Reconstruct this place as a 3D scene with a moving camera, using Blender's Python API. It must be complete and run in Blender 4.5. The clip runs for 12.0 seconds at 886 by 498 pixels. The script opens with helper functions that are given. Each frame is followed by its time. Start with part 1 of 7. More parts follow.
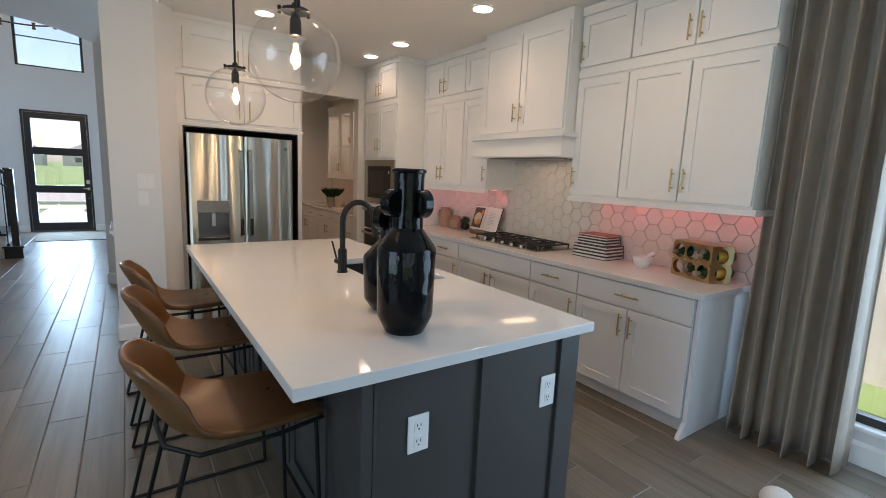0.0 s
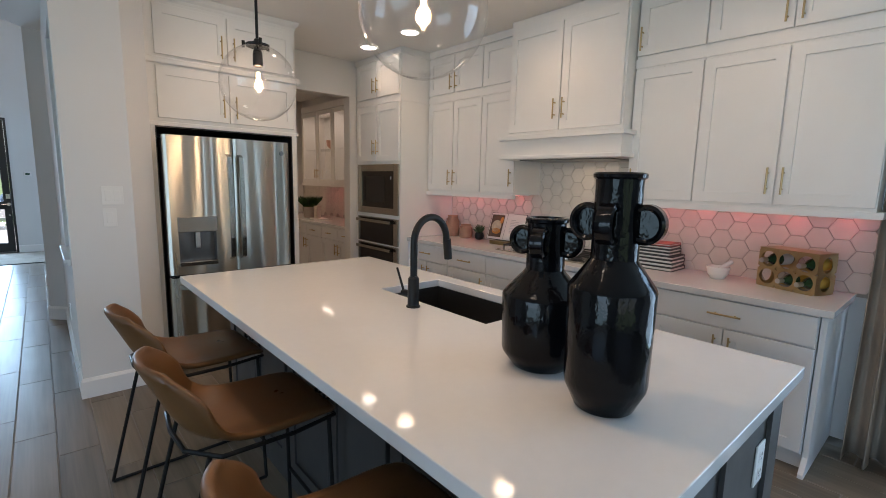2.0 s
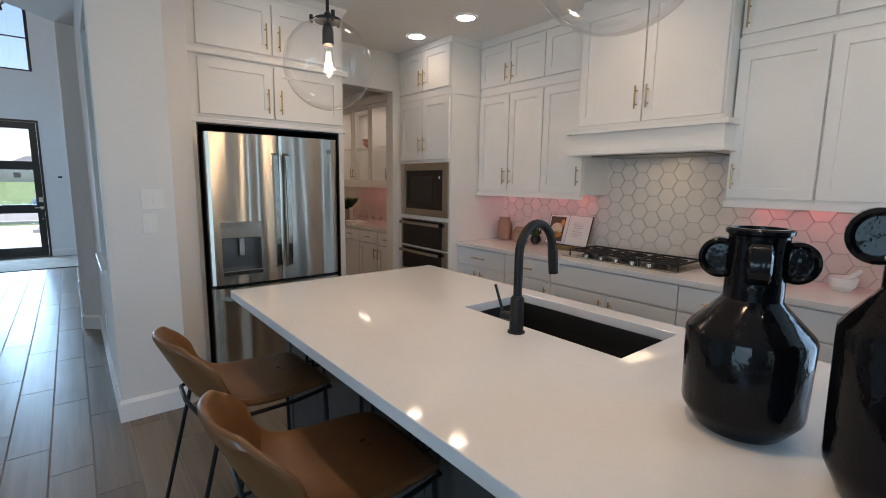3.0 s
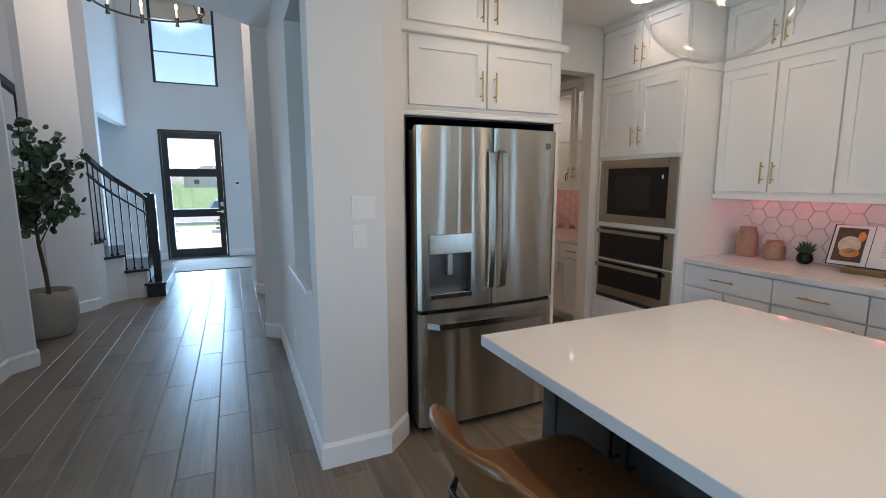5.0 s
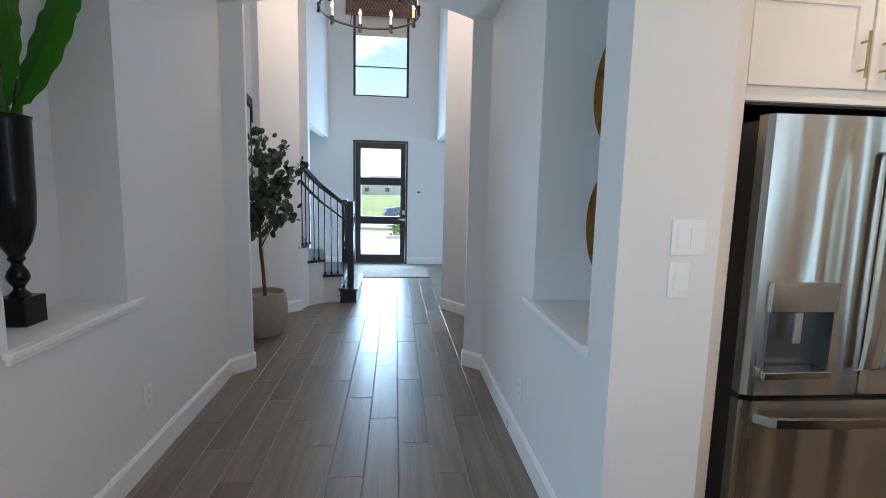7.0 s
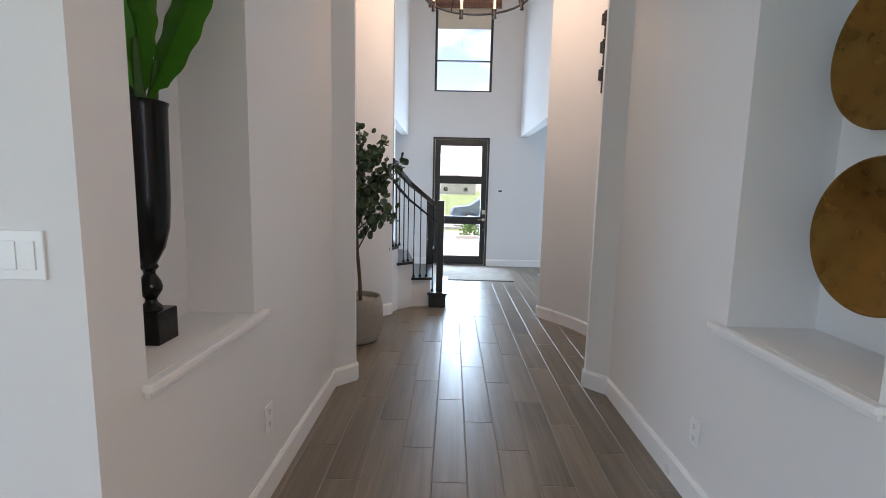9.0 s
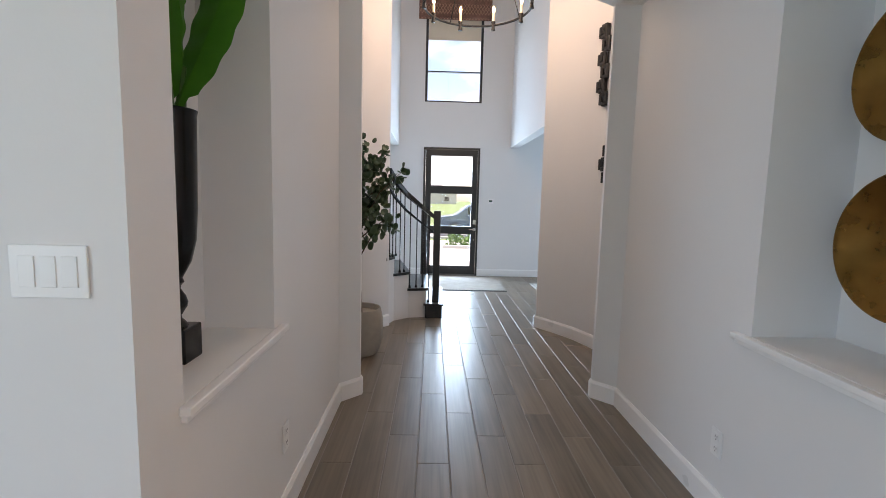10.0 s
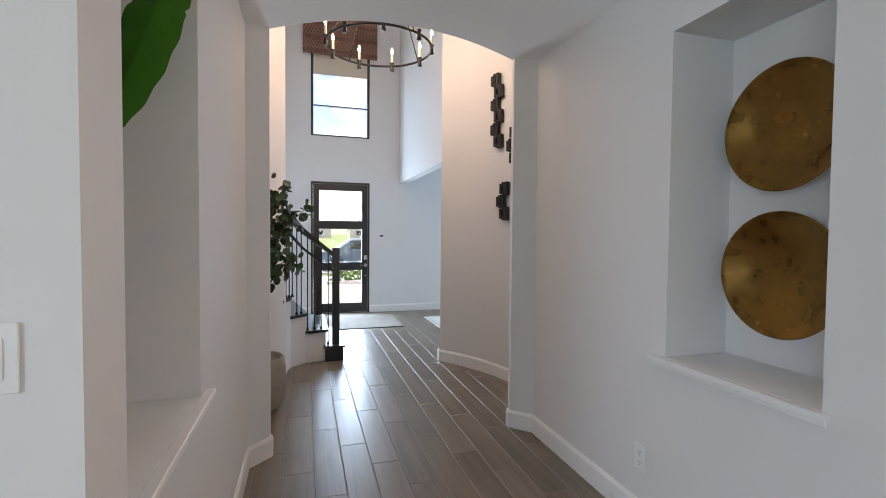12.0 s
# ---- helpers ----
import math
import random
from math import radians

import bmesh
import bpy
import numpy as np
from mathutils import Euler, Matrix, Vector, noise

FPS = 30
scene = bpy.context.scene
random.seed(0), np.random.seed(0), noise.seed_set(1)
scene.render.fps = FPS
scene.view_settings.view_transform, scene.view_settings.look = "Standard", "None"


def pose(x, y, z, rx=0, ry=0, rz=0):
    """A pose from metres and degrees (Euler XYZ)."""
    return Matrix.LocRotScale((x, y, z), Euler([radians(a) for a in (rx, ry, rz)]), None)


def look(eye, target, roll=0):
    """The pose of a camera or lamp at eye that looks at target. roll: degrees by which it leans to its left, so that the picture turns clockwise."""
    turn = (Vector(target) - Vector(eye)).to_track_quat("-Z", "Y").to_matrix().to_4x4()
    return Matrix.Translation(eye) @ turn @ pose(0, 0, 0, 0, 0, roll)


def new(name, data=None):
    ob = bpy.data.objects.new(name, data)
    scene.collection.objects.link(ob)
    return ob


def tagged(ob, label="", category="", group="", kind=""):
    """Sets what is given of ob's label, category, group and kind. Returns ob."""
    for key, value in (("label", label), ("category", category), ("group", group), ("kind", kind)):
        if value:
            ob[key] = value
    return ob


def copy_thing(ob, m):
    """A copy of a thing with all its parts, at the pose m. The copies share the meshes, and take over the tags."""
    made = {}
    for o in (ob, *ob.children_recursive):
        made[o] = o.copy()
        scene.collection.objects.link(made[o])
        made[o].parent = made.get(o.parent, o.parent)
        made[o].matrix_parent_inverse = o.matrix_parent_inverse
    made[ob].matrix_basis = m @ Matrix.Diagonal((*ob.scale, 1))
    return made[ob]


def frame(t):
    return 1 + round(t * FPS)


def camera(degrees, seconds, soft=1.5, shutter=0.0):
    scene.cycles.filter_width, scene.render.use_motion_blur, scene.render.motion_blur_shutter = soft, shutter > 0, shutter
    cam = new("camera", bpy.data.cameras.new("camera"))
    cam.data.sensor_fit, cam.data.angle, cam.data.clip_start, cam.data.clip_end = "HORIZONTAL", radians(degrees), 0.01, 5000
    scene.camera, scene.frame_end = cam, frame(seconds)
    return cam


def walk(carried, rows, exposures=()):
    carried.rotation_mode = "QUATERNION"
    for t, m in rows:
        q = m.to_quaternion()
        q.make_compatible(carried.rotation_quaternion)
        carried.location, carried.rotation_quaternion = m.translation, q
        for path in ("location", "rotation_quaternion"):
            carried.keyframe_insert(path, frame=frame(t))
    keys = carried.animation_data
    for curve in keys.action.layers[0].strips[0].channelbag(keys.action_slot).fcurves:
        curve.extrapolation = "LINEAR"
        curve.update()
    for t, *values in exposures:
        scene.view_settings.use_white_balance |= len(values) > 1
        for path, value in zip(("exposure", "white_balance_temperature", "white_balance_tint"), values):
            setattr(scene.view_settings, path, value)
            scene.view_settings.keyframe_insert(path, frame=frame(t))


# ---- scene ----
# camera and walk
cam = camera(88.0, 12.0, soft=0.95)
PATH = [
    (0, (-0.461, 1.819, 1.5), (0.663, 3.443, 1.186), 2.5),
    (0.5, (-0.519, 2.038, 1.514), (0.673, 3.617, 1.223), 2.4),
    (1, (-0.576, 2.251, 1.503), (0.681, 3.781, 1.219), 2.2),
    (1.5, (-0.644, 2.462, 1.512), (0.657, 3.954, 1.228), 1.7),
    (2, (-0.688, 2.679, 1.489), (0.617, 4.166, 1.199), 1.3),
    (2.5, (-0.692, 2.926, 1.479), (0.591, 4.432, 1.19), 1.0),
    (4.5, (-0.852, 3.89, 1.489), (0.126, 5.608, 1.184), 0.2),
    (5, (-0.915, 4.156, 1.48), (-0.098, 5.959, 1.189), -0.1),
    (5.5, (-0.988, 4.406, 1.499), (-0.328, 6.275, 1.232), -0.0),
    (6, (-1.08, 4.623, 1.485), (-0.565, 6.539, 1.234), 0.4),
    (6.5, (-1.179, 4.826, 1.497), (-0.816, 6.777, 1.25), 0.9),
    (7, (-1.302, 4.983, 1.485), (-1.093, 6.957, 1.236), 1.3),
    (7.5, (-1.421, 5.156, 1.468), (-1.359, 7.137, 1.206), 1.7),
    (9.5, (-1.85, 5.413, 1.473), (-1.886, 7.397, 1.221), 1.3),
    (10, (-1.942, 5.43, 1.474), (-1.893, 7.418, 1.258), 1.4),
    (10.5, (-2.003, 5.484, 1.471), (-1.842, 7.471, 1.305), 1.3),
    (11, (-2.067, 5.551, 1.485), (-1.769, 7.527, 1.37), 1.2),
    (11.5, (-2.132, 5.561, 1.498), (-1.688, 7.51, 1.415), 0.8),
    (12, (-2.234, 5.518, 1.506), (-1.658, 7.432, 1.44), 0.5),
]
EXPOSURES = [(0, 0.84, 6500, 17), (2.5, 0.74, 6100, 16), (4.5, 0.80, 5750, 13), (5.5, 1.06, 5800, 14), (6.5, 1.2, 5950, 15), (7.5, 1.27, 6250, 16), (9.5, 1.34, 7150, 25), (12, 1.32, 7200, 25)]
walk(cam, [(t, look(eye, target, roll)) for t, eye, target, roll in PATH], EXPOSURES)

# world, sun and large lights
world = bpy.data.worlds.new("sky")
scene.world = world
world.use_nodes = True
wn = world.node_tree.nodes
sky = wn.new("ShaderNodeTexSky")
sky.sky_type, sky.sun_disc = "NISHITA", False
sky.sun_elevation, sky.sun_rotation = radians(69), radians(-103)
wn["Background"].inputs["Strength"].default_value = 0.14
wl = world.node_tree.links
tc, mp, cl, cr, mx = (wn.new(k) for k in ("ShaderNodeTexCoord", "ShaderNodeMapping", "ShaderNodeTexNoise", "ShaderNodeMapRange", "ShaderNodeMix"))
mp.inputs["Scale"].default_value = (1, 1, 2.2)
cl.inputs["Scale"].default_value, cl.inputs["Detail"].default_value = 5.0, 7
cr.inputs["From Min"].default_value, cr.inputs["From Max"].default_value, cr.inputs["To Max"].default_value = 0.52, 0.70, 0.6
mx.data_type = "RGBA"
mx.inputs["B"].default_value = (7.5, 8, 8, 1)
wl.new(tc.outputs["Generated"], mp.inputs["Vector"])
wl.new(mp.outputs[0], cl.inputs["Vector"])
wl.new(cl.outputs["Fac"], cr.inputs["Value"])
wl.new(cr.outputs[0], mx.inputs["Factor"])
wl.new(sky.outputs["Color"], mx.inputs["A"])
wl.new(mx.outputs["Result"], wn["Background"].inputs["Color"])


def lamp(name, kind, energy, color, m, **settings):
    data = bpy.data.lights.new(name, kind)
    data.energy, data.color = energy, color
    ob = new(name, data)
    ob.matrix_world = m
    if "size" in settings:
        data.shape, data.size, data.size_y = "RECTANGLE", settings["size"], settings["size_y"]
    if "radius" in settings:
        data.shadow_soft_size = settings["radius"]
    if "spot" in settings:
        data.spot_size, data.spot_blend = radians(settings["spot"]), 1.0
    return ob


sun = lamp("sun", "SUN", 4.0, (1.0, 0.95, 0.88), look((-4.5, 1.0, 12), (0, 0, 0)))
sun.data.angle = radians(0.5)
DAY = (0.50, 0.77, 1.0)
WARM = (1.0, 0.80, 0.60)
# daylight in the window openings
for wx in (-4.4, -2.4, -0.4):
    lamp("back_window_light", "AREA", 1.7, DAY, look((wx, -3.15, 1.5), (wx, 0, 1.4)), size=1.6, size_y=2.2)
lamp("side_window_light", "AREA", 44, DAY, look((2.99, 1.5, 1.4), (0, 1.5, 1.2)), size=2.0, size_y=2.2)
lamp("left_window_light", "AREA", 62, DAY, look((-6.9, 2.0, 1.5), (0, 2.0, 1.3)), size=4.0, size_y=2.2)
lamp("foyer_window_light", "AREA", 6, DAY, look((-1.59, 14.42, 3.85), (-1.59, 10, 2.3)), size=1.0, size_y=1.1)
lamp("door_light", "AREA", 62, DAY, look((-1.59, 14.42, 1.25), (-1.59, 10, 0.9)), size=0.8, size_y=2.0)
# added fill lamps before the side rooms' closed walls, where no window stands
lamp("right_room_fill", "AREA", 36, DAY, look((3.9, 12.6, 1.6), (0, 12.6, 1.2)), size=2.2, size_y=2.2)
lamp("left_room_fill", "AREA", 9, DAY, look((-5.9, 12.9, 1.8), (-3, 12.9, 1.4)), size=2.0, size_y=2.2)
# ---- materials ----
def mat(name, color, rough=0.5, metal=0.0, noise_scale=8.0, vary=0.06, bump=0.0, bump_scale=200.0, depth=0.002, bump_detail=4, detail=5, stretch=(1, 1, 1), rand=0.0, coat=0.0, alpha_mix=None, rough_vary=0.1, spec=0.5, island=False):
    m = bpy.data.materials.new(name)
    m.use_nodes = True
    nt = m.node_tree
    b = nt.nodes["Principled BSDF"]
    link = nt.links.new
    b.inputs["Roughness"].default_value, b.inputs["Metallic"].default_value = rough, metal
    b.inputs["Coat Weight"].default_value = coat
    b.inputs["Specular IOR Level"].default_value = spec
    tc, mp = nt.nodes.new("ShaderNodeTexCoord"), nt.nodes.new("ShaderNodeMapping")
    link(tc.outputs["Object"], mp.inputs["Vector"])
    mp.inputs["Scale"].default_value = stretch
    if rand:
        if island:
            info = nt.nodes.new("ShaderNodeNewGeometry")
            rnd = info.outputs["Random Per Island"]
        else:
            info = nt.nodes.new("ShaderNodeObjectInfo")
            rnd = info.outputs["Random"]
        sh = nt.nodes.new("ShaderNodeMath")
        sh.operation, sh.inputs[1].default_value = "MULTIPLY", 37.0
        link(rnd, sh.inputs[0])
        link(sh.outputs[0], mp.inputs["Location"])
    n1, n2 = nt.nodes.new("ShaderNodeTexNoise"), nt.nodes.new("ShaderNodeTexNoise")
    n1.inputs["Scale"].default_value, n1.inputs["Detail"].default_value = noise_scale, detail
    n2.inputs["Scale"].default_value, n2.inputs["Detail"].default_value = noise_scale * 0.13, 3
    link(mp.outputs[0], n1.inputs["Vector"])
    link(mp.outputs[0], n2.inputs["Vector"])
    add = nt.nodes.new("ShaderNodeMath")
    link(n1.outputs["Fac"], add.inputs[0])
    link(n2.outputs["Fac"], add.inputs[1])
    src = add.outputs[0]
    if rand:
        ra = nt.nodes.new("ShaderNodeMath")
        ra.operation = "MULTIPLY_ADD"
        link(rnd, ra.inputs[0])
        ra.inputs[1].default_value = rand
        link(src, ra.inputs[2])
        sub = nt.nodes.new("ShaderNodeMath")
        sub.operation = "SUBTRACT"
        link(ra.outputs[0], sub.inputs[0])
        sub.inputs[1].default_value = rand / 2
        src = sub.outputs[0]
    ramp = nt.nodes.new("ShaderNodeMapRange")
    ramp.inputs["From Min"].default_value, ramp.inputs["From Max"].default_value = 0.6, 1.4
    ramp.inputs["To Min"].default_value, ramp.inputs["To Max"].default_value = 1 - vary, 1 + vary
    ramp.clamp = False
    link(src, ramp.inputs["Value"])
    mul = nt.nodes.new("ShaderNodeVectorMath")
    mul.operation = "SCALE"
    mul.inputs[0].default_value = color
    link(ramp.outputs[0], mul.inputs["Scale"])
    link(mul.outputs[0], b.inputs["Base Color"])
    rr = nt.nodes.new("ShaderNodeMapRange")
    rr.inputs["From Min"].default_value, rr.inputs["From Max"].default_value = 0.3, 0.7
    rr.inputs["To Min"].default_value, rr.inputs["To Max"].default_value = max(0.0, rough * (1 - rough_vary)), min(1.0, rough * (1 + rough_vary))
    link(n1.outputs["Fac"], rr.inputs["Value"])
    link(rr.outputs[0], b.inputs["Roughness"])
    if bump:
        n3, bp = nt.nodes.new("ShaderNodeTexNoise"), nt.nodes.new("ShaderNodeBump")
        n3.inputs["Scale"].default_value, n3.inputs["Detail"].default_value = bump_scale, bump_detail
        bp.inputs["Strength"].default_value, bp.inputs["Distance"].default_value = bump, depth
        link(mp.outputs[0], n3.inputs["Vector"])
        link(n3.outputs["Fac"], bp.inputs["Height"])
        link(bp.outputs[0], b.inputs["Normal"])
    return m


def glow(name, color, strength):
    m = bpy.data.materials.new(name)
    m.use_nodes = True
    b = m.node_tree.nodes["Principled BSDF"]
    b.inputs["Base Color"].default_value = (*color, 1)
    b.inputs["Emission Color"].default_value = (*color, 1)
    b.inputs["Emission Strength"].default_value = strength
    return m


def thin_glass(name, tint=(1, 1, 1), gloss=0.12, edge=0.0):
    """Clear thin glass: see-through with a clean reflection that grows at grazing angles."""
    m = bpy.data.materials.new(name)
    m.use_nodes = True
    nt = m.node_tree
    nt.nodes.remove(nt.nodes["Principled BSDF"])
    out = nt.nodes["Material Output"]
    tr, gl, mx, fr, pw, mr = (nt.nodes.new(k) for k in ("ShaderNodeBsdfTransparent", "ShaderNodeBsdfGlossy", "ShaderNodeMixShader", "ShaderNodeLayerWeight", "ShaderNodeMath", "ShaderNodeMapRange"))
    tr.inputs["Color"].default_value = (*tint, 1)
    gl.inputs["Roughness"].default_value = 0.02
    pw.operation, pw.inputs[1].default_value = "POWER", 3.0
    mr.inputs["To Min"].default_value, mr.inputs["To Max"].default_value = 0.05, gloss * 6
    nt.links.new(fr.outputs["Facing"], pw.inputs[0])
    nt.links.new(pw.outputs[0], mr.inputs["Value"])
    nt.links.new(mr.outputs[0], mx.inputs[0])
    nt.links.new(tr.outputs[0], mx.inputs[1])
    nt.links.new(gl.outputs[0], mx.inputs[2])
    nt.links.new(mx.outputs[0], out.inputs[0])
    return m


WALL = mat("wall_paint", (0.755, 0.75, 0.742), 0.75, noise_scale=3, vary=0.015, bump=0.10, bump_scale=120)
CEIL = mat("ceiling_paint", (0.88, 0.87, 0.85), 0.8, noise_scale=3, vary=0.015, bump=0.12, bump_scale=120)
TRIM = mat("trim_paint", (0.87, 0.862, 0.85), 0.30, noise_scale=5, vary=0.015, bump=0.02)
CAB = mat("cabinet_white_paint", (0.83, 0.815, 0.79), 0.38, noise_scale=6, vary=0.02, bump=0.03, bump_scale=90)
BASECAB = mat("base_cabinet_paint", (0.73, 0.745, 0.77), 0.38, noise_scale=6, vary=0.02, bump=0.03, bump_scale=90)
QUARTZ = mat("white_quartz", (0.675, 0.672, 0.67), 0.065, noise_scale=30, vary=0.02, rough_vary=0.3)
ISLAND = mat("island_grey_paint", (0.052, 0.050, 0.050), 0.42, noise_scale=7, vary=0.05, bump=0.03, bump_scale=90)
BLACKM = mat("matt_black_metal", (0.009, 0.009, 0.0095), 0.40, noise_scale=20, vary=0.2, spec=0.28)
BLACKP = mat("black_paint", (0.015, 0.014, 0.014), 0.35, noise_scale=10, vary=0.15)
URNBLACK = mat("black_urn_lacquer", (0.006, 0.006, 0.006), 0.24, noise_scale=10, vary=0.2, spec=0.3)
SINKM = mat("black_composite", (0.012, 0.012, 0.013), 0.5, noise_scale=60, vary=0.2)
CERAMIC = mat("black_glazed_ceramic", (0.004, 0.004, 0.005), 0.09, noise_scale=12, vary=0.3, bump=0.7, bump_scale=19, depth=0.006, stretch=(1, 1, 0.55), spec=0.24, rough_vary=0.4)
BRASS = mat("brushed_brass", (0.50, 0.37, 0.19), 0.34, 1.0, noise_scale=25, vary=0.08)
STEEL = mat("stainless_steel", (0.44, 0.415, 0.365), 0.21, 1.0, noise_scale=10, vary=0.03, stretch=(1, 1, 40), rough_vary=0.1)
FRIDGE = mat("brushed_fridge_steel", (0.48, 0.455, 0.395), 0.30, 1.0, noise_scale=3, vary=0.05, bump=1.0, bump_scale=1.8, bump_detail=0.8, depth=0.075, stretch=(3.0, 3.0, 0.14), rough_vary=0.1)
# brushed along x: reflections spread upright
nodes, link = FRIDGE.node_tree.nodes, FRIDGE.node_tree.links.new
tangent = nodes.new("ShaderNodeTangent")
tangent.direction_type, tangent.axis = "RADIAL", "Z"
steel = nodes["Principled BSDF"]
steel.inputs["Anisotropic"].default_value, steel.inputs["Anisotropic Rotation"].default_value = 0.85, 0.25
link(tangent.outputs[0], steel.inputs["Tangent"])
DARKSTEEL = mat("dark_steel", (0.20, 0.20, 0.20), 0.35, 1.0, noise_scale=10, vary=0.05)
OVENGLASS = mat("black_oven_glass", (0.006, 0.006, 0.007), 0.06, noise_scale=3, vary=0.1)
LEATHER = mat("tan_leather", (0.145, 0.066, 0.022), 0.36, noise_scale=7, vary=0.30, bump=0.25, bump_scale=260, rough_vary=0.25)
CURTAIN = mat("grey_taupe_fabric", (0.40, 0.335, 0.272), 0.8, noise_scale=22, vary=0.16, bump=0.3, bump_scale=300, stretch=(1, 1, 0.6))
GOLD = mat("aged_gold_leaf", (0.27, 0.145, 0.040), 0.30, 1.0, noise_scale=18, vary=0.16, bump=0.04, bump_scale=60, depth=0.002, detail=8, rough_vary=0.22)
PLASTIC = mat("white_plastic", (0.82, 0.82, 0.81), 0.35, vary=0.01)
GROUT = mat("tile_grout", (0.42, 0.38, 0.335), 0.9, noise_scale=60, vary=0.05)
HEX = mat("cream_hex_tile", (0.68, 0.635, 0.575), 0.22, noise_scale=14, vary=0.04, rand=0.25, bump=0.06, bump_scale=30)
FGROUT = mat("floor_grout", (0.30, 0.275, 0.25), 0.9, noise_scale=60, vary=0.08)


def plank_mat(name, island):
    """Porcelain plank with a printed wood grain that runs along y; each plank has its own tone and cut of the grain."""
    m = bpy.data.materials.new(name)
    m.use_nodes = True
    nt = m.node_tree
    b, link, add = nt.nodes["Principled BSDF"], nt.links.new, nt.nodes.new
    info = add("ShaderNodeNewGeometry" if island else "ShaderNodeObjectInfo")
    rnd = info.outputs["Random Per Island" if island else "Random"]
    tc, shift = add("ShaderNodeTexCoord"), add("ShaderNodeVectorMath")
    spread = add("ShaderNodeVectorMath")
    spread.operation = "SCALE"
    spread.inputs[0].default_value = (31.0, 57.0, 13.0)
    link(rnd, spread.inputs["Scale"])
    link(tc.outputs["Object"], shift.inputs[0])
    link(spread.outputs[0], shift.inputs[1])
    total = None
    for scale, detail, weight in (((70, 1.6, 1), 3, 0.34), ((17, 0.8, 1), 3, 0.55), ((3.5, 1.3, 1), 2, 0.45)):
        mp, nz, mu = add("ShaderNodeMapping"), add("ShaderNodeTexNoise"), add("ShaderNodeMath")
        mp.inputs["Scale"].default_value = scale
        nz.inputs["Scale"].default_value, nz.inputs["Detail"].default_value = 1.0, detail
        nz.inputs["Distortion"].default_value = 0.35
        mu.operation, mu.inputs[1].default_value = "MULTIPLY", weight
        link(shift.outputs[0], mp.inputs["Vector"])
        link(mp.outputs[0], nz.inputs["Vector"])
        link(nz.outputs["Fac"], mu.inputs[0])
        if total is None:
            grain, total = nz.outputs["Fac"], mu.outputs[0]
        else:
            sm = add("ShaderNodeMath")
            link(total, sm.inputs[0])
            link(mu.outputs[0], sm.inputs[1])
            total = sm.outputs[0]
    tone = add("ShaderNodeMath")
    tone.operation, tone.inputs[1].default_value = "MULTIPLY_ADD", 0.16
    link(rnd, tone.inputs[0])
    link(total, tone.inputs[2])
    ramp = add("ShaderNodeMapRange")
    ramp.inputs["From Min"].default_value, ramp.inputs["From Max"].default_value = 0.50, 1.00
    mix = add("ShaderNodeMix")
    mix.data_type = "RGBA"
    mix.inputs["A"].default_value, mix.inputs["B"].default_value = (0.112, 0.086, 0.060, 1), (0.262, 0.210, 0.158, 1)
    link(tone.outputs[0], ramp.inputs["Value"])
    link(ramp.outputs[0], mix.inputs["Factor"])
    link(mix.outputs["Result"], b.inputs["Base Color"])
    rr, bp = add("ShaderNodeMapRange"), add("ShaderNodeBump")
    rr.inputs["To Min"].default_value, rr.inputs["To Max"].default_value = 0.27, 0.40
    link(grain, rr.inputs["Value"])
    link(rr.outputs[0], b.inputs["Roughness"])
    bp.inputs["Strength"].default_value, bp.inputs["Distance"].default_value = 0.10, 0.0015
    link(grain, bp.inputs["Height"])
    link(bp.outputs[0], b.inputs["Normal"])
    return m


PLANK = plank_mat("wood_look_floor_tile", False)
PLANKJ = plank_mat("wood_look_floor_tile_far", True)
GLASS = thin_glass("clear_glass")
PANE = thin_glass("window_glass")
FILAMENT = glow("bulb_filament", (1.0, 0.62, 0.28), 26)
CANLIGHT = glow("downlight_lens", (1.0, 0.90, 0.76), 8)
LEDPINK = glow("pink_led_strip", (1.0, 0.22, 0.20), 4)
GRASS = mat("lawn", (0.15, 0.21, 0.07), 0.9, noise_scale=2, vary=0.25)
ASPHALT = mat("asphalt", (0.30, 0.29, 0.27), 0.9, noise_scale=3, vary=0.1)
CONCRETE = mat("concrete", (0.5, 0.49, 0.46), 0.85, noise_scale=4, vary=0.08)
STONEPOT = mat("grey_beige_stoneware", (0.36, 0.33, 0.285), 0.8, noise_scale=18, vary=0.12, bump=0.3, bump_scale=60)
SOIL = mat("potting_soil", (0.03, 0.022, 0.015), 0.95, noise_scale=40, vary=0.4, bump=0.6, bump_scale=60)
BARK = mat("brown_bark", (0.10, 0.068, 0.042), 0.85, noise_scale=30, vary=0.3, bump=0.4, bump_scale=80)
LEAFDK = mat("eucalyptus_leaf", (0.052, 0.092, 0.042), 0.45, noise_scale=5, vary=0.35)
LEAFBR = mat("banana_leaf", (0.045, 0.19, 0.012), 0.38, noise_scale=14, vary=0.3, stretch=(1, 1, 1))
STEM = mat("leaf_stem", (0.035, 0.10, 0.015), 0.45, noise_scale=14, vary=0.4)

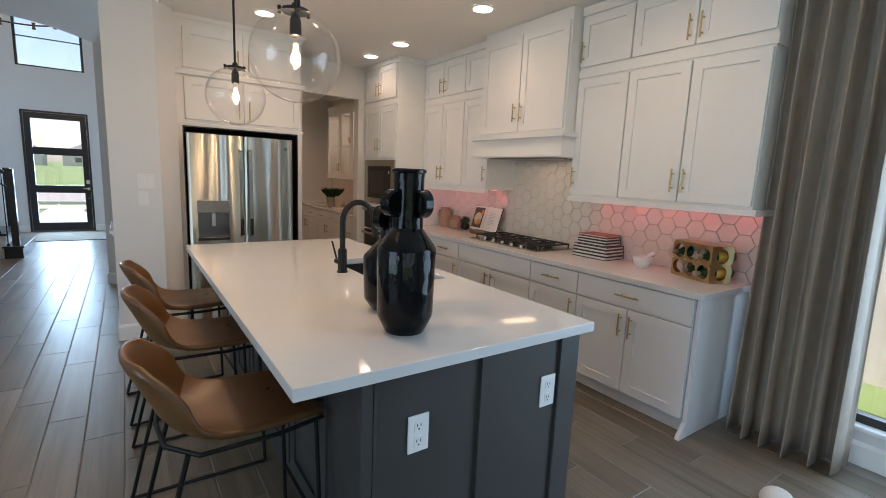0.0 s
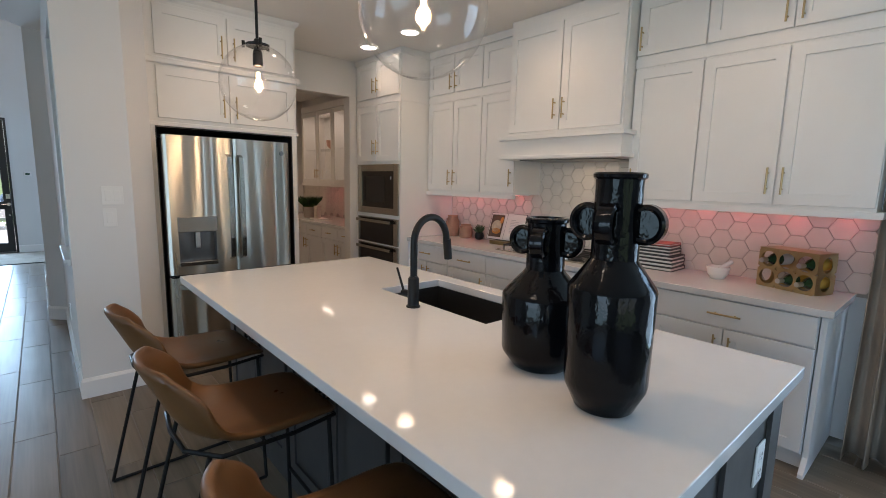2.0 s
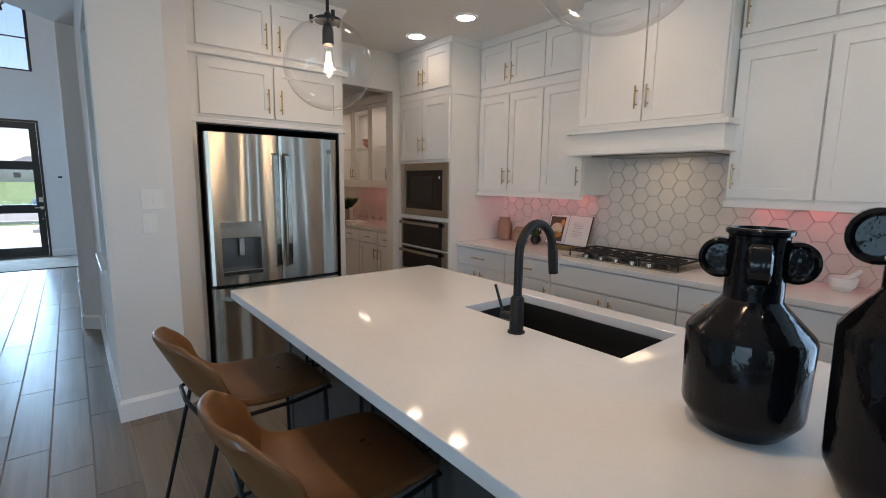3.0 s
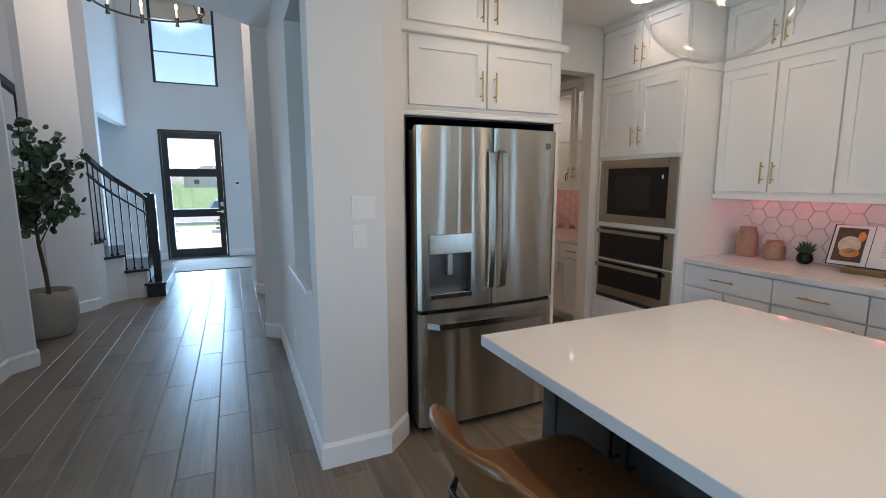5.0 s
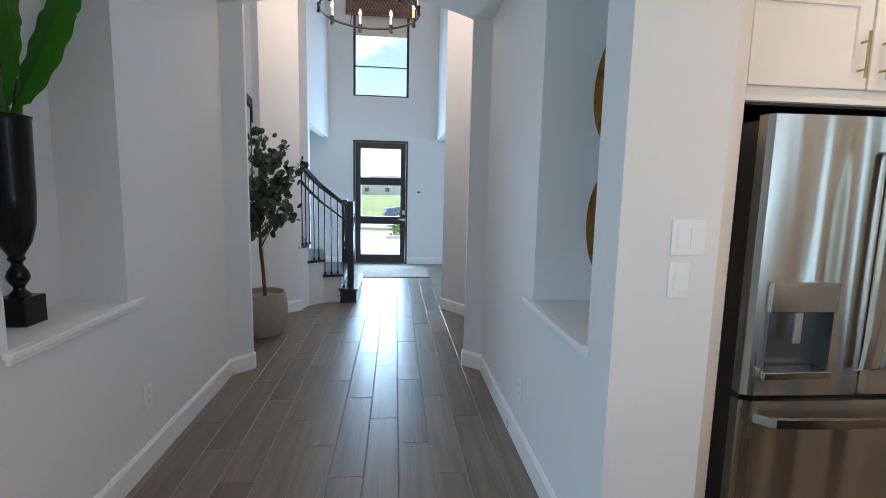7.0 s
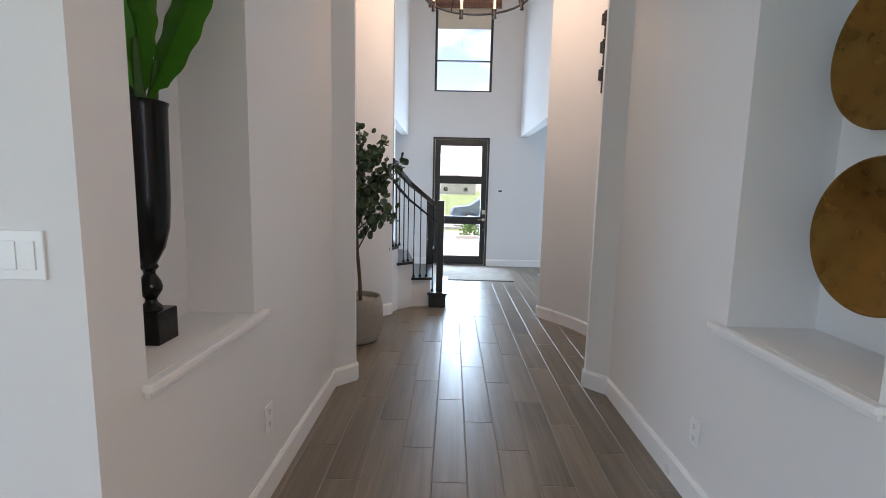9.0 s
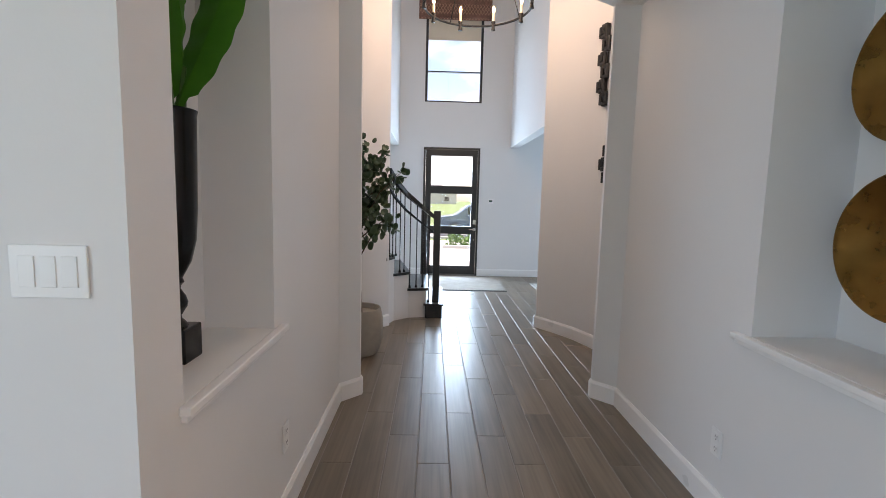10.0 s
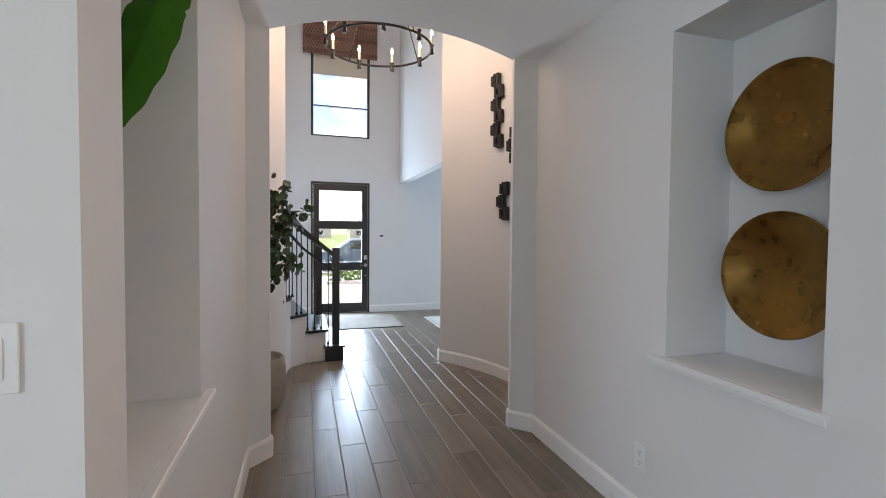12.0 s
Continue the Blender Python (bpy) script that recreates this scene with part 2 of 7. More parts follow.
TREADM = mat("black_stained_wood", (0.014, 0.013, 0.013), 0.3, noise_scale=12, vary=0.25, stretch=(1, 8, 1))
RUG = mat("woven_beige_mat", (0.33, 0.29, 0.245), 0.95, noise_scale=6, vary=0.25, bump=0.5, bump_scale=150)
RUGDARK = mat("black_mat_border", (0.02, 0.02, 0.02), 0.9, vary=0.2)
RUGW = mat("white_striped_rug", (0.70, 0.68, 0.64), 0.95, noise_scale=30, vary=0.1, bump=0.5, bump_scale=150)
SHADEF = mat("brown_woven_shade", (0.20, 0.10, 0.075), 0.9, noise_scale=30, vary=0.5, bump=0.4, bump_scale=120)
SHADEW = mat("pale_roller_shade", (0.70, 0.62, 0.50), 0.9, noise_scale=5, vary=0.05)
CARVED = mat("black_carved_wood", (0.010, 0.010, 0.011), 0.55, noise_scale=20, vary=0.3, bump=0.5, bump_scale=50)
CANDLE = mat("ivory_candle_sleeve", (0.75, 0.66, 0.50), 0.6, vary=0.03)
CLAY = mat("terracotta_jug", (0.42, 0.25, 0.17), 0.8, noise_scale=15, vary=0.15, bump=0.3, bump_scale=50)
PAPER = mat("book_paper", (0.80, 0.77, 0.72), 0.8, noise_scale=20, vary=0.03)
COVERB = mat("black_book_cover", (0.02, 0.02, 0.022), 0.4, vary=0.2)
COVERR = mat("red_book_cover", (0.40, 0.10, 0.09), 0.5, vary=0.1)
COVERP = mat("cream_book_cover", (0.66, 0.60, 0.56), 0.5, vary=0.1)
MARBLE = mat("white_marble", (0.80, 0.79, 0.77), 0.3, noise_scale=10, vary=0.06)
BOTTLE = mat("green_bottle_glass", (0.03, 0.075, 0.035), 0.08, noise_scale=4, vary=0.2, coat=0.5)
LABELY = mat("yellow_bottle_label", (0.62, 0.36, 0.05), 0.6, vary=0.15)
FOIL = mat("silver_foil", (0.6, 0.58, 0.56), 0.35, 1.0, vary=0.1)
CASTIRON = mat("cast_iron", (0.018, 0.018, 0.018), 0.55, noise_scale=40, vary=0.3, bump=0.3, bump_scale=120)
OAKDARK = mat("olive_wood", (0.16, 0.11, 0.035), 0.5, noise_scale=10, vary=0.3, stretch=(1, 6, 1))
FOODA = mat("photo_orange", (0.62, 0.26, 0.05), 0.5, noise_scale=20, vary=0.4)
FOODB = mat("photo_brown", (0.09, 0.055, 0.035), 0.5, noise_scale=30, vary=0.5)
FOODC = mat("photo_cream", (0.62, 0.54, 0.38), 0.5, noise_scale=30, vary=0.25)
INK = mat("grey_print", (0.45, 0.44, 0.43), 0.8, vary=0.1)
SUCC = mat("succulent_leaf", (0.035, 0.075, 0.03), 0.5, noise_scale=20, vary=0.3)
HERB = mat("dark_green_grass", (0.025, 0.07, 0.018), 0.6, noise_scale=20, vary=0.4)
COPPER = mat("copper_bowl", (0.60, 0.25, 0.14), 0.3, 1.0, vary=0.1)
CARPAINT = mat("dark_blue_car_paint", (0.10, 0.14, 0.20), 0.25, 0.3, vary=0.05, coat=0.6)
TYRE = mat("tyre_rubber", (0.02, 0.02, 0.02), 0.8, vary=0.1)
SHRUB = mat("shrub_leaf", (0.10, 0.20, 0.04), 0.7, noise_scale=6, vary=0.35)
BRICKW = mat("pale_house_wall", (0.50, 0.47, 0.43), 0.9, vary=0.1)
ROOFM = mat("grey_roof", (0.16, 0.16, 0.17), 0.9, vary=0.1)
FENCE = mat("fence_board", (0.55, 0.50, 0.44), 0.85, noise_scale=6, vary=0.15, stretch=(1, 1, 0.2))
STONE = mat("pale_stone_object", (0.55, 0.50, 0.44), 0.7, noise_scale=20, vary=0.1)
DARKPANEL = mat("thermostat_screen", (0.05, 0.10, 0.08), 0.2, vary=0.1)
# ---- building helpers ----
def thing(name, at, label, category, group="", kind=""):
    ob = new(name)
    ob.location = at
    ob.empty_display_size = 0.1
    return tagged(ob, label, category, group, kind)


def root_of(ob):
    while ob.parent:
        ob = ob.parent
    return ob


def part(name, bm, material, parent=None, label="", smooth=False, keep=False):
    """Links a bmesh, given in world coordinates, as one mesh under a thing or a part."""
    me = bpy.data.meshes.new(name)
    bmesh.ops.recalc_face_normals(bm, faces=bm.faces) if not keep else None
    bm.to_mesh(me)
    bm.free()
    if smooth:
        me.shade_smooth()
        me.set_sharp_from_angle(angle=radians(28))
    me.materials.append(material)
    ob = new(name, me)
    if parent:
        if parent.type == "EMPTY" or not parent.parent:
            base = root_of(parent).location
        else:
            base = root_of(parent).location
        me.transform(Matrix.Translation(-Vector(base)))
        ob.parent = parent
    if label:
        ob["label"] = label
    return ob


def single(name, bm, material, label="", category="", kind="", smooth=False, group=""):
    ob = part(name, bm, material, smooth=smooth)
    return tagged(ob, label, category, group, kind)


def box(bm, x0, x1, y0, y1, z0, z1, bevel=0.0, m=None):
    vs = [bm.verts.new((x, y, z)) for x in (x0, x1) for y in (y0, y1) for z in (z0, z1)]
    if m:
        for v in vs:
            v.co = m @ v.co
    fs = [bm.faces.new([vs[i] for i in f]) for f in ((0, 1, 3, 2), (4, 6, 7, 5), (0, 4, 5, 1), (2, 3, 7, 6), (0, 2, 6, 4), (1, 5, 7, 3))]
    if bevel:
        bmesh.ops.recalc_face_normals(bm, faces=fs)
        edges = list({e for f in fs for e in f.edges})
        bmesh.ops.bevel(bm, geom=edges, offset=bevel, segments=2, affect="EDGES", profile=0.5)
    return vs


def boxed(x0, x1, y0, y1, z0, z1, bevel=0.0, m=None):
    bm = bmesh.new()
    box(bm, x0, x1, y0, y1, z0, z1, bevel, m)
    return bm


def rod(bm, a, b, r0, r1=None, n=12, caps=True):
    """A round bar from a to b."""
    a, b = Vector(a), Vector(b)
    r1 = r0 if r1 is None else r1
    q = (b - a).to_track_quat("Z", "Y").to_matrix()
    rings = []
    for p, r in ((a, r0), (b, r1)):
        rings.append([bm.verts.new(p + q @ Vector((r * math.cos(2 * math.pi * i / n), r * math.sin(2 * math.pi * i / n), 0))) for i in range(n)])
    for i in range(n):
        j = (i + 1) % n
        bm.faces.new((rings[0][i], rings[0][j], rings[1][j], rings[1][i]))
    if caps:
        bm.faces.new(rings[0][::-1])
        bm.faces.new(rings[1])


def tube(bm, pts, r, n=10, radii=None, closed=False):
    """A round tube along points."""
    pts = [Vector(p) for p in pts]
    rings, k = [], len(pts)
    ref = None
    for i, p in enumerate(pts):
        if closed:
            d = pts[(i + 1) % k] - pts[i - 1]
        else:
            d = pts[min(i + 1, k - 1)] - pts[max(i - 1, 0)]
        d.normalize()
        if ref is None:
            ref = d.orthogonal().normalized()
        ref = (ref - d * ref.dot(d)).normalized()
        side = d.cross(ref)
        rr = radii[i] if radii else r
        rings.append([bm.verts.new(p + rr * (math.cos(2 * math.pi * a / n) * ref + math.sin(2 * math.pi * a / n) * side)) for a in range(n)])
    for i in range(k if closed else k - 1):
        A, B = rings[i], rings[(i + 1) % k]
        for a in range(n):
            b = (a + 1) % n
            bm.faces.new((A[a], A[b], B[b], B[a]))
    if not closed:
        bm.faces.new(rings[0][::-1])
        bm.faces.new(rings[-1])


def lathe(bm, profile, center, n=40, cap=True, m=None):
    """A turned body: profile of (radius, height) about the upright axis at center."""
    cx, cy, cz = center
    rings = []
    for r, z in profile:
        ring = [bm.verts.new((cx + r * math.cos(2 * math.pi * i / n), cy + r * math.sin(2 * math.pi * i / n), cz + z)) for i in range(n)]
        if m:
            for v in ring:
                v.co = m @ v.co
        rings.append(ring)
    for A, B in zip(rings, rings[1:]):
        for i in range(n):
            j = (i + 1) % n
            bm.faces.new((A[i], A[j], B[j], B[i]))
    if cap:
        bm.faces.new(rings[0][::-1])
        bm.faces.new(rings[-1])


def prism(bm, poly, z0, z1):
    """An upright prism over a plan polygon."""
    lo = [bm.verts.new((x, y, z0)) for x, y in poly]
    hi = [bm.verts.new((x, y, z1)) for x, y in poly]
    n = len(poly)
    for i in range(n):
        j = (i + 1) % n
        bm.faces.new((lo[i], lo[j], hi[j], hi[i]))
    bm.faces.new(lo[::-1])
    bm.faces.new(hi)


FACE_X = Matrix(((0, 0, -1, 0), (-1, 0, 0, 0), (0, 1, 0, 0), (0, 0, 0, 1)))   # fronts that look towards -x: u = -y, v = z
FACE_Y = Matrix(((1, 0, 0, 0), (0, 0, -1, 0), (0, 1, 0, 0), (0, 0, 0, 1)))    # fronts that look towards -y: u = x, v = z
FACE_XP = Matrix(((0, 0, 1, 0), (1, 0, 0, 0), (0, 1, 0, 0), (0, 0, 0, 1)))    # fronts that look towards +x: u = y


def plate(bm, m, u0, u1, v0, v1, w0, w1, bevel=0.0):
    box(bm, u0, u1, v0, v1, w0, w1, bevel, m)


def shaker(bm, m, u0, u1, v0, v1, rail=0.062, thick=0.020, hollow=False):
    """A framed front in one piece: four rails and a recessed field. m maps (u, v, outwards) to the world; w = 0 is the carcass front."""
    def ring(inset, w):
        return [bm.verts.new(m @ Vector(p)) for p in ((u0 + inset, v0 + inset, w), (u1 - inset, v0 + inset, w), (u1 - inset, v1 - inset, w), (u0 + inset, v1 - inset, w))]
    rings = [ring(0, 0.001), ring(0, thick - 0.002), ring(0.002, thick), ring(rail, thick), ring(rail + 0.001, thick - 0.009)]
    if hollow:
        rings[4] = ring(rail, 0.001)
        rings.append(rings[0])
    for A, B in zip(rings, rings[1:]):
        for i in range(4):
            j = (i + 1) % 4
            bm.faces.new((A[i], A[j], B[j], B[i]))
    if not hollow:
        bm.faces.new(rings[-1])
        bm.faces.new(rings[0][::-1])


def bar_pull(m, u, v, length, upright, w, parent, material, name="handle"):
    bm = bmesh.new()
    h = length / 2
    P = lambda a, b, c: m @ Vector((a, b, c))
    if upright:
        rod(bm, P(u, v - h, w + 0.032), P(u, v + h, w + 0.032), 0.0055)
        for s in (-0.3, 0.3):
            rod(bm, P(u, v + s * length, w), P(u, v + s * length, w + 0.032), 0.0045, n=8)
    else:
        rod(bm, P(u - h, v, w + 0.032), P(u + h, v, w + 0.032), 0.0055)
        for s in (-0.3, 0.3):
            rod(bm, P(u + s * length, v, w), P(u + s * length, v, w + 0.032), 0.0045, n=8)
    return part(name, bm, material, parent, "brushed brass bar pull" if material is BRASS else "", smooth=True)


def door(parent, m, u0, u1, v0, v1, material, handle=None, length=0.13, rail=0.062, pull=None, name="door"):
    """A cabinet door with its bar pull. handle: (u, v) of the pull's middle."""
    bm = bmesh.new()
    shaker(bm, m, u0, u1, v0, v1, rail)
    d = part(name, bm, material, parent)
    if handle:
        bar_pull(m, handle[0], handle[1], length, True, 0.02, d, pull or BRASS)
    return d


def drawer(parent, m, u0, u1, v0, v1, material, length=0.16, pull=True, flat=True):
    bm = bmesh.new()
    if flat:
        plate(bm, m, u0, u1, v0, v1, 0.001, 0.020, 0.002)
    else:
        shaker(bm, m, u0, u1, v0, v1, 0.05)
    d = part("drawer_front", bm, material, parent)
    if pull:
        bar_pull(m, (u0 + u1) / 2, (v0 + v1) / 2, length, False, 0.02, d, BRASS)
    return d


# ---- setting ----
ZC = 2.80          # ceiling of kitchen and living room
ZF = 5.90          # ceiling of the foyer
HX0, HX1 = -2.59, -0.568   # side walls of the hall
HY0, HY1 = 6.42, 8.63      # hall from its mouth to the arch
SPR = 2.80         # spring line of the vault
TOP = 3.00         # crown of the vault


def wall(name, *boxes, material=None, label="white painted plaster wall"):
    bm = bmesh.new()
    for b in boxes:
        box(bm, *b)
    return single(name, bm, material or WALL, label, "wall", "structure")


# ground outside, and the slab
bm = bmesh.new()
box(bm, -400, 400, -400, 400, -0.6, -0.15)
single("ground", bm, GRASS, "mown green lawn around the house", "ground", "structure")
bm = bmesh.new()
box(bm, -7.1, 3.0, -3.3, 10.6, -0.14, -0.002)
box(bm, -7.1, 4.1, 10.6, 14.45, -0.14, -0.002)
floor = single("floor", bm, FGROUT, "grey-brown wood-look porcelain plank floor with thin grout", "floor", "structure")

# kitchen side wall, with the window towards the garden
wall("wall_range", (2.85, 3.0, 2.62, 10.6, 0, ZC), (2.85, 3.0, 0.3, 2.62, 0, 0.22), (2.85, 3.0, 0.3, 2.62, 2.55, ZC), (2.85, 3.0, -3.3, 0.3, 0, ZC))
wall("wall_back", (-7.1, 3.0, -3.3, -3.2, 0, 0.3), (-7.1, 3.0, -3.3, -3.2, 2.6, ZC), (0.45, 3.0, -3.3, -3.2, 0.3, 2.6), (-1.55, -1.25, -3.3, -3.2, 0.3, 2.6), (-3.55, -3.25, -3.3, -3.2, 0.3, 2.6), (-7.1, -5.25, -3.3, -3.2, 0.3, 2.6))
wall("wall_living", (-7.1, -7.0, -3.2, -0.1, 0, ZC), (-7.1, -7.0, -0.1, 4.1, 0, 0.3), (-7.1, -7.0, -0.1, 4.1, 2.6, ZC), (-7.1, -7.0, 4.1, 6.55, 0, ZC))
# hall mouth, left of the hall: wall that looks to the living room
bm = bmesh.new()
NY0, NY1, NZ0, NZ1 = 6.61, 7.31, 0.90, 2.47
for b in ((-7.0, HX0 - 0.285, HY0, 6.60, 0, ZC), (HX0 - 0.285, HX0, HY0, NY0, 0, ZC),
          (HX0 - 0.42, HX0, NY0, NY1, 0, NZ0), (HX0 - 0.42, HX0, NY0, NY1, NZ1, SPR), (HX0 - 0.42, HX0 - 0.285, NY0, NY1, NZ0, NZ1),
          (HX0 - 0.285, HX0, NY1, HY1, 0, SPR), (HX0 - 0.42, HX0, HY0, HY1, SPR, 3.3)):
    box(bm, *b)
single("wall_hall_left", bm, WALL, "white painted wall with a display niche", "wall", "structure")
# right: pillar with chamfered corner, niche and fridge alcove side
bm = bmesh.new()
prism(bm, [(HX1, HY0), (-0.213, HY0), (-0.065, 6.555), (-0.065, NY0), (HX1, NY0)], 0, ZC)
for b in ((-0.20, -0.065, NY0, 7.415, 0, ZC), (HX1, -0.20, NY0, NY1, 0, NZ0), (HX1, -0.20, NY0, NY1, NZ1, ZC),
          (HX1, -0.20, NY1, HY1, 0, ZC), (HX1, -0.20, HY0 + 0.002, HY1, ZC, 3.3)):
    box(bm, *b)
single("wall_hall_right", bm, WALL, "white painted wall with a display niche and chamfered end", "wall", "structure")
# kitchen end wall with the opening to the pantry
wall("wall_pantry_opening", (-0.15, 1.16, 7.42, 7.55, 0, ZC), (1.16, 2.02, 7.42, 7.55, 2.41, ZC), (2.02, 2.13, 7.42, 7.55, 0, ZC), (2.13, 2.85, 7.42, 7.55, 0, ZC))
wall("wall_pantry", (0.2, 2.85, 10.5, 10.6, 0, ZC), (0.2, 0.3, 7.55, 10.5, 0, ZC))

# vaulted ceiling of the hall, with the arch at its end
def vault_z(s, spring=SPR, top=TOP):
    """Height of a segmental vault at s from -1 to 1."""
    rise, half = top - spring, (HX1 - HX0) / 2
    rad = (half * half + rise * rise) / (2 * rise)
    return spring + math.sqrt(max(rad * rad - (s * half) ** 2, 0)) - (rad - rise)


bm = bmesh.new()
n = 28
mid, half = (HX0 + HX1) / 2, (HX1 - HX0) / 2
rows = []
for y in (HY0, 8.80):
    rows.append([(bm.verts.new((mid + half * s, y, vault_z(s))), bm.verts.new((mid + half * s, y, 3.3))) for s in [-1 + 2 * i / n for i in range(n + 1)]])
for i in range(n):
    a, b, c, d = rows[0][i], rows[0][i + 1], rows[1][i + 1], rows[1][i]
    bm.faces.new((a[0], b[0], c[0], d[0]))
    bm.faces.new((a[1], b[1], c[1], d[1]))
    bm.faces.new((a[0], b[0], b[1], a[1]))
    bm.faces.new((d[0], c[0], c[1], d[1]))
ob = single("ceiling_hall_vault", bm, CEIL, "white plastered barrel vault over the hall", "ceiling", "structure", smooth=True)
# arch piers with chamfered near edges
for name, sx, xw in (("wall_arch_left", 1, HX0), ("wall_arch_right", -1, HX1)):
    bm = bmesh.new()
    prism(bm, [(xw, HY1), (xw + sx * 0.132, HY1 + 0.132), (xw + sx * 0.132, 8.80), (xw - sx * 0.25, 8.80), (xw - sx * 0.25, HY1)], 0, SPR + 0.08)
    single(name, bm, WALL, "white chamfered pier of the arch", "wall", "structure")

# foyer, two storeys high
YF = 14.29
wall("wall_front", (-6.0, -2.13, YF, YF + 0.16, 0, ZF), (-1.06, 4.0, YF, YF + 0.16, 0, ZF), (-2.13, -1.06, YF, YF + 0.16, 2.45, 3.285), (-2.13, -1.06, YF, YF + 0.16, 5.05, ZF))
bm = bmesh.new()
curve = [(-0.16, 8.80), (-0.16, 9.30), (-0.227, 9.718), (-0.30, 9.98), (-0.396, 10.226), (-0.54, 10.47), (-0.702, 10.70)]
prism(bm, curve + [(0.19, 10.70), (0.19, 8.80)], 0, ZF)
single("wall_foyer_curved", bm, WALL, "white curved wall of the foyer", "wall", "structure", smooth=True)
wall("wall_foyer_right_header", (-0.49, -0.34, 10.70, YF, 2.47, ZF))
wall("wall_foyer_arch_upper", (-3.6, -0.16, 8.68, 8.798, 3.0, ZF))
wall("wall_foyer_left", (-2.74, -2.60, 12.25, YF, 2.47, ZF), (-2.74, -2.60, 12.10, 12.25, 0, ZF), (-3.95, -3.80, 8.68, 12.25, 0, ZF), (-3.80, -2.74, 12.10, 12.25, 0, ZF), (-3.80, HX0 - 0.25, 8.68, 8.80, 0, ZF))
bm = bmesh.new()
prism(bm, [(-2.43, 10.66), (-2.48, 10.60), (-2.64, 10.45), (-2.79, 10.35), (-2.90, 10.46), (-2.62, 10.74)], 0, ZF)
single("wall_stair_column", bm, WALL, "white full-height wall beside the stairs", "wall", "structure", smooth=True)
wall("wall_right_room", (4.0, 4.1, 10.7, YF, 0, ZF), (0.19, 4.1, 10.6, 10.7, 0, ZF))
wall("wall_left_room", (-6.1, -6.0, 11.9, YF, 0, ZF), (-6.1, -3.95, 11.8, 11.9, 0, ZF))

# ceilings
bm = bmesh.new()
box(bm, -7.1, 3.0, -3.3, HY0, ZC, ZC + 0.1)
box(bm, -0.15, 3.0, HY0, 10.6, ZC, ZC + 0.1)
box(bm, -7.1, HX0 - 0.42, HY0, 9.0, ZC, ZC + 0.1)
single("ceiling_kitchen", bm, CEIL, "flat white painted ceiling", "ceiling", "structure")
bm = bmesh.new()
box(bm, -6.1, 4.1, 8.68, YF + 0.16, ZF, ZF + 0.1)
single("ceiling_foyer", bm, CEIL, "high white ceiling of the foyer", "ceiling", "structure")


def baseboard(name, pts, h=0.135, t=0.016):
    """Skirting along a plan polyline; it stands out to the left of the walking direction."""
    bm = bmesh.new()
    pts = [Vector(p) for p in pts]
    offs = []
    for i, p in enumerate(pts):
        dirs = []
        if i > 0:
            dirs.append((pts[i] - pts[i - 1]).normalized())
        if i < len(pts) - 1:
            dirs.append((pts[i + 1] - pts[i]).normalized())
        ns = [Vector((-d.y, d.x)) for d in dirs]
        nn = sum(ns, Vector((0, 0))).normalized()
        offs.append(nn / max(0.4, nn.dot(ns[0])))
    sect = [(0, 0), (t, 0), (t, h - 0.02), (t * 0.55, h - 0.006), (t * 0.4, h), (0, h)]
    rings = [[bm.verts.new((p.x + o.x * a, p.y + o.y * a, b)) for a, b in sect] for p, o in zip(pts, offs)]
    for A, B in zip(rings, rings[1:]):
        for i in range(len(sect)):
            j = (i + 1) % len(sect)
            bm.faces.new((A[i], A[j], B[j], B[i]))
    bm.faces.new(rings[0])
    bm.faces.new(rings[-1][::-1])
    return single(name, bm, TRIM, "white painted skirting board", "baseboard", "structure")


baseboard("baseboard_hall_left", [(-7.0, HY0), (HX0, HY0), (HX0, HY1), (HX0 + 0.132, HY1 + 0.132), (HX0 + 0.132, 8.80)][::-1])
baseboard("baseboard_hall_right", [(-0.068, 6.66), (-0.068, 6.553), (-0.213, HY0), (HX1, HY0), (HX1, HY1), (HX1 - 0.132, HY1 + 0.132), (HX1 - 0.132, 8.80)][::1])
baseboard("baseboard_foyer_curve", [(-0.702, 10.75), (-0.702, 10.70), (-0.54, 10.47), (-0.396, 10.226), (-0.30, 9.98), (-0.227, 9.718), (-0.16, 9.30), (-0.16, 8.80)][::-1])
baseboard("baseboard_front_right", [(-1.06, YF), (4.0, YF)][::-1])
baseboard("baseboard_front_left", [(-6.0, YF), (-2.13, YF)][::-1])
baseboard("baseboard_pantry_jamb", [(2.114, 7.42), (2.02, 7.42), (2.02, 7.55)])
baseboard("baseboard_window", [(2.85, 2.95), (2.85, -3.2)][::-1])

baseboard("baseboard_stair_column", [(-2.43, 10.66), (-2.48, 10.60), (-2.64, 10.45), (-2.79, 10.35)])
# ---- kitchen: base run along the range wall ----
def front_x(x):
    return Matrix.Translation((x, 0, 0)) @ FACE_X


def front_y(y):
    return Matrix.Translation((0, y, 0)) @ FACE_Y


BF = 2.235


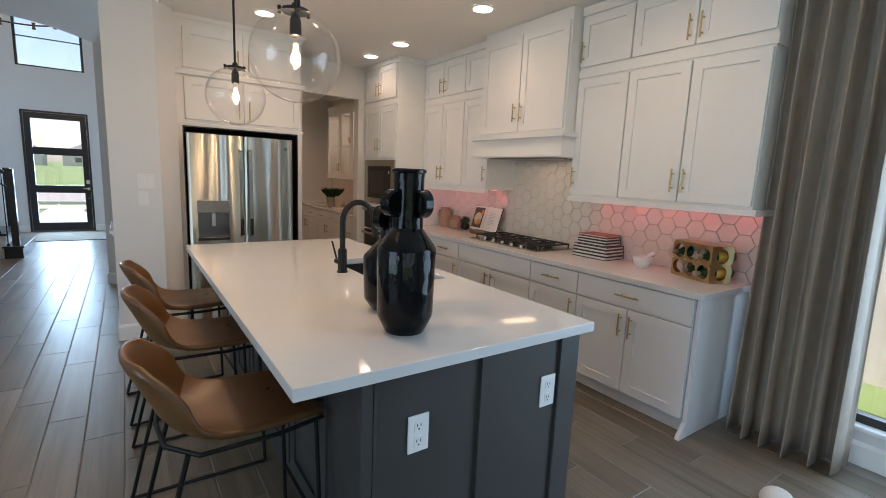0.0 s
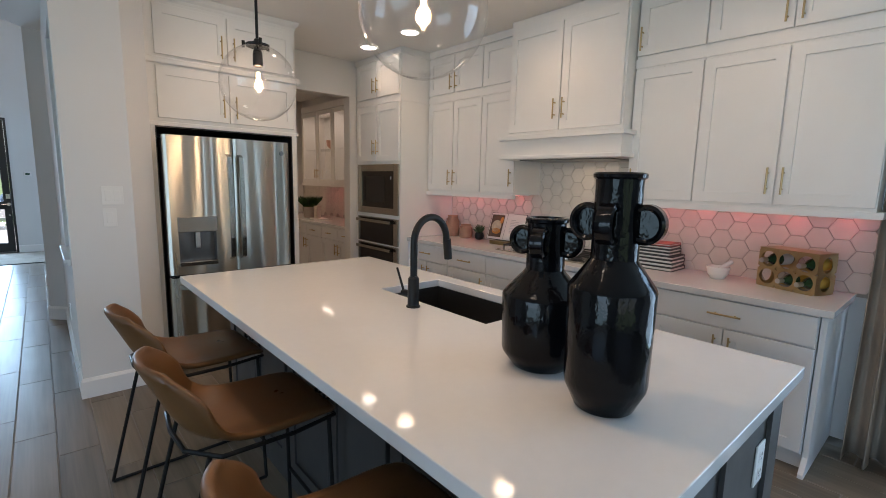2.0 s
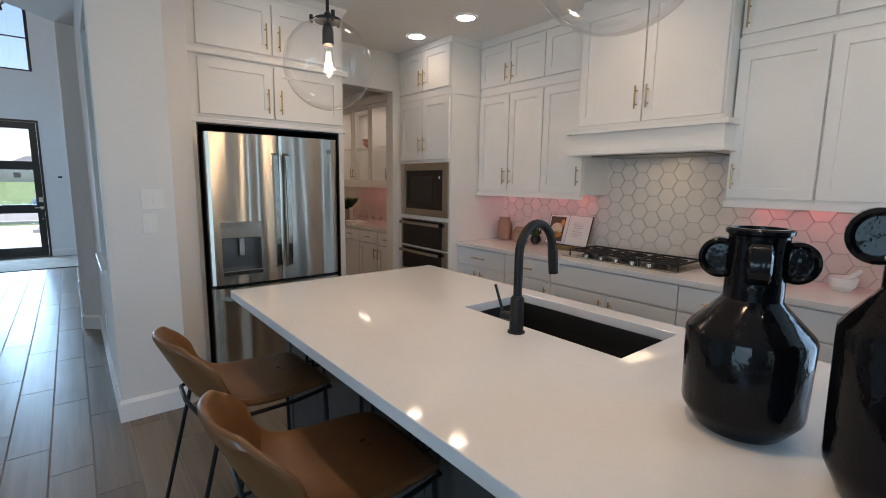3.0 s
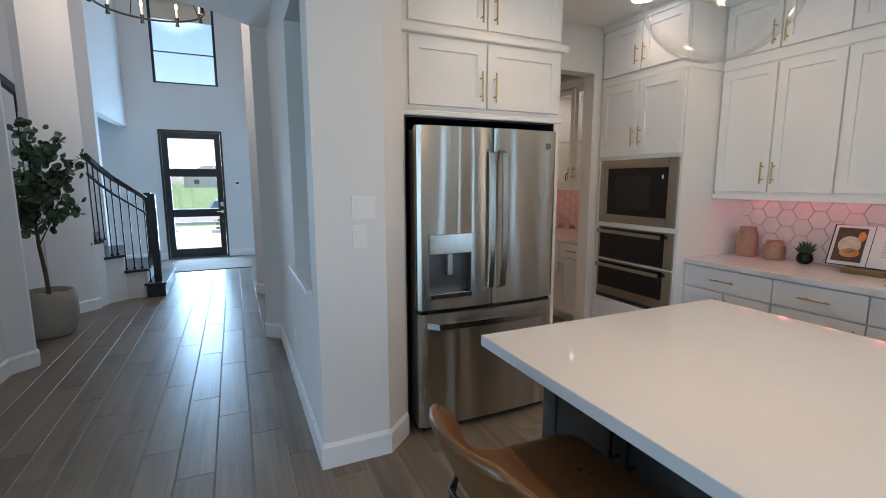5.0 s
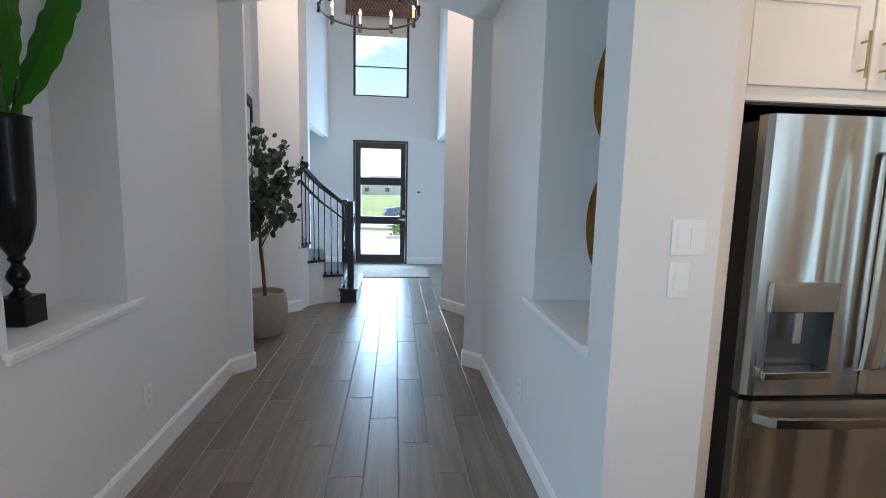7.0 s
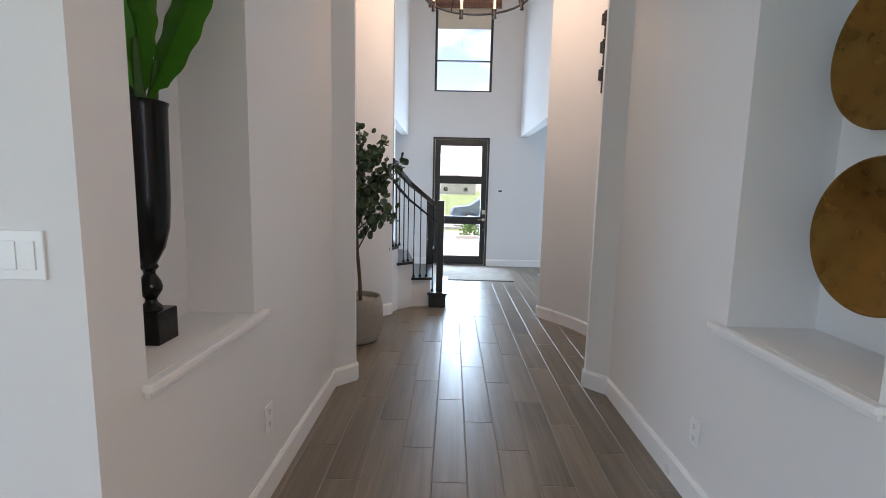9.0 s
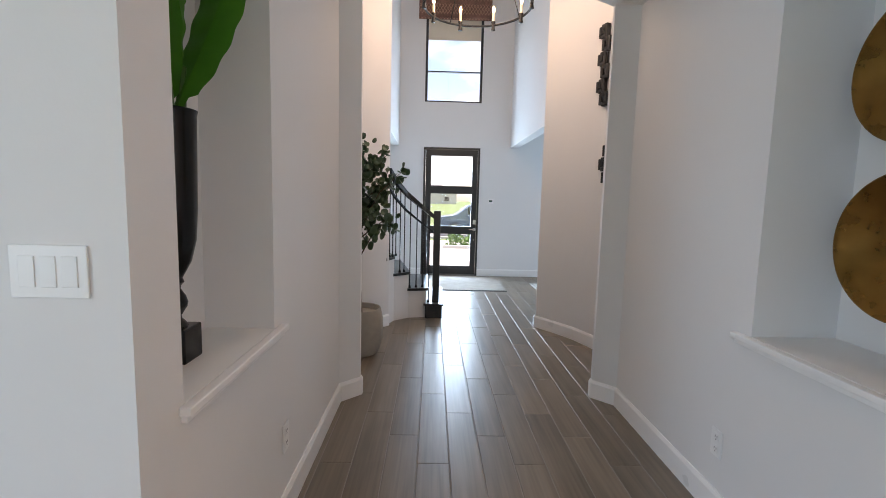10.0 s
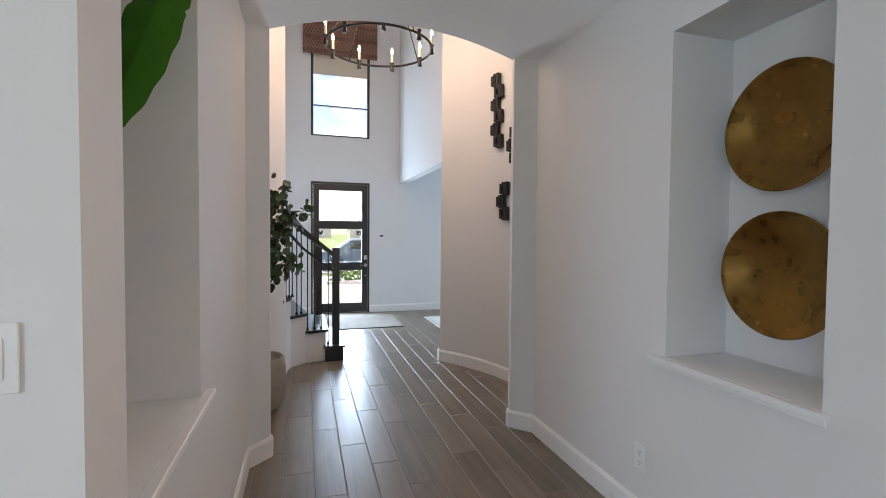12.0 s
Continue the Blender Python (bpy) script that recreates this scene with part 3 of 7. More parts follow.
def base_unit(y1, y0, doors, label, drawers=1, pulls=True):
    """Base cabinet from y1 (far) to y0 (near) with drawer fronts over doors."""
    t = thing("base_cabinet", (2.52, (y0 + y1) / 2, 0), label, "cabinet", "base cabinets along the range wall")
    M = front_x(BF)
    part("body", boxed(BF, 2.84, y0 + 0.001, y1 - 0.001, 0.10, 0.859), BASECAB, t)
    part("toe_kick", boxed(BF + 0.06, BF + 0.08, y0 + 0.001, y1 - 0.001, 0.0, 0.10), BASECAB, t)
    w = (y1 - y0) / drawers
    for i in range(drawers):
        drawer(t, M, -(y1 - i * w) + 0.004, -(y1 - (i + 1) * w) - 0.004, 0.695, 0.852, BASECAB, 0.17, pulls)
    w = (y1 - y0) / doors
    for i in range(doors):
        u0, u1 = -(y1 - i * w) + 0.004, -(y1 - (i + 1) * w) - 0.004
        hu = u1 - 0.035 if (i % 2 == 0 and doors > 1) or doors == 1 else u0 + 0.035
        door(t, M, u0, u1, 0.115, 0.685, BASECAB, (hu, 0.575), 0.15)
    return t


base_unit(3.945, 3.105, 2, "pale grey shaker base cabinet with one drawer and two doors")
base_unit(4.425, 3.945, 1, "narrow pale grey shaker base cabinet with a drawer")
base_unit(5.415, 4.425, 2, "pale grey shaker base cabinet below the gas cooktop", 1, False)
base_unit(5.915, 5.415, 1, "narrow pale grey shaker base cabinet with a drawer")
base_unit(6.555, 5.915, 2, "pale grey shaker base cabinet beside the oven tower")
# end panel with a bracket foot
t = thing("end_panel", (2.5, 3.09, 0), "pale grey painted end panel with a bracket foot", "cabinet")
bm = bmesh.new()
prof = [(BF, 0.858), (2.845, 0.858), (2.845, 0.0), (2.175, 0.0), (2.175, 0.02), (2.20, 0.05), (2.235, 0.095), (2.235, 0.12)]
lo = [bm.verts.new((x, 3.075, z)) for x, z in prof]
hi = [bm.verts.new((x, 3.1, z)) for x, z in prof]
for i in range(len(prof)):
    j = (i + 1) % len(prof)
    bm.faces.new((lo[i], lo[j], hi[j], hi[i]))
bm.faces.new(lo[::-1])
bm.faces.new(hi)
part("panel", bm, BASECAB, t)
# continuous worktop
single("worktop", boxed(2.20, 2.848, 3.05, 6.553, 0.862, 0.90, 0.003), QUARTZ, "white quartz worktop along the range wall", "worktop")

# ---- upper cabinets ----
UF = 2.48
Z_U0, Z_U1, Z_T0, Z_T1 = 1.385, 2.285, 2.345, 2.735


def upper_unit(y1, y0, doors, handles, z0, z1, label, x=UF, length=0.15, top=False, hz=None):
    t = thing("upper_cabinet", (2.66, (y0 + y1) / 2, z0), label, "cabinet", "white upper cabinets")
    part("body", boxed(x, 2.846, y0 + 0.001, y1 - 0.001, z0, z1), CAB, t)
    w = (y1 - y0) / doors
    for i in range(doors):
        u0, u1 = -(y1 - i * w) + 0.005, -(y1 - (i + 1) * w) - 0.005
        hu = u0 + 0.032 if handles[i] == "l" else u1 - 0.032
        door(t, front_x(x), u0, u1, z0 + 0.018, z1 - 0.016, CAB, (hu, hz or z0 + 0.15), length)
    return t


upper_unit(4.305, 3.862, 1, "l", Z_U0, Z_U1, "white shaker wall cabinet with one door")
upper_unit(3.862, 2.985, 2, "rl", Z_U0, Z_U1, "white shaker wall cabinet with two doors")
upper_unit(4.305, 3.862, 1, "l", Z_T0, Z_T1, "small white shaker cabinet of the top tier", hz=Z_T0 + 0.12)
upper_unit(3.862, 2.985, 2, "rl", Z_T0, Z_T1, "small white shaker cabinet of the top tier with two doors", hz=Z_T0 + 0.12)
upper_unit(6.545, 5.765, 2, "rl", Z_U0, Z_U1, "white shaker wall cabinet with two doors")
upper_unit(5.765, 5.345, 1, "r", Z_U0, Z_U1, "narrow white shaker wall cabinet with one door")
upper_unit(6.545, 5.765, 2, "rl", Z_T0, Z_T1, "small white shaker cabinet of the top tier with two doors", hz=Z_T0 + 0.12)
upper_unit(5.765, 5.345, 1, "r", Z_T0, Z_T1, "small white shaker cabinet of the top tier", hz=Z_T0 + 0.12)


def crown(name, pts, z0, z1, out, label):
    """A band or crown moulding along a plan polyline, standing out to its left."""
    bm = bmesh.new()
    P = [Vector(p) for p in pts]
    offs = []
    for i in range(len(P)):
        dirs = ([(P[i] - P[i - 1]).normalized()] if i else []) + ([(P[i + 1] - P[i]).normalized()] if i < len(P) - 1 else [])
        ns = [Vector((-d.y, d.x)) for d in dirs]
        nn = sum(ns, Vector((0, 0))).normalized()
        offs.append(nn / max(0.4, nn.dot(ns[0])))
    sect = out(z0, z1)
    rings = [[bm.verts.new((p.x + o.x * a, p.y + o.y * a, b)) for a, b in sect] for p, o in zip(P, offs)]
    for A, B in zip(rings, rings[1:]):
        for i in range(len(sect)):
            j = (i + 1) % len(sect)
            bm.faces.new((A[i], A[j], B[j], B[i]))
    bm.faces.new(rings[0])
    bm.faces.new(rings[-1][::-1])
    return single(name, bm, CAB, label, "trim", "structure")


BAND = lambda a, b: [(-0.01, a), (0.028, a + 0.002), (0.032, a + 0.008), (0.032, b - 0.012), (0.022, b), (-0.01, b)]
CROWN = lambda a, b: [(-0.02, a), (0.004, a), (0.008, a + 0.02), (0.02, a + 0.035), (0.03, b - 0.012), (0.032, b), (-0.02, b)]
RAIL = lambda a, b: [(-0.03, a), (0.014, a), (0.014, b - 0.004), (0.01, b), (-0.03, b)]
crown("trim_band_right", [(2.84, 2.985), (UF, 2.985), (UF, 4.31)][::-1], Z_U1, Z_T0, BAND, "white trim band between the cabinet tiers")
crown("trim_band_left", [(UF, 5.342), (UF, 6.55)][::-1], Z_U1, Z_T0, BAND, "white trim band between the cabinet tiers")
crown("trim_crown_right", [(2.84, 2.985), (UF, 2.985), (UF, 4.31)][::-1], Z_T1, ZC - 0.002, CROWN, "white crown moulding")
crown("trim_crown_left", [(UF, 5.342), (UF, 6.55)][::-1], Z_T1, ZC - 0.002, CROWN, "white crown moulding")
crown("trim_light_rail_right", [(2.84, 2.985), (UF, 2.985), (UF, 4.305)][::-1], Z_U0 - 0.036, Z_U0, RAIL, "white light rail below the wall cabinets")
crown("trim_light_rail_left", [(UF, 5.345), (UF, 6.545)][::-1], Z_U0 - 0.036, Z_U0, RAIL, "white light rail below the wall cabinets")

# hood cabinet and hood
t = thing("hood_cabinet", (2.6, 4.8, 1.87), "white shaker cabinet above the range hood", "cabinet")
HF = 2.36
part("body", boxed(HF, 2.846, 4.312, 5.34, 1.875, ZC - 0.004), CAB, t)
for u0, u1, hu in ((-5.325, -4.83, -4.865), (-4.82, -4.325, -4.785)):
    door(t, front_x(HF), u0, u1, 1.905, 2.70, CAB, (hu, 2.06), 0.15)
t = thing("range_hood", (2.6, 4.8, 1.69), "white painted wooden range hood with a stepped mantle", "range hood")
part("mantle", boxed(2.31, 2.846, 4.285, 5.36, 1.715, 1.84), CAB, t)
part("top_ledge", boxed(2.285, 2.846, 4.26, 5.385, 1.84, 1.873, 0.004), CAB, t)
part("bottom_ledge", boxed(2.292, 2.846, 4.267, 5.378, 1.685, 1.715, 0.004), CAB, t)
part("filter", boxed(2.38, 2.80, 4.40, 5.22, 1.678, 1.686), DARKSTEEL, t, "grey metal grease filter")

lamp("hood_light", "AREA", 0.7, (1.0, 0.74, 0.44), look((2.6, 4.8, 1.67), (2.66, 4.8, 0.9)), size=0.12, size_y=0.6)

# ---- oven tower ----
OF = 2.115
t = thing("oven_tower", (2.48, 6.98, 0), "tall white shaker cabinet with built-in ovens", "cabinet")
part("body", boxed(OF, 2.846, 6.557, 7.415, 0.09, ZC - 0.004), CAB, t)
part("toe_kick", boxed(OF + 0.05, OF + 0.07, 6.557, 7.415, 0, 0.09), CAB, t)
M = front_x(OF)
drawer(t, M, -7.385, -6.585, 0.115, 0.42, CAB, 0.17, True, False)
for z0, z1, hz in ((1.69, 2.275, 1.84), (2.36, 2.735, 2.48)):
    door(t, M, -7.39, -6.99, z0, z1, CAB, (-7.022, hz), 0.15)
    door(t, M, -6.98, -6.575, z0, z1, CAB, (-6.948, hz), 0.15)
crown("trim_band_tower", [(UF - 0.02, 6.557), (OF, 6.557), (OF, 7.418)][::-1], Z_U1 + 0.005, Z_T0 - 0.005, BAND, "white trim band round the oven tower")
crown("trim_crown_tower", [(UF - 0.02, 6.557), (OF, 6.557), (OF, 7.418)][::-1], Z_T1 + 0.005, ZC - 0.003, CROWN, "white crown moulding on the oven tower")
t = thing("microwave", (2.1, 6.97, 1.13), "built-in stainless steel microwave with black glass", "microwave")
bm = bmesh.new()
for a in ((-7.365, -7.275, 1.125, 1.66), (-6.655, -6.575, 1.125, 1.66), (-7.275, -6.655, 1.125, 1.195), (-7.275, -6.655, 1.585, 1.66)):
    plate(bm, M, a[0], a[1], a[2], a[3], 0.002, 0.022, 0.002)
part("frame", bm, STEEL, t)
bm = bmesh.new()
plate(bm, M, -7.276, -6.654, 1.194, 1.586, 0.002, 0.018)
g = part("door_glass", bm, OVENGLASS, t, "black glass front")
bm = bmesh.new()
plate(bm, M, -7.20, -6.82, 1.25, 1.53, 0.0178, 0.0195)
part("window_mesh", bm, BLACKP, g)
bm = bmesh.new()
plate(bm, M, -6.715, -6.70, 1.50, 1.53, 0.018, 0.0195)
part("display", bm, PLASTIC, g)
t = thing("double_wall_oven", (2.1, 6.97, 0.44), "built-in stainless steel double oven with bar handles", "oven")
part("body", boxed(OF + 0.01, OF + 0.5, 6.58, 7.36, 0.45, 1.10), BLACKP, t)
bm = bmesh.new()
plate(bm, M, -7.365, -6.575, 0.44, 0.475, 0.002, 0.012)
part("vent_trim", bm, BLACKP, t)
for z0, z1, zf in ((0.80, 1.085, 1.045), (0.475, 0.785, 0.745)):
    bm = bmesh.new()
    plate(bm, M, -7.365, -6.575, z0, z1, 0.002, 0.022, 0.003)
    d = part("oven_door", bm, STEEL, t)
    bm = bmesh.new()
    plate(bm, M, -7.335, -6.655, z0 + (0.008 if z0 > 0.7 else 0.075), z1 - 0.008, 0.0215, 0.025)
    part("glass", bm, OVENGLASS, d, "black oven glass")
    bm = bmesh.new()
    plate(bm, M, -7.34, -6.66, zf - 0.017, zf + 0.017, 0.052, 0.068, 0.005)
    for uu in (-7.31, -6.70):
        plate(bm, M, uu - 0.012, uu + 0.012, zf - 0.01, zf + 0.01, 0.02, 0.054)
    part("handle", bm, STEEL, d)

# ---- fridge alcove, cabinets and fridge ----
t = thing("fridge_surround", (0.5, 6.9, 0), "white cabinet surround with a black-lined fridge alcove", "cabinet")
part("side_panel", boxed(-0.064, -0.018, 6.66, 7.415, 0, 1.852), CAB, t)
part("side_panel", boxed(1.017, 1.058, 6.66, 7.415, 0, 1.852), CAB, t)
part("top_rail", boxed(-0.064, 1.058, 6.66, 7.415, 1.852, ZC - 0.004), CAB, t)
bm = bmesh.new()
box(bm, -0.0175, -0.010, 6.664, 7.41, 0.002, 1.851)
box(bm, 1.009, 1.0165, 6.664, 7.41, 0.002, 1.851)
box(bm, -0.010, 1.009, 6.664, 7.41, 1.842, 1.8515)
box(bm, -0.010, 1.009, 7.40, 7.41, 0.002, 1.842)
part("lining", bm, BLACKP, t, "black painted lining")
M = front_y(6.66)
for z0, z1, hz, pull in ((1.91, 2.275, 2.03, 0.17), (2.355, 2.70, 2.47, 0.17)):
    door(t, M, 0.006, 0.496, z0, z1, CAB, (0.455, hz), pull)
    door(t, M, 0.506, 1.032, z0, z1, CAB, (0.548, hz), pull)
crown("trim_band_fridge", [(1.058, 7.41), (1.058, 6.66), (-0.06, 6.66)][::1], 2.29, 2.338, BAND, "white trim band between the cabinet tiers")
crown("trim_rail_fridge", [(1.058, 7.41), (1.058, 6.66), (-0.06, 6.66)], 1.854, 1.882, RAIL, "white trim above the fridge alcove")
crown("trim_crown_fridge", [(1.058, 7.41), (1.058, 6.66), (-0.06, 6.66)], 2.73, ZC - 0.003, CROWN, "white crown moulding")

FX0, FX1, FY, FS, FT = -0.006, 0.914, 6.475, 0.742, 1.78
t = thing("refrigerator", (0.45, 6.9, 0), "stainless steel french-door refrigerator with water dispenser", "refrigerator")
part("cabinet", boxed(FX0 + 0.008, FX1 - 0.008, FY + 0.075, 7.38, 0.03, 1.765), BLACKP, t, "black steel case")
for fx in (0.1, 0.85):
    bm = bmesh.new()
    rod(bm, (fx, FY + 0.15, 0), (fx, FY + 0.15, 0.035), 0.02)
    part("foot", bm, BLACKM, t)
part("grille", boxed(FX0 + 0.03, FX1 - 0.03, FY + 0.05, FY + 0.075, 0.01, 0.06), BLACKM, t)


def bowed(x0, x1, z0, z1, bow, cut=None):
    """A door slab whose front swells gently; cut leaves a rectangular hole (x0, x1, z0, z1)."""
    bm = bmesh.new()
    mid, half = (FX0 + FX1) / 2, (FX1 - FX0) / 2
    xs = sorted(set([x0 + (x1 - x0) * i / 24 for i in range(25)] + ([cut[0], cut[1]] if cut else [])))
    zs = sorted(set([z0, z1] + ([cut[2], cut[3]] if cut else [])))
    F = lambda x: FY + bow * ((x - mid) / half) ** 2 + (0.012 * max(0, 1 - min(x - x0, x1 - x) / 0.012) ** 2)
    f = {(i, k): bm.verts.new((x, F(x), z)) for i, x in enumerate(xs) for k, z in enumerate(zs)}
    b = {(i, k): bm.verts.new((x, FY + 0.072, z)) for i, x in enumerate(xs) for k, z in enumerate(zs)}
    hole = lambda i, k: cut and cut[0] - 1e-6 <= xs[i] and xs[i + 1] <= cut[1] + 1e-6 and cut[2] - 1e-6 <= zs[k] and zs[k + 1] <= cut[3] + 1e-6
    nx, nz = len(xs) - 1, len(zs) - 1
    for i in range(nx):
        for k in range(nz):
            if not hole(i, k):
                bm.faces.new((f[i, k], f[i + 1, k], f[i + 1, k + 1], f[i, k + 1]))
            bm.faces.new((b[i, k], b[i, k + 1], b[i + 1, k + 1], b[i + 1, k]))
    for i in range(nx):
        bm.faces.new((f[i, 0], b[i, 0], b[i + 1, 0], f[i + 1, 0]))
        bm.faces.new((f[i, nz], f[i + 1, nz], b[i + 1, nz], b[i, nz]))
    for k in range(nz):
        bm.faces.new((f[0, k], f[0, k + 1], b[0, k + 1], b[0, k]))
        bm.faces.new((f[nx, k], b[nx, k], b[nx, k + 1], f[nx, k + 1]))
    return bm


CUT = (0.062, 0.315, 0.846, 1.18)
XM = 0.462
dl = part("door", bowed(FX0, XM - 0.003, FS + 0.012, FT, 0.02, CUT), FRIDGE, t, smooth=True)
dr = part("door", bowed(XM + 0.003, FX1, FS + 0.012, FT, 0.02), FRIDGE, t, smooth=True)
dd = part("freezer_drawer", bowed(FX0, FX1, 0.045, FS - 0.012, 0.02), FRIDGE, t, smooth=True)
for x, d in ((XM - 0.042, dl), (XM + 0.042, dr)):
    bm = bmesh.new()
    pts = [(x, FY - 0.004, 0.85), (x, FY - 0.05, 0.87), (x, FY - 0.062, 1.02), (x, FY - 0.066, 1.25), (x, FY - 0.062, 1.48), (x, FY - 0.05, 1.64), (x, FY - 0.004, 1.66)]
    for a, b in zip(pts, pts[1:]):
        a, b = Vector(a), Vector(b)
        vs = [bm.verts.new(p + Vector((s * 0.016, w, 0))) for p in (a, b) for s, w in ((-1, 0), (1, 0), (1, 0.016), (-1, 0.016))]
        for q in ((0, 1, 5, 4), (1, 2, 6, 5), (2, 3, 7, 6), (3, 0, 4, 7), (0, 3, 2, 1), (4, 5, 6, 7)):
            bm.faces.new([vs[i] for i in q])
    part("handle", bm, STEEL, d, smooth=True)
bm = bmesh.new()
xs = [FX0 + 0.05 + (FX1 - FX0 - 0.1) * i / 16 for i in range(17)]
ring = []
for i, x in enumerate(xs):
    s = (x - 0.45) / 0.43
    y = FY - 0.06 + 0.028 * s * s + (0.045 if i in (0, 16) else 0)
    ring.append([bm.verts.new((x, y + dy, 0.665 + dz)) for dy, dz in ((0, -0.017), (0, 0.017), (0.018, 0.017), (0.018, -0.017))])
for A, B in zip(ring, ring[1:]):
    for q in range(4):
        bm.faces.new((A[q], A[(q + 1) % 4], B[(q + 1) % 4], B[q]))
bm.faces.new(ring[0])
bm.faces.new(ring[-1][::-1])
part("handle", bm, STEEL, dd, smooth=True)
# dispenser in the door
disp = part("dispenser_recess", bmesh.new(), DARKSTEEL, t)
bm = bmesh.new()
x0, x1, z0, z1 = CUT
box(bm, x0, x1, FY + 0.066, FY + 0.071, z0, z1)
box(bm, x0 - 0.004, x0, FY + 0.006, FY + 0.068, z0, z1)
box(bm, x1, x1 + 0.004, FY + 0.004, FY + 0.068, z0, z1)
box(bm, x0, x1, FY + 0.01, FY + 0.068, z0 - 0.004, z0)
bm.to_mesh(disp.data)
bm.free()
disp.data.transform(Matrix.Translation(-Vector(t.location)))
part("control_panel", boxed(x0 - 0.008, x1 + 0.008, FY - 0.004, FY + 0.06, 1.075, z1 + 0.008, 0.003), STEEL, t)
bm = bmesh.new()
box(bm, 0.172, 0.205, FY + 0.012, FY + 0.028, 0.95, 1.075, 0.006)
part("lever", bm, FOIL, t, "silver grey dispenser lever")
part("drip_tray", boxed(x0 - 0.012, x1 + 0.004, FY - 0.012, FY + 0.06, z0 - 0.025, z0 + 0.006, 0.004), STEEL, t)
bm = bmesh.new()
rod(bm, (0.845, FY + 0.018, 1.69), (0.845, FY + 0.008, 1.69), 0.018, n=20)
part("badge", bm, DARKSTEEL, dr, "small round metal badge")

# ---- island ----
t = thing("kitchen_island", (0.6, 4.26, 0), "dark grey painted kitchen island base with panelled end", "kitchen island")
IX0, IX1, IY0, IY1 = 0.125, 1.07, 3.012, 5.515
part("body", boxed(IX0, IX1, IY0, 3.86, 0.0, 0.889), ISLAND, t)
part("body", boxed(IX0, IX1, 4.68, IY1, 0.0, 0.889), ISLAND, t)
part("body", boxed(IX0, 0.60, 3.861, 4.679, 0.0, 0.889), ISLAND, t)
part("body", boxed(1.03, IX1, 3.861, 4.679, 0.0, 0.889), ISLAND, t)
M = front_y(IY0)
for u0, u1 in ((0.125, 0.135), (0.548, 0.566), (0.962, 1.07)):
    bm = bmesh.new()
    plate(bm, M, u0, u1, 0.0, 0.888, 0.001, 0.014, 0.001)
    part("stile", bm, ISLAND, t)
bm = bmesh.new()
plate(bm, M, 0.125, 1.07, 0.0, 0.11, 0.0145, 0.026, 0.002)
part("skirting", bm, ISLAND, t)
part("corner_post", boxed(0.085, 0.1245, 3.0, 3.05, 0, 0.889, 0.002), ISLAND, t)
M = front_x(IX0)
for i in range(3):
    ya = 3.02 + 0.83 * i
    for a, b, hy in ((ya + 0.40, ya, ya + 0.37), (ya + 0.80, ya + 0.405, ya + 0.435)):
        door(t, M, -b - 0.0 - (a - b), -b, 0.12, 0.87, ISLAND, (-hy, 0.69), 0.13, pull=BLACKM)
M = Matrix.Translation((IX1, 0, 0)) @ FACE_XP
for i in range(3):
    ya = 3.08 + 0.805 * i
    door(t, M, ya, ya + 0.795, 0.12, 0.87, ISLAND, (ya + 0.4, 0.8), 0.15)
# worktop with the sink cut-out
bm = bmesh.new()
TX0, TX1, TY0, TY1 = -0.13, 1.111, 2.962, 5.557
SX0, SX1, SY0, SY1 = 0.617, 1.008, 3.895, 4.648
xs, ys = (TX0, SX0, SX1, TX1), (TY0, SY0, SY1, TY1)
for z, flip in ((0.93, False), (0.89, True)):
    g = [[bm.verts.new((x, y, z)) for y in ys] for x in xs]
    for i in range(3):
        for j in range(3):
            if (i, j) != (1, 1):
                bm.faces.new((g[i][j], g[i + 1][j], g[i + 1][j + 1], g[i][j + 1]))
    if flip:
        gl = g
    else:
        gh = g
per = [(0, 0), (1, 0), (2, 0), (3, 0), (3, 1), (3, 2), (3, 3), (2, 3), (1, 3), (0, 3), (0, 2), (0, 1)]
for (a, b), (c, d) in zip(per, per[1:] + per[:1]):
    bm.faces.new((gl[a][b], gl[c][d], gh[c][d], gh[a][b]))
hol = [(1, 1), (1, 2), (2, 2), (2, 1)]
for (a, b), (c, d) in zip(hol, hol[1:] + hol[:1]):
    bm.faces.new((gl[a][b], gl[c][d], gh[c][d], gh[a][b]))
ob = single("island_worktop", bm, QUARTZ, "white quartz island worktop with an undermount sink cut-out", "worktop")
bev = ob.modifiers.new("edge", "BEVEL")
bev.width, bev.segments, bev.limit_method = 0.003, 2, "ANGLE"
# sink bowl
t = thing("sink", (0.81, 4.27, 0.66), "black composite undermount sink", "sink")
bm = bmesh.new()
a, b = 0.012, 0.017
for args in ((SX0 - a, SX1 + a, SY0 - a, SY1 + a, 0.66, 0.672), (SX0 - a, SX0 + 0.002, SY0 - a, SY1 + a, 0.672, 0.889), (SX1 - 0.002, SX1 + a, SY0 - a, SY1 + a, 0.672, 0.889),
             (SX0 + 0.002, SX1 - 0.002, SY0 - a, SY0 + 0.002, 0.672, 0.889), (SX0 + 0.002, SX1 - 0.002, SY1 - 0.002, SY1 + a, 0.672, 0.889)):
    box(bm, *args)
part("bowl", bm, SINKM, t)
bm = bmesh.new()
lathe(bm, [(0.05, 0), (0.05, 0.004), (0.035, 0.005), (0.03, 0.002)], (0.81, 4.27, 0.672), 24)
part("drain", bm, DARKSTEEL, t, smooth=True)
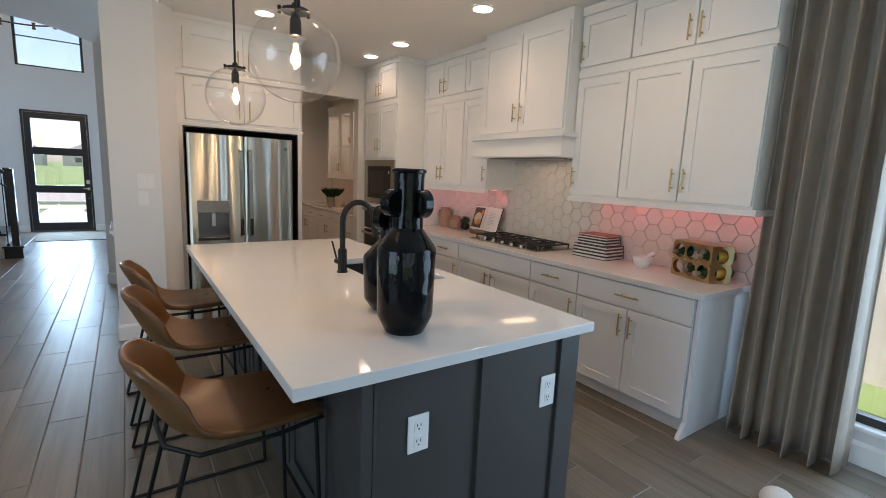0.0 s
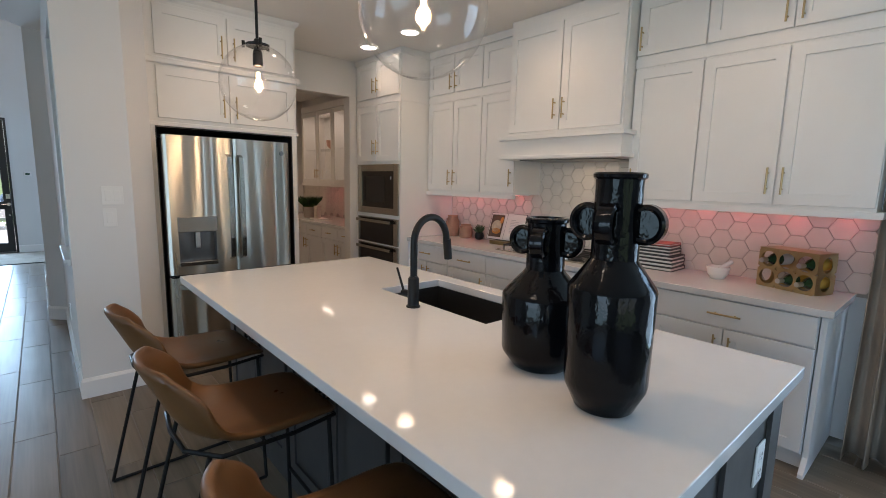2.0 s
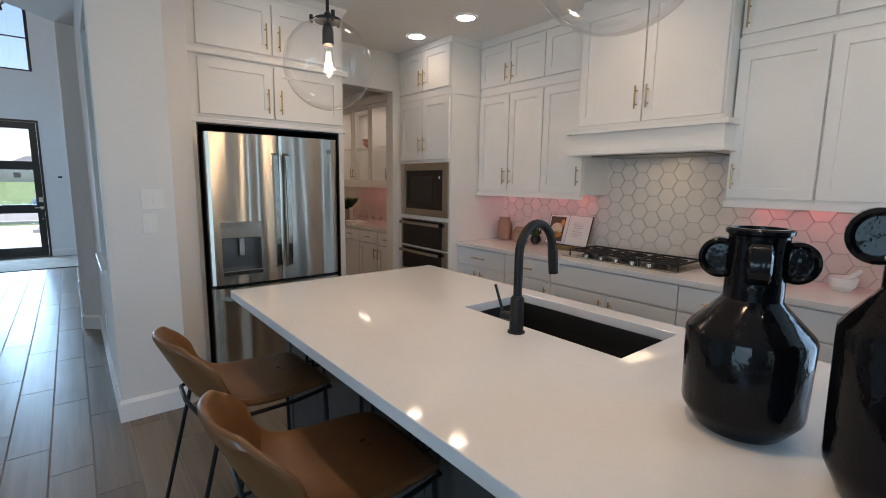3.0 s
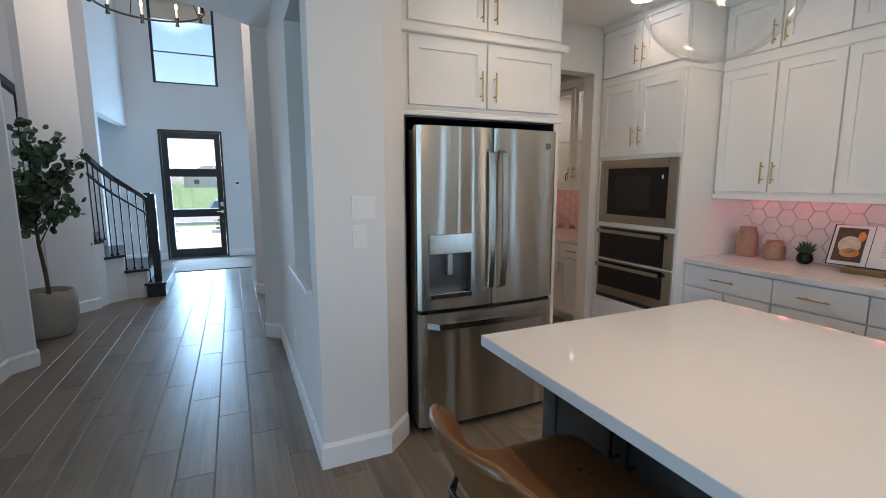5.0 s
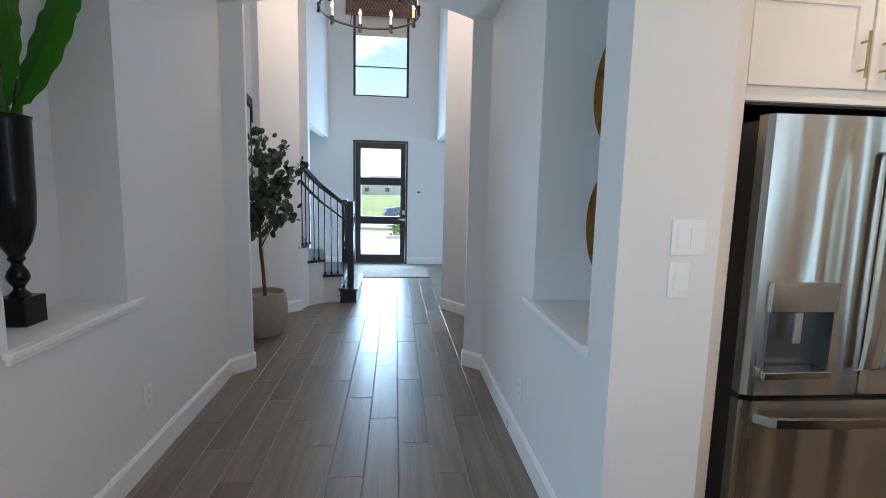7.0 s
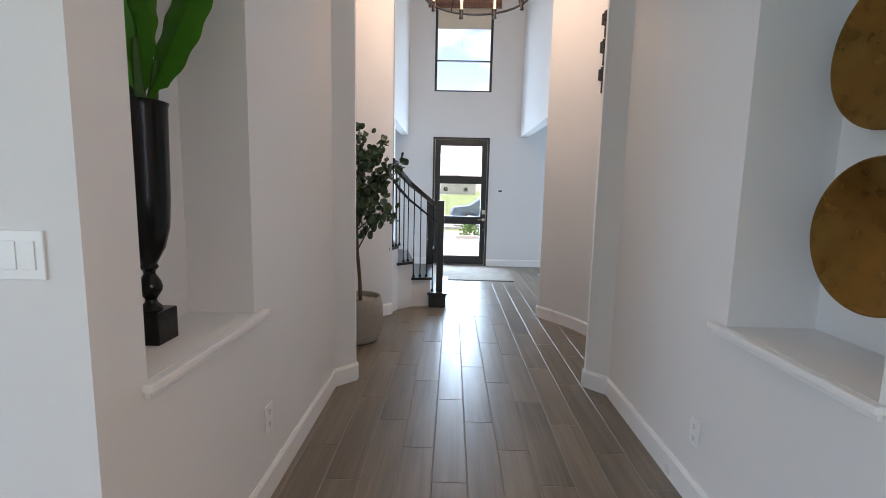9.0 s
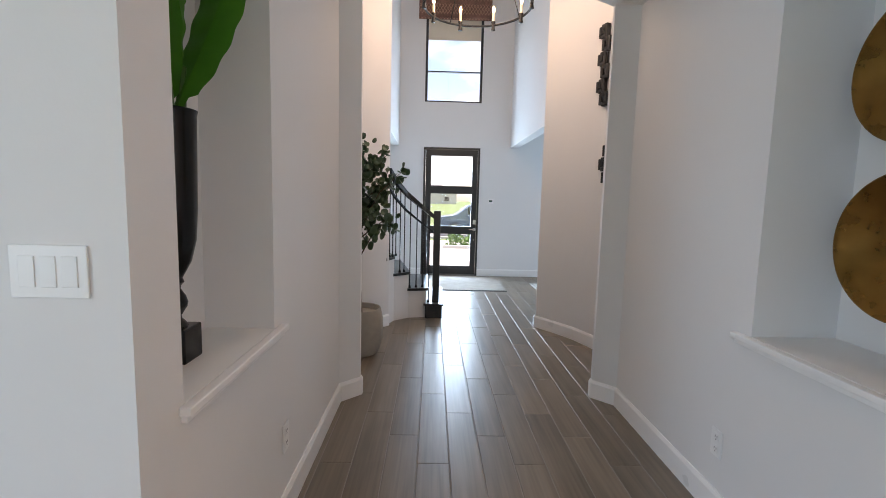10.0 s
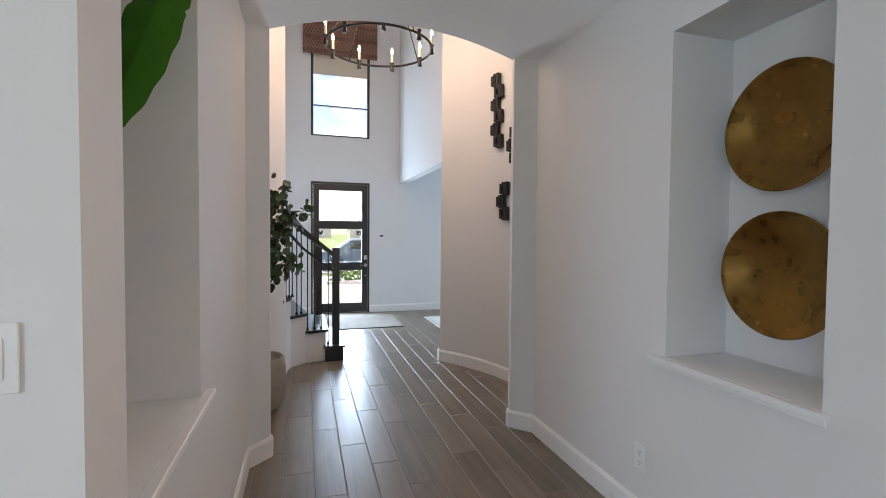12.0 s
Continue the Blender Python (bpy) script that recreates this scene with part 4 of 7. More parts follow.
# tap
FXA, FYA = 0.538, 4.27
t = thing("kitchen_tap", (FXA, FYA, 0.93), "matt black gooseneck kitchen tap with side lever", "tap")
bm = bmesh.new()
lathe(bm, [(0.032, 0.0), (0.032, 0.006), (0.026, 0.009), (0.025, 0.13), (0.021, 0.135), (0.018, 0.14)], (FXA, FYA, 0.93), 28)
part("base", bm, BLACKM, t, smooth=True)
bm = bmesh.new()
pts = [(FXA, FYA, 1.06), (FXA, FYA, 1.22)] + [(FXA + 0.095 - 0.095 * math.cos(a), FYA, 1.22 + 0.11 * math.sin(a)) for a in [math.pi * i / 16 for i in range(1, 16)]] + [(FXA + 0.19, FYA, 1.22), (FXA + 0.194, FYA, 1.20)]
tube(bm, pts, 0.016, 16)
part("neck", bm, BLACKM, t, smooth=True)
bm = bmesh.new()
tube(bm, [(FXA + 0.193, FYA, 1.225), (FXA + 0.197, FYA, 1.19), (FXA + 0.204, FYA, 1.13)], 0.019, 16)
part("spray_head", bm, BLACKM, t, smooth=True)
bm = bmesh.new()
rod(bm, (FXA, FYA, 0.985), (FXA - 0.01, FYA + 0.065, 0.985), 0.016, n=16)
rod(bm, (FXA - 0.008, FYA + 0.058, 0.985), (FXA - 0.03, FYA + 0.085, 1.10), 0.006, 0.005)
part("lever", bm, BLACKM, t, smooth=True)

# outlets on the island end
def outlet(at_m, label="white duplex power outlet", holes=True):
    """A duplex outlet; at_m maps (u, v, outwards)."""
    o = thing("power_outlet", at_m @ Vector((0, 0, 0)), label, "outlet", "power outlets")
    bm = bmesh.new()
    plate(bm, at_m, -0.040, 0.040, -0.066, 0.066, 0.001, 0.007, 0.002)
    part("cover_plate", bm, PLASTIC, o)
    for s in (-0.028, 0.028):
        bm = bmesh.new()
        plate(bm, at_m, -0.017, 0.017, s - 0.02, s + 0.02, 0.0065, 0.009, 0.002)
        r = part("receptacle", bm, PLASTIC, o)
        bm = bmesh.new()
        for u in (-0.007, 0.007):
            plate(bm, at_m, u - 0.0015, u + 0.0015, s - 0.002, s + 0.009, 0.0088, 0.0094)
        plate(bm, at_m, -0.003, 0.003, s - 0.013, s - 0.008, 0.0088, 0.0094)
        part("slot", bm, BLACKP, r)
    return o


outlet(front_y(IY0) @ Matrix.Translation((0.294, 0.655, 0)))
outlet(front_y(IY0) @ Matrix.Translation((0.907, 0.658, 0)))

# ---- bar stools ----
def stool():
    """A counter stool with a leather bucket shell on a black wire frame. It looks towards +x; the base is on the floor at its middle."""
    s = thing("bar_stool", (0, 0, 0), "tan leather bucket bar stool with black metal legs", "bar stool", "stools along the island")
    bm = bmesh.new()
    # profile from the front edge of the seat to the top of the back: x, z, half width, side rise
    prof = [(0.235, 0.635, 0.185, 0.0), (0.225, 0.652, 0.200, 0.0), (0.17, 0.660, 0.218, 0.0), (0.07, 0.655, 0.225, 0.004), (-0.03, 0.648, 0.230, 0.012), (-0.13, 0.645, 0.235, 0.028),
            (-0.20, 0.657, 0.238, 0.055), (-0.242, 0.690, 0.238, 0.080), (-0.268, 0.74, 0.234, 0.072), (-0.293, 0.795, 0.222, 0.040), (-0.318, 0.848, 0.205, 0.012), (-0.338, 0.890, 0.180, -0.004), (-0.350, 0.918, 0.145, -0.010)]
    k = 14
    grid = []
    for i, (x, z, hw, rise) in enumerate(prof):
        a = min(1.0, max(0.0, (i - 4) / 4))
        row = []
        for j in range(k + 1):
            q = -1 + 2 * j / k
            e = abs(q) ** 2.6
            row.append(bm.verts.new((x + e * (0.075 * a if i < 11 else 0.055 * a), hw * q, z + e * rise * (1 - 0.2 * a))))
        grid.append(row)
    for A, B in zip(grid, grid[1:]):
        for j in range(k):
            bm.faces.new((A[j], A[j + 1], B[j + 1], B[j]))
    shell = part("shell", bm, LEATHER, s, smooth=True)
    sol = shell.modifiers.new("thickness", "SOLIDIFY")
    sol.thickness, sol.offset = 0.026, 0.0
    sub = shell.modifiers.new("round", "SUBSURF")
    sub.levels = sub.render_levels = 1
    bm = bmesh.new()
    path = [(0.225, -0.20, 0.632), (0.06, -0.232, 0.632), (-0.17, -0.240, 0.638), (-0.255, -0.15, 0.645), (-0.268, 0, 0.648), (-0.255, 0.15, 0.645), (-0.17, 0.240, 0.638), (0.06, 0.232, 0.632), (0.225, 0.20, 0.632), (0.232, 0, 0.625)]
    tube(bm, path, 0.008, 8, closed=True)
    part("seat_rim", bm, BLACKM, s, smooth=True)
    for sx, sy in ((1, 1), (1, -1), (-1, 1), (-1, -1)):
        bm = bmesh.new()
        xa, xb = (0.20, 0.215) if sx > 0 else (-0.20, -0.355)
        tube(bm, [(xa, (0.205 if sx > 0 else 0.215) * sy, 0.634), (xb, 0.225 * sy, 0.008)], 0.008, 8)
        part("leg", bm, BLACKM, s, smooth=True)
    for sy in (1, -1):
        bm = bmesh.new()
        tube(bm, [(-0.355, 0.225 * sy, 0.008), (0.215, 0.225 * sy, 0.008)], 0.008, 8)
        part("floor_runner", bm, BLACKM, s, smooth=True)
    bm = bmesh.new()
    tube(bm, [(0.214, -0.224, 0.20), (0.214, 0.224, 0.20)], 0.008, 8)
    part("footrest", bm, BLACKM, s, smooth=True)
    return s


STOOLS = [(-0.155, 3.50, 1), (-0.155, 4.33, -1), (-0.165, 5.05, 2)]
st = stool()
st.matrix_basis = pose(STOOLS[0][0], STOOLS[0][1], 0, 0, 0, STOOLS[0][2])
for x, y, a in STOOLS[1:]:
    copy_thing(st, pose(x, y, 0, 0, 0, a))

# ---- vases ----
def vase(x, y, h, r, neck, name_label, turn):
    t = thing("vase", (x, y, 0.93), name_label, "vase", "black vases on the island")
    bm = bmesh.new()
    nr, sh, nh = neck
    outer = [(0.66 * r, 0.0), (0.70 * r, 0.004), (0.945 * r, 0.10 * h), (0.965 * r, 0.125 * h), (1.0 * r, sh - 0.006), (0.975 * r, sh + 0.002), (0.94 * r, sh + 0.008), (nr * 1.12, nh), (nr, nh + 0.01), (nr * 0.98, h - 0.03), (nr * 1.0, h - 0.016), (nr * 1.1, h - 0.012), (nr * 1.12, h - 0.004), (nr * 1.04, h), (nr * 0.85, h), (nr * 0.8, h - 0.02), (nr * 0.8, nh)]
    lathe(bm, outer, (x, y, 0.93), 56)
    part("body", bm, CERAMIC, t, smooth=True)
    zc = 0.93 + nh + (0.098 if h > 0.5 else 0.096)
    rr = 0.041 if h > 0.5 else 0.038
    for k in range(4):
        a = radians(turn + 90 * k)
        bm = bmesh.new()
        d, up = Vector((math.cos(a), math.sin(a), 0)), Vector((0, 0, 1))
        c = Vector((x, y, zc)) + d * (nr + 0.012)
        pts = [c + d * (rr * 0.92 * math.cos(q)) + up * (rr * math.sin(q)) for q in [math.radians(-125 + 250 * i / 18) for i in range(19)]]
        # a broad ribbon loop
        side = d.cross(up)
        w, th = 0.017, 0.007
        rings = []
        for i, p in enumerate(pts):
            o = (p - c).normalized()
            rings.append([bm.verts.new(p + side * s * w + o * e * th) for s, e in ((-1, -1), (-1.25, 0), (-1, 1), (1, 1), (1.25, 0), (1, -1))])
        for A, B in zip(rings, rings[1:]):
            for q in range(6):
                bm.faces.new((A[q], A[(q + 1) % 6], B[(q + 1) % 6], B[q]))
        bm.faces.new(rings[0])
        bm.faces.new(rings[-1][::-1])
        web = [bm.verts.new(c + d * (rr * 0.9 * math.cos(q)) + up * (rr * 0.95 * math.sin(q)) + side * e) for e in (-0.006, 0.006) for q in [2 * math.pi * i / 18 for i in range(18)]]
        bm.faces.new(web[:18])
        bm.faces.new(web[18:][::-1])
        for i in range(18):
            j = (i + 1) % 18
            bm.faces.new((web[i], web[j], web[18 + j], web[18 + i]))
        part("loop_handle", bm, CERAMIC, t, smooth=True)
    return t


vase(0.362, 3.238, 0.59, 0.106, (0.056, 0.312, 0.372), "tall glossy black ceramic vase with loop handles", 12)
vase(0.455, 3.508, 0.46, 0.126, (0.058, 0.228, 0.294), "squat glossy black ceramic vase with loop handles", 20)

# ---- pendant lamps ----
def pendant(x, y, zb, r):
    t = thing("pendant_lamp", (x, y, zb), "clear glass globe pendant lamp with black metal fittings", "pendant lamp", "globe pendants over the island")
    bm = bmesh.new()
    n, m = 48, 30
    prof = []
    a0 = math.asin(0.045 / r)
    for i in range(m + 1):
        a = math.pi - (math.pi - a0) * i / m
        prof.append((max(r * math.sin(a), 0.0005), r * math.cos(a)))
    lathe(bm, prof, (x, y, zb), n, cap=False)
    g = part("globe", bm, GLASS, t, "clear glass globe", smooth=True)
    g.visible_shadow = False
    zt = zb + r * math.cos(a0)
    bm = bmesh.new()
    lathe(bm, [(0.048, -0.004), (0.05, 0.0), (0.05, 0.008), (0.02, 0.012), (0.012, 0.03), (0.006, 0.034)], (x, y, zt), 28)
    part("cap", bm, BLACKM, t, smooth=True)
    bm = bmesh.new()
    for k in range(3):
        a = 2 * math.pi * k / 3 + 0.4
        rod(bm, (x, y, zt + 0.012), (x + 0.068 * math.cos(a), y + 0.068 * math.sin(a), zt + 0.01), 0.004)
        rod(bm, (x + 0.062 * math.cos(a), y + 0.062 * math.sin(a), zt - 0.006), (x + 0.062 * math.cos(a), y + 0.062 * math.sin(a), zt + 0.022), 0.007)
    part("clamp", bm, BLACKM, t, smooth=True)
    bm = bmesh.new()
    lathe(bm, [(0.012, 0.0), (0.016, -0.02), (0.021, -0.035), (0.022, -0.09), (0.018, -0.093)], (x, y, zt + 0.004), 24)
    part("socket", bm, BLACKM, t, smooth=True)
    bm = bmesh.new()
    lathe(bm, [(0.012, -0.093), (0.017, -0.11), (0.019, -0.15), (0.017, -0.19), (0.004, -0.205)], (x, y, zt), 20)
    b = part("bulb", bm, GLASS, t, "clear filament bulb", smooth=True)
    b.visible_shadow = False
    bm = bmesh.new()
    for k in range(4):
        a = math.pi * k / 2
        rod(bm, (x + 0.005 * math.cos(a), y + 0.006 * math.sin(a), zt - 0.115), (x + 0.009 * math.cos(a), y + 0.009 * math.sin(a), zt - 0.18), 0.0014, n=6)
    part("filament", bm, FILAMENT, b, "glowing warm filament")
    bm = bmesh.new()
    rod(bm, (x, y, zt + 0.03), (x, y, ZC), 0.0065)
    part("rod", bm, BLACKM, t, smooth=True)
    bm = bmesh.new()
    lathe(bm, [(0.06, -0.02), (0.062, -0.016), (0.062, -0.001)], (x, y, ZC), 28)
    part("canopy", bm, BLACKM, t, smooth=True)
    lamp("bulb_light", "POINT", 7, (1.0, 0.66, 0.36), Matrix.Translation((x, y, zt - 0.15)), radius=0.02)
    return t


pendant(0.11, 4.90, 1.918, 0.168)
pendant(0.10, 3.675, 1.925, 0.168)

# ---- recessed ceiling lights ----
def downlight(x, y, z=ZC, energy=7.4):
    t = thing("downlight", (x, y, z - 0.01), "round white recessed ceiling light, lit", "ceiling light", "recessed ceiling lights")
    bm = bmesh.new()
    lathe(bm, [(0.095, -0.001), (0.093, -0.008), (0.078, -0.010), (0.072, -0.004)], (x, y, z), 36, cap=False)
    part("trim_ring", bm, PLASTIC, t, smooth=True)
    bm = bmesh.new()
    lathe(bm, [(0.073, -0.0065), (0.02, -0.0062), (0.001, -0.006)], (x, y, z), 32)
    part("lens", bm, CANLIGHT, t)
    lamp("downlight_beam", "SPOT", energy, (1.0, 0.66, 0.36), look((x, y, z - 0.02), (x, y, 0)), radius=0.08, spot=150)


for x, y, watts in ((0.585, 6.14, 10.5), (1.90, 4.83, 9.0), (1.905, 6.145, 9.0), (0.585, 4.83, 1.6), (1.90, 3.5, 8.0), (-0.75, 3.5, 2.0), (0.585, 3.5, 1.6)):
    downlight(x, y, energy=watts)
downlight(1.892, 6.81, energy=4.0)
# ---- curtain and garden window ----
t = thing("curtain", (2.66, 2.62, 0), "floor-length grey taupe velvet curtain in deep folds", "curtain")
bm = bmesh.new()
rng = random.Random(4)
NU, NV = 200, 18
Y0, Y1 = 2.955, 2.42
ph = [rng.uniform(-0.5, 0.5) for _ in range(8)]
cols = []
for i in range(NU + 1):
    s = i / NU
    col = []
    for k in range(NV + 1):
        v = k / NV
        z = 0.012 + v * 2.70
        flare = 1.0 - 0.40 * v
        a = s * math.pi * 2 * 5.2 + ph[0] + 0.35 * math.sin(2.2 * v + s * 5) + 0.5 * math.sin(s * 7 + ph[1])
        fold = math.sin(a + 0.35 * math.sin(a)) + 0.22 * math.sin(2.0 * a + 1.1 + v) * (0.4 + 0.6 * flare) + 0.06 * math.sin(5.1 * a + v * 3)
        x = 2.60 + 0.05 * s + 0.092 * fold * (0.60 + 0.40 * flare) + 0.018 * math.sin(v * 3 + s * 9)
        y = Y0 + (Y1 - Y0) * s * (0.86 + 0.14 * flare) + 0.030 * math.cos(a) * flare
        col.append(bm.verts.new((x, y, z)))
    cols.append(col)
for A, B in zip(cols, cols[1:]):
    for k in range(NV):
        bm.faces.new((A[k], A[k + 1], B[k + 1], B[k]))
c = part("drape", bm, CURTAIN, t, smooth=True)
sol = c.modifiers.new("thickness", "SOLIDIFY")
sol.thickness = 0.004
bm = bmesh.new()
rod(bm, (2.62, 2.97, 2.735), (2.62, 0.0, 2.735), 0.012)
part("rod", bm, BLACKM, t, smooth=True)

t = thing("window_1", (2.92, 1.46, 0.22), "large black-framed garden window with white sill", "window", kind="structure")
bm = bmesh.new()
for b in ((2.90, 2.95, 0.3, 2.62, 0.22, 0.27), (2.90, 2.95, 0.3, 2.62, 2.50, 2.55), (2.90, 2.95, 0.3, 0.35, 0.27, 2.50), (2.90, 2.95, 2.57, 2.62, 0.27, 2.50), (2.90, 2.95, 1.44, 1.48, 0.27, 2.50)):
    box(bm, *b)
part("window_frame", bm, BLACKP, t)
part("window_sill", boxed(2.83, 2.90, 0.28, 2.64, 0.20, 0.223, 0.003), TRIM, t)
for y0, y1 in ((0.35, 1.44), (1.48, 2.57)):
    p = part("pane", boxed(2.922, 2.926, y0, y1, 0.27, 2.50), PANE, t)
    p.visible_shadow = False

# ---- cooktop ----
t = thing("gas_cooktop", (2.55, 4.95, 0.90), "stainless gas cooktop with black cast-iron grates", "cooktop")
CY0, CY1, CX0, CX1 = 4.50, 5.41, 2.33, 2.80
part("tray", boxed(CX0, CX1, CY0, CY1, 0.9005, 0.912, 0.003), STEEL, t)
for j in range(3):
    y0 = CY0 + 0.02 + j * 0.292
    bm = bmesh.new()
    for a in ((CX0 + 0.075, CX1 - 0.02, y0, y0 + 0.012), (CX0 + 0.075, CX1 - 0.02, y0 + 0.272, y0 + 0.284), (CX0 + 0.075, CX0 + 0.087, y0, y0 + 0.284), (CX1 - 0.032, CX1 - 0.02, y0, y0 + 0.284),
              (CX0 + 0.235, CX0 + 0.247, y0, y0 + 0.284), (CX0 + 0.075, CX1 - 0.02, y0 + 0.136, y0 + 0.148), (CX0 + 0.15, CX0 + 0.16, y0 + 0.05, y0 + 0.23), (CX0 + 0.32, CX0 + 0.33, y0 + 0.05, y0 + 0.23)):
        box(bm, a[0], a[1], a[2], a[3], 0.940, 0.953, 0.002)
    for xx in (CX0 + 0.08, CX1 - 0.03):
        for yy in (y0 + 0.004, y0 + 0.276):
            rod(bm, (xx, yy, 0.911), (xx, yy, 0.944), 0.006, n=8)
    part("grate", bm, CASTIRON, t)
for x, y, r in ((2.45, 4.66, 0.045), (2.66, 4.66, 0.038), (2.55, 4.955, 0.06), (2.45, 5.24, 0.038), (2.66, 5.24, 0.045)):
    bm = bmesh.new()
    lathe(bm, [(r, 0.0), (r, 0.012), (r * 0.8, 0.014), (r * 0.8, 0.022), (r * 0.7, 0.025)], (x, y, 0.911), 24)
    part("burner", bm, CASTIRON, t, smooth=True)
for k in range(5):
    bm = bmesh.new()
    lathe(bm, [(0.021, 0), (0.020, 0.018), (0.017, 0.026)], (CX0 + 0.038, CY0 + 0.20 + k * 0.125, 0.911), 20)
    part("knob", bm, STEEL, t, smooth=True)

# ---- things on the worktop ----
ZW = 0.9
rng = random.Random(8)
z = ZW
books = [(0.32, 0.24, 0.027, COVERB), (0.315, 0.24, 0.026, COVERB), (0.315, 0.235, 0.026, COVERB), (0.31, 0.23, 0.024, COVERB), (0.265, 0.20, 0.023, COVERB), (0.265, 0.20, 0.022, COVERB), (0.26, 0.195, 0.022, COVERB), (0.255, 0.19, 0.018, COVERR)]
for w, d, h, cov in books:
    a = 2 + rng.uniform(-2, 2)
    m = pose(2.70, 4.155, z, 0, 0, a)
    b = thing("book", (2.70, 4.155, z), "hardback cookbook with dark cover, lying in a stack", "book", "stacked cookbooks")
    bm = bmesh.new()
    box(bm, -d / 2 + 0.004, d / 2 - 0.001, -w / 2 + 0.004, w / 2 - 0.004, 0.006, h - 0.006, 0, m)
    part("pages", bm, PAPER, b)
    bm = bmesh.new()
    box(bm, -d / 2, d / 2, -w / 2, w / 2, 0, 0.0058, 0, m)
    box(bm, -d / 2, d / 2, -w / 2, w / 2, h - 0.0058, h, 0, m)
    box(bm, d / 2 - 0.0008, d / 2 + 0.003, -w / 2, w / 2, 0.0, h, 0, m)
    part("cover", bm, cov, b)
    z += h + 0.0004
t = thing("mortar_and_pestle", (2.64, 3.72, ZW), "white marble mortar with a pestle", "mortar")
bm = bmesh.new()
lathe(bm, [(0.038, 0), (0.042, 0.004), (0.045, 0.012), (0.060, 0.03), (0.069, 0.075), (0.066, 0.08), (0.06, 0.076), (0.045, 0.03), (0.01, 0.02)], (2.64, 3.72, ZW), 36)
part("mortar", bm, MARBLE, t, smooth=True)
bm = bmesh.new()
tube(bm, [(2.63, 3.73, ZW + 0.035), (2.645, 3.70, ZW + 0.075), (2.665, 3.655, ZW + 0.115), (2.668, 3.648, ZW + 0.122)], 0.012, 12, radii=[0.019, 0.012, 0.015, 0.010])
part("pestle", bm, MARBLE, t, smooth=True)

# wine rack: gold plates with round holes
t = thing("wine_rack", (2.67, 3.315, ZW), "gold metal wine rack with round openings holding bottles", "wine rack")
m = pose(2.665, 3.315, ZW, 0, 0, 0)


def holed(u0, u1, v0, v1, centres, r, w0, w1, mm):
    """A plate with round holes, cut by fitting a ring of quads round each."""
    bm = bmesh.new()
    n = 24
    us = sorted({u0, u1} | {(a[0] + b[0]) / 2 for a in centres for b in centres if a[0] != b[0] and abs(a[0] - b[0]) < (u1 - u0) / len({c[0] for c in centres}) * 1.2})
    vs = sorted({v0, v1} | {(a[1] + b[1]) / 2 for a in centres for b in centres if a[1] != b[1]})
    for cu, cv in centres:
        lo_u, hi_u = max(u for u in us if u < cu), min(u for u in us if u > cu)
        lo_v, hi_v = max(v for v in vs if v < cv), min(v for v in vs if v > cv)
        ring, sq = [], []
        for i in range(n):
            a = 2 * math.pi * (i + 0.5) / n
            c, s = math.cos(a), math.sin(a)
            k = min(((hi_u - cu) if c > 0 else (cu - lo_u)) / max(abs(c), 1e-6), ((hi_v - cv) if s > 0 else (cv - lo_v)) / max(abs(s), 1e-6))
            for w, store in ((w0, 0), (w1, 1)):
                ring.append(bm.verts.new(mm @ Vector((cu + r * c, cv + r * s, w))))
                sq.append(bm.verts.new(mm @ Vector((cu + k * c, cv + k * s, w))))
        for i in range(n):
            j = (i + 1) % n
            bm.faces.new((ring[2 * i], ring[2 * j], sq[2 * j], sq[2 * i]))
            bm.faces.new((ring[2 * i + 1], sq[2 * i + 1], sq[2 * j + 1], ring[2 * j + 1]))
            bm.faces.new((ring[2 * i], ring[2 * i + 1], ring[2 * j + 1], ring[2 * j]))
            bm.faces.new((sq[2 * i], sq[2 * j], sq[2 * j + 1], sq[2 * i + 1]))
    bmesh.ops.remove_doubles(bm, verts=bm.verts, dist=0.0002)
    return bm


RW, RD, RH = 0.33, 0.17, 0.235
cs = [(-0.105, 0.064), (0.0, 0.064), (0.105, 0.064), (-0.105, 0.172), (0.0, 0.172), (0.105, 0.172)]
for dx in (-RD / 2, RD / 2 - 0.004):
    mm = Matrix.Translation((2.665 + dx + 0.004, 3.315, ZW)) @ FACE_X
    part("face_plate", holed(-RW / 2, RW / 2, 0, RH, cs, 0.046, 0.0, 0.004, mm), BRASS, t)
for sy in (-1, 1):
    mm = Matrix.Translation((2.665, 3.315 + sy * (RW / 2 - 0.002) + 0.002, ZW)) @ FACE_Y
    part("side_plate", holed(-RD / 2 + 0.004, RD / 2 - 0.004, 0, RH, [(0, 0.064), (0, 0.172)], 0.046, 0.0, 0.004, mm), BRASS, t)
part("top_plate", boxed(2.665 - RD / 2, 2.665 + RD / 2, 3.315 - RW / 2, 3.315 + RW / 2, ZW + RH, ZW + RH + 0.003), BRASS, t)
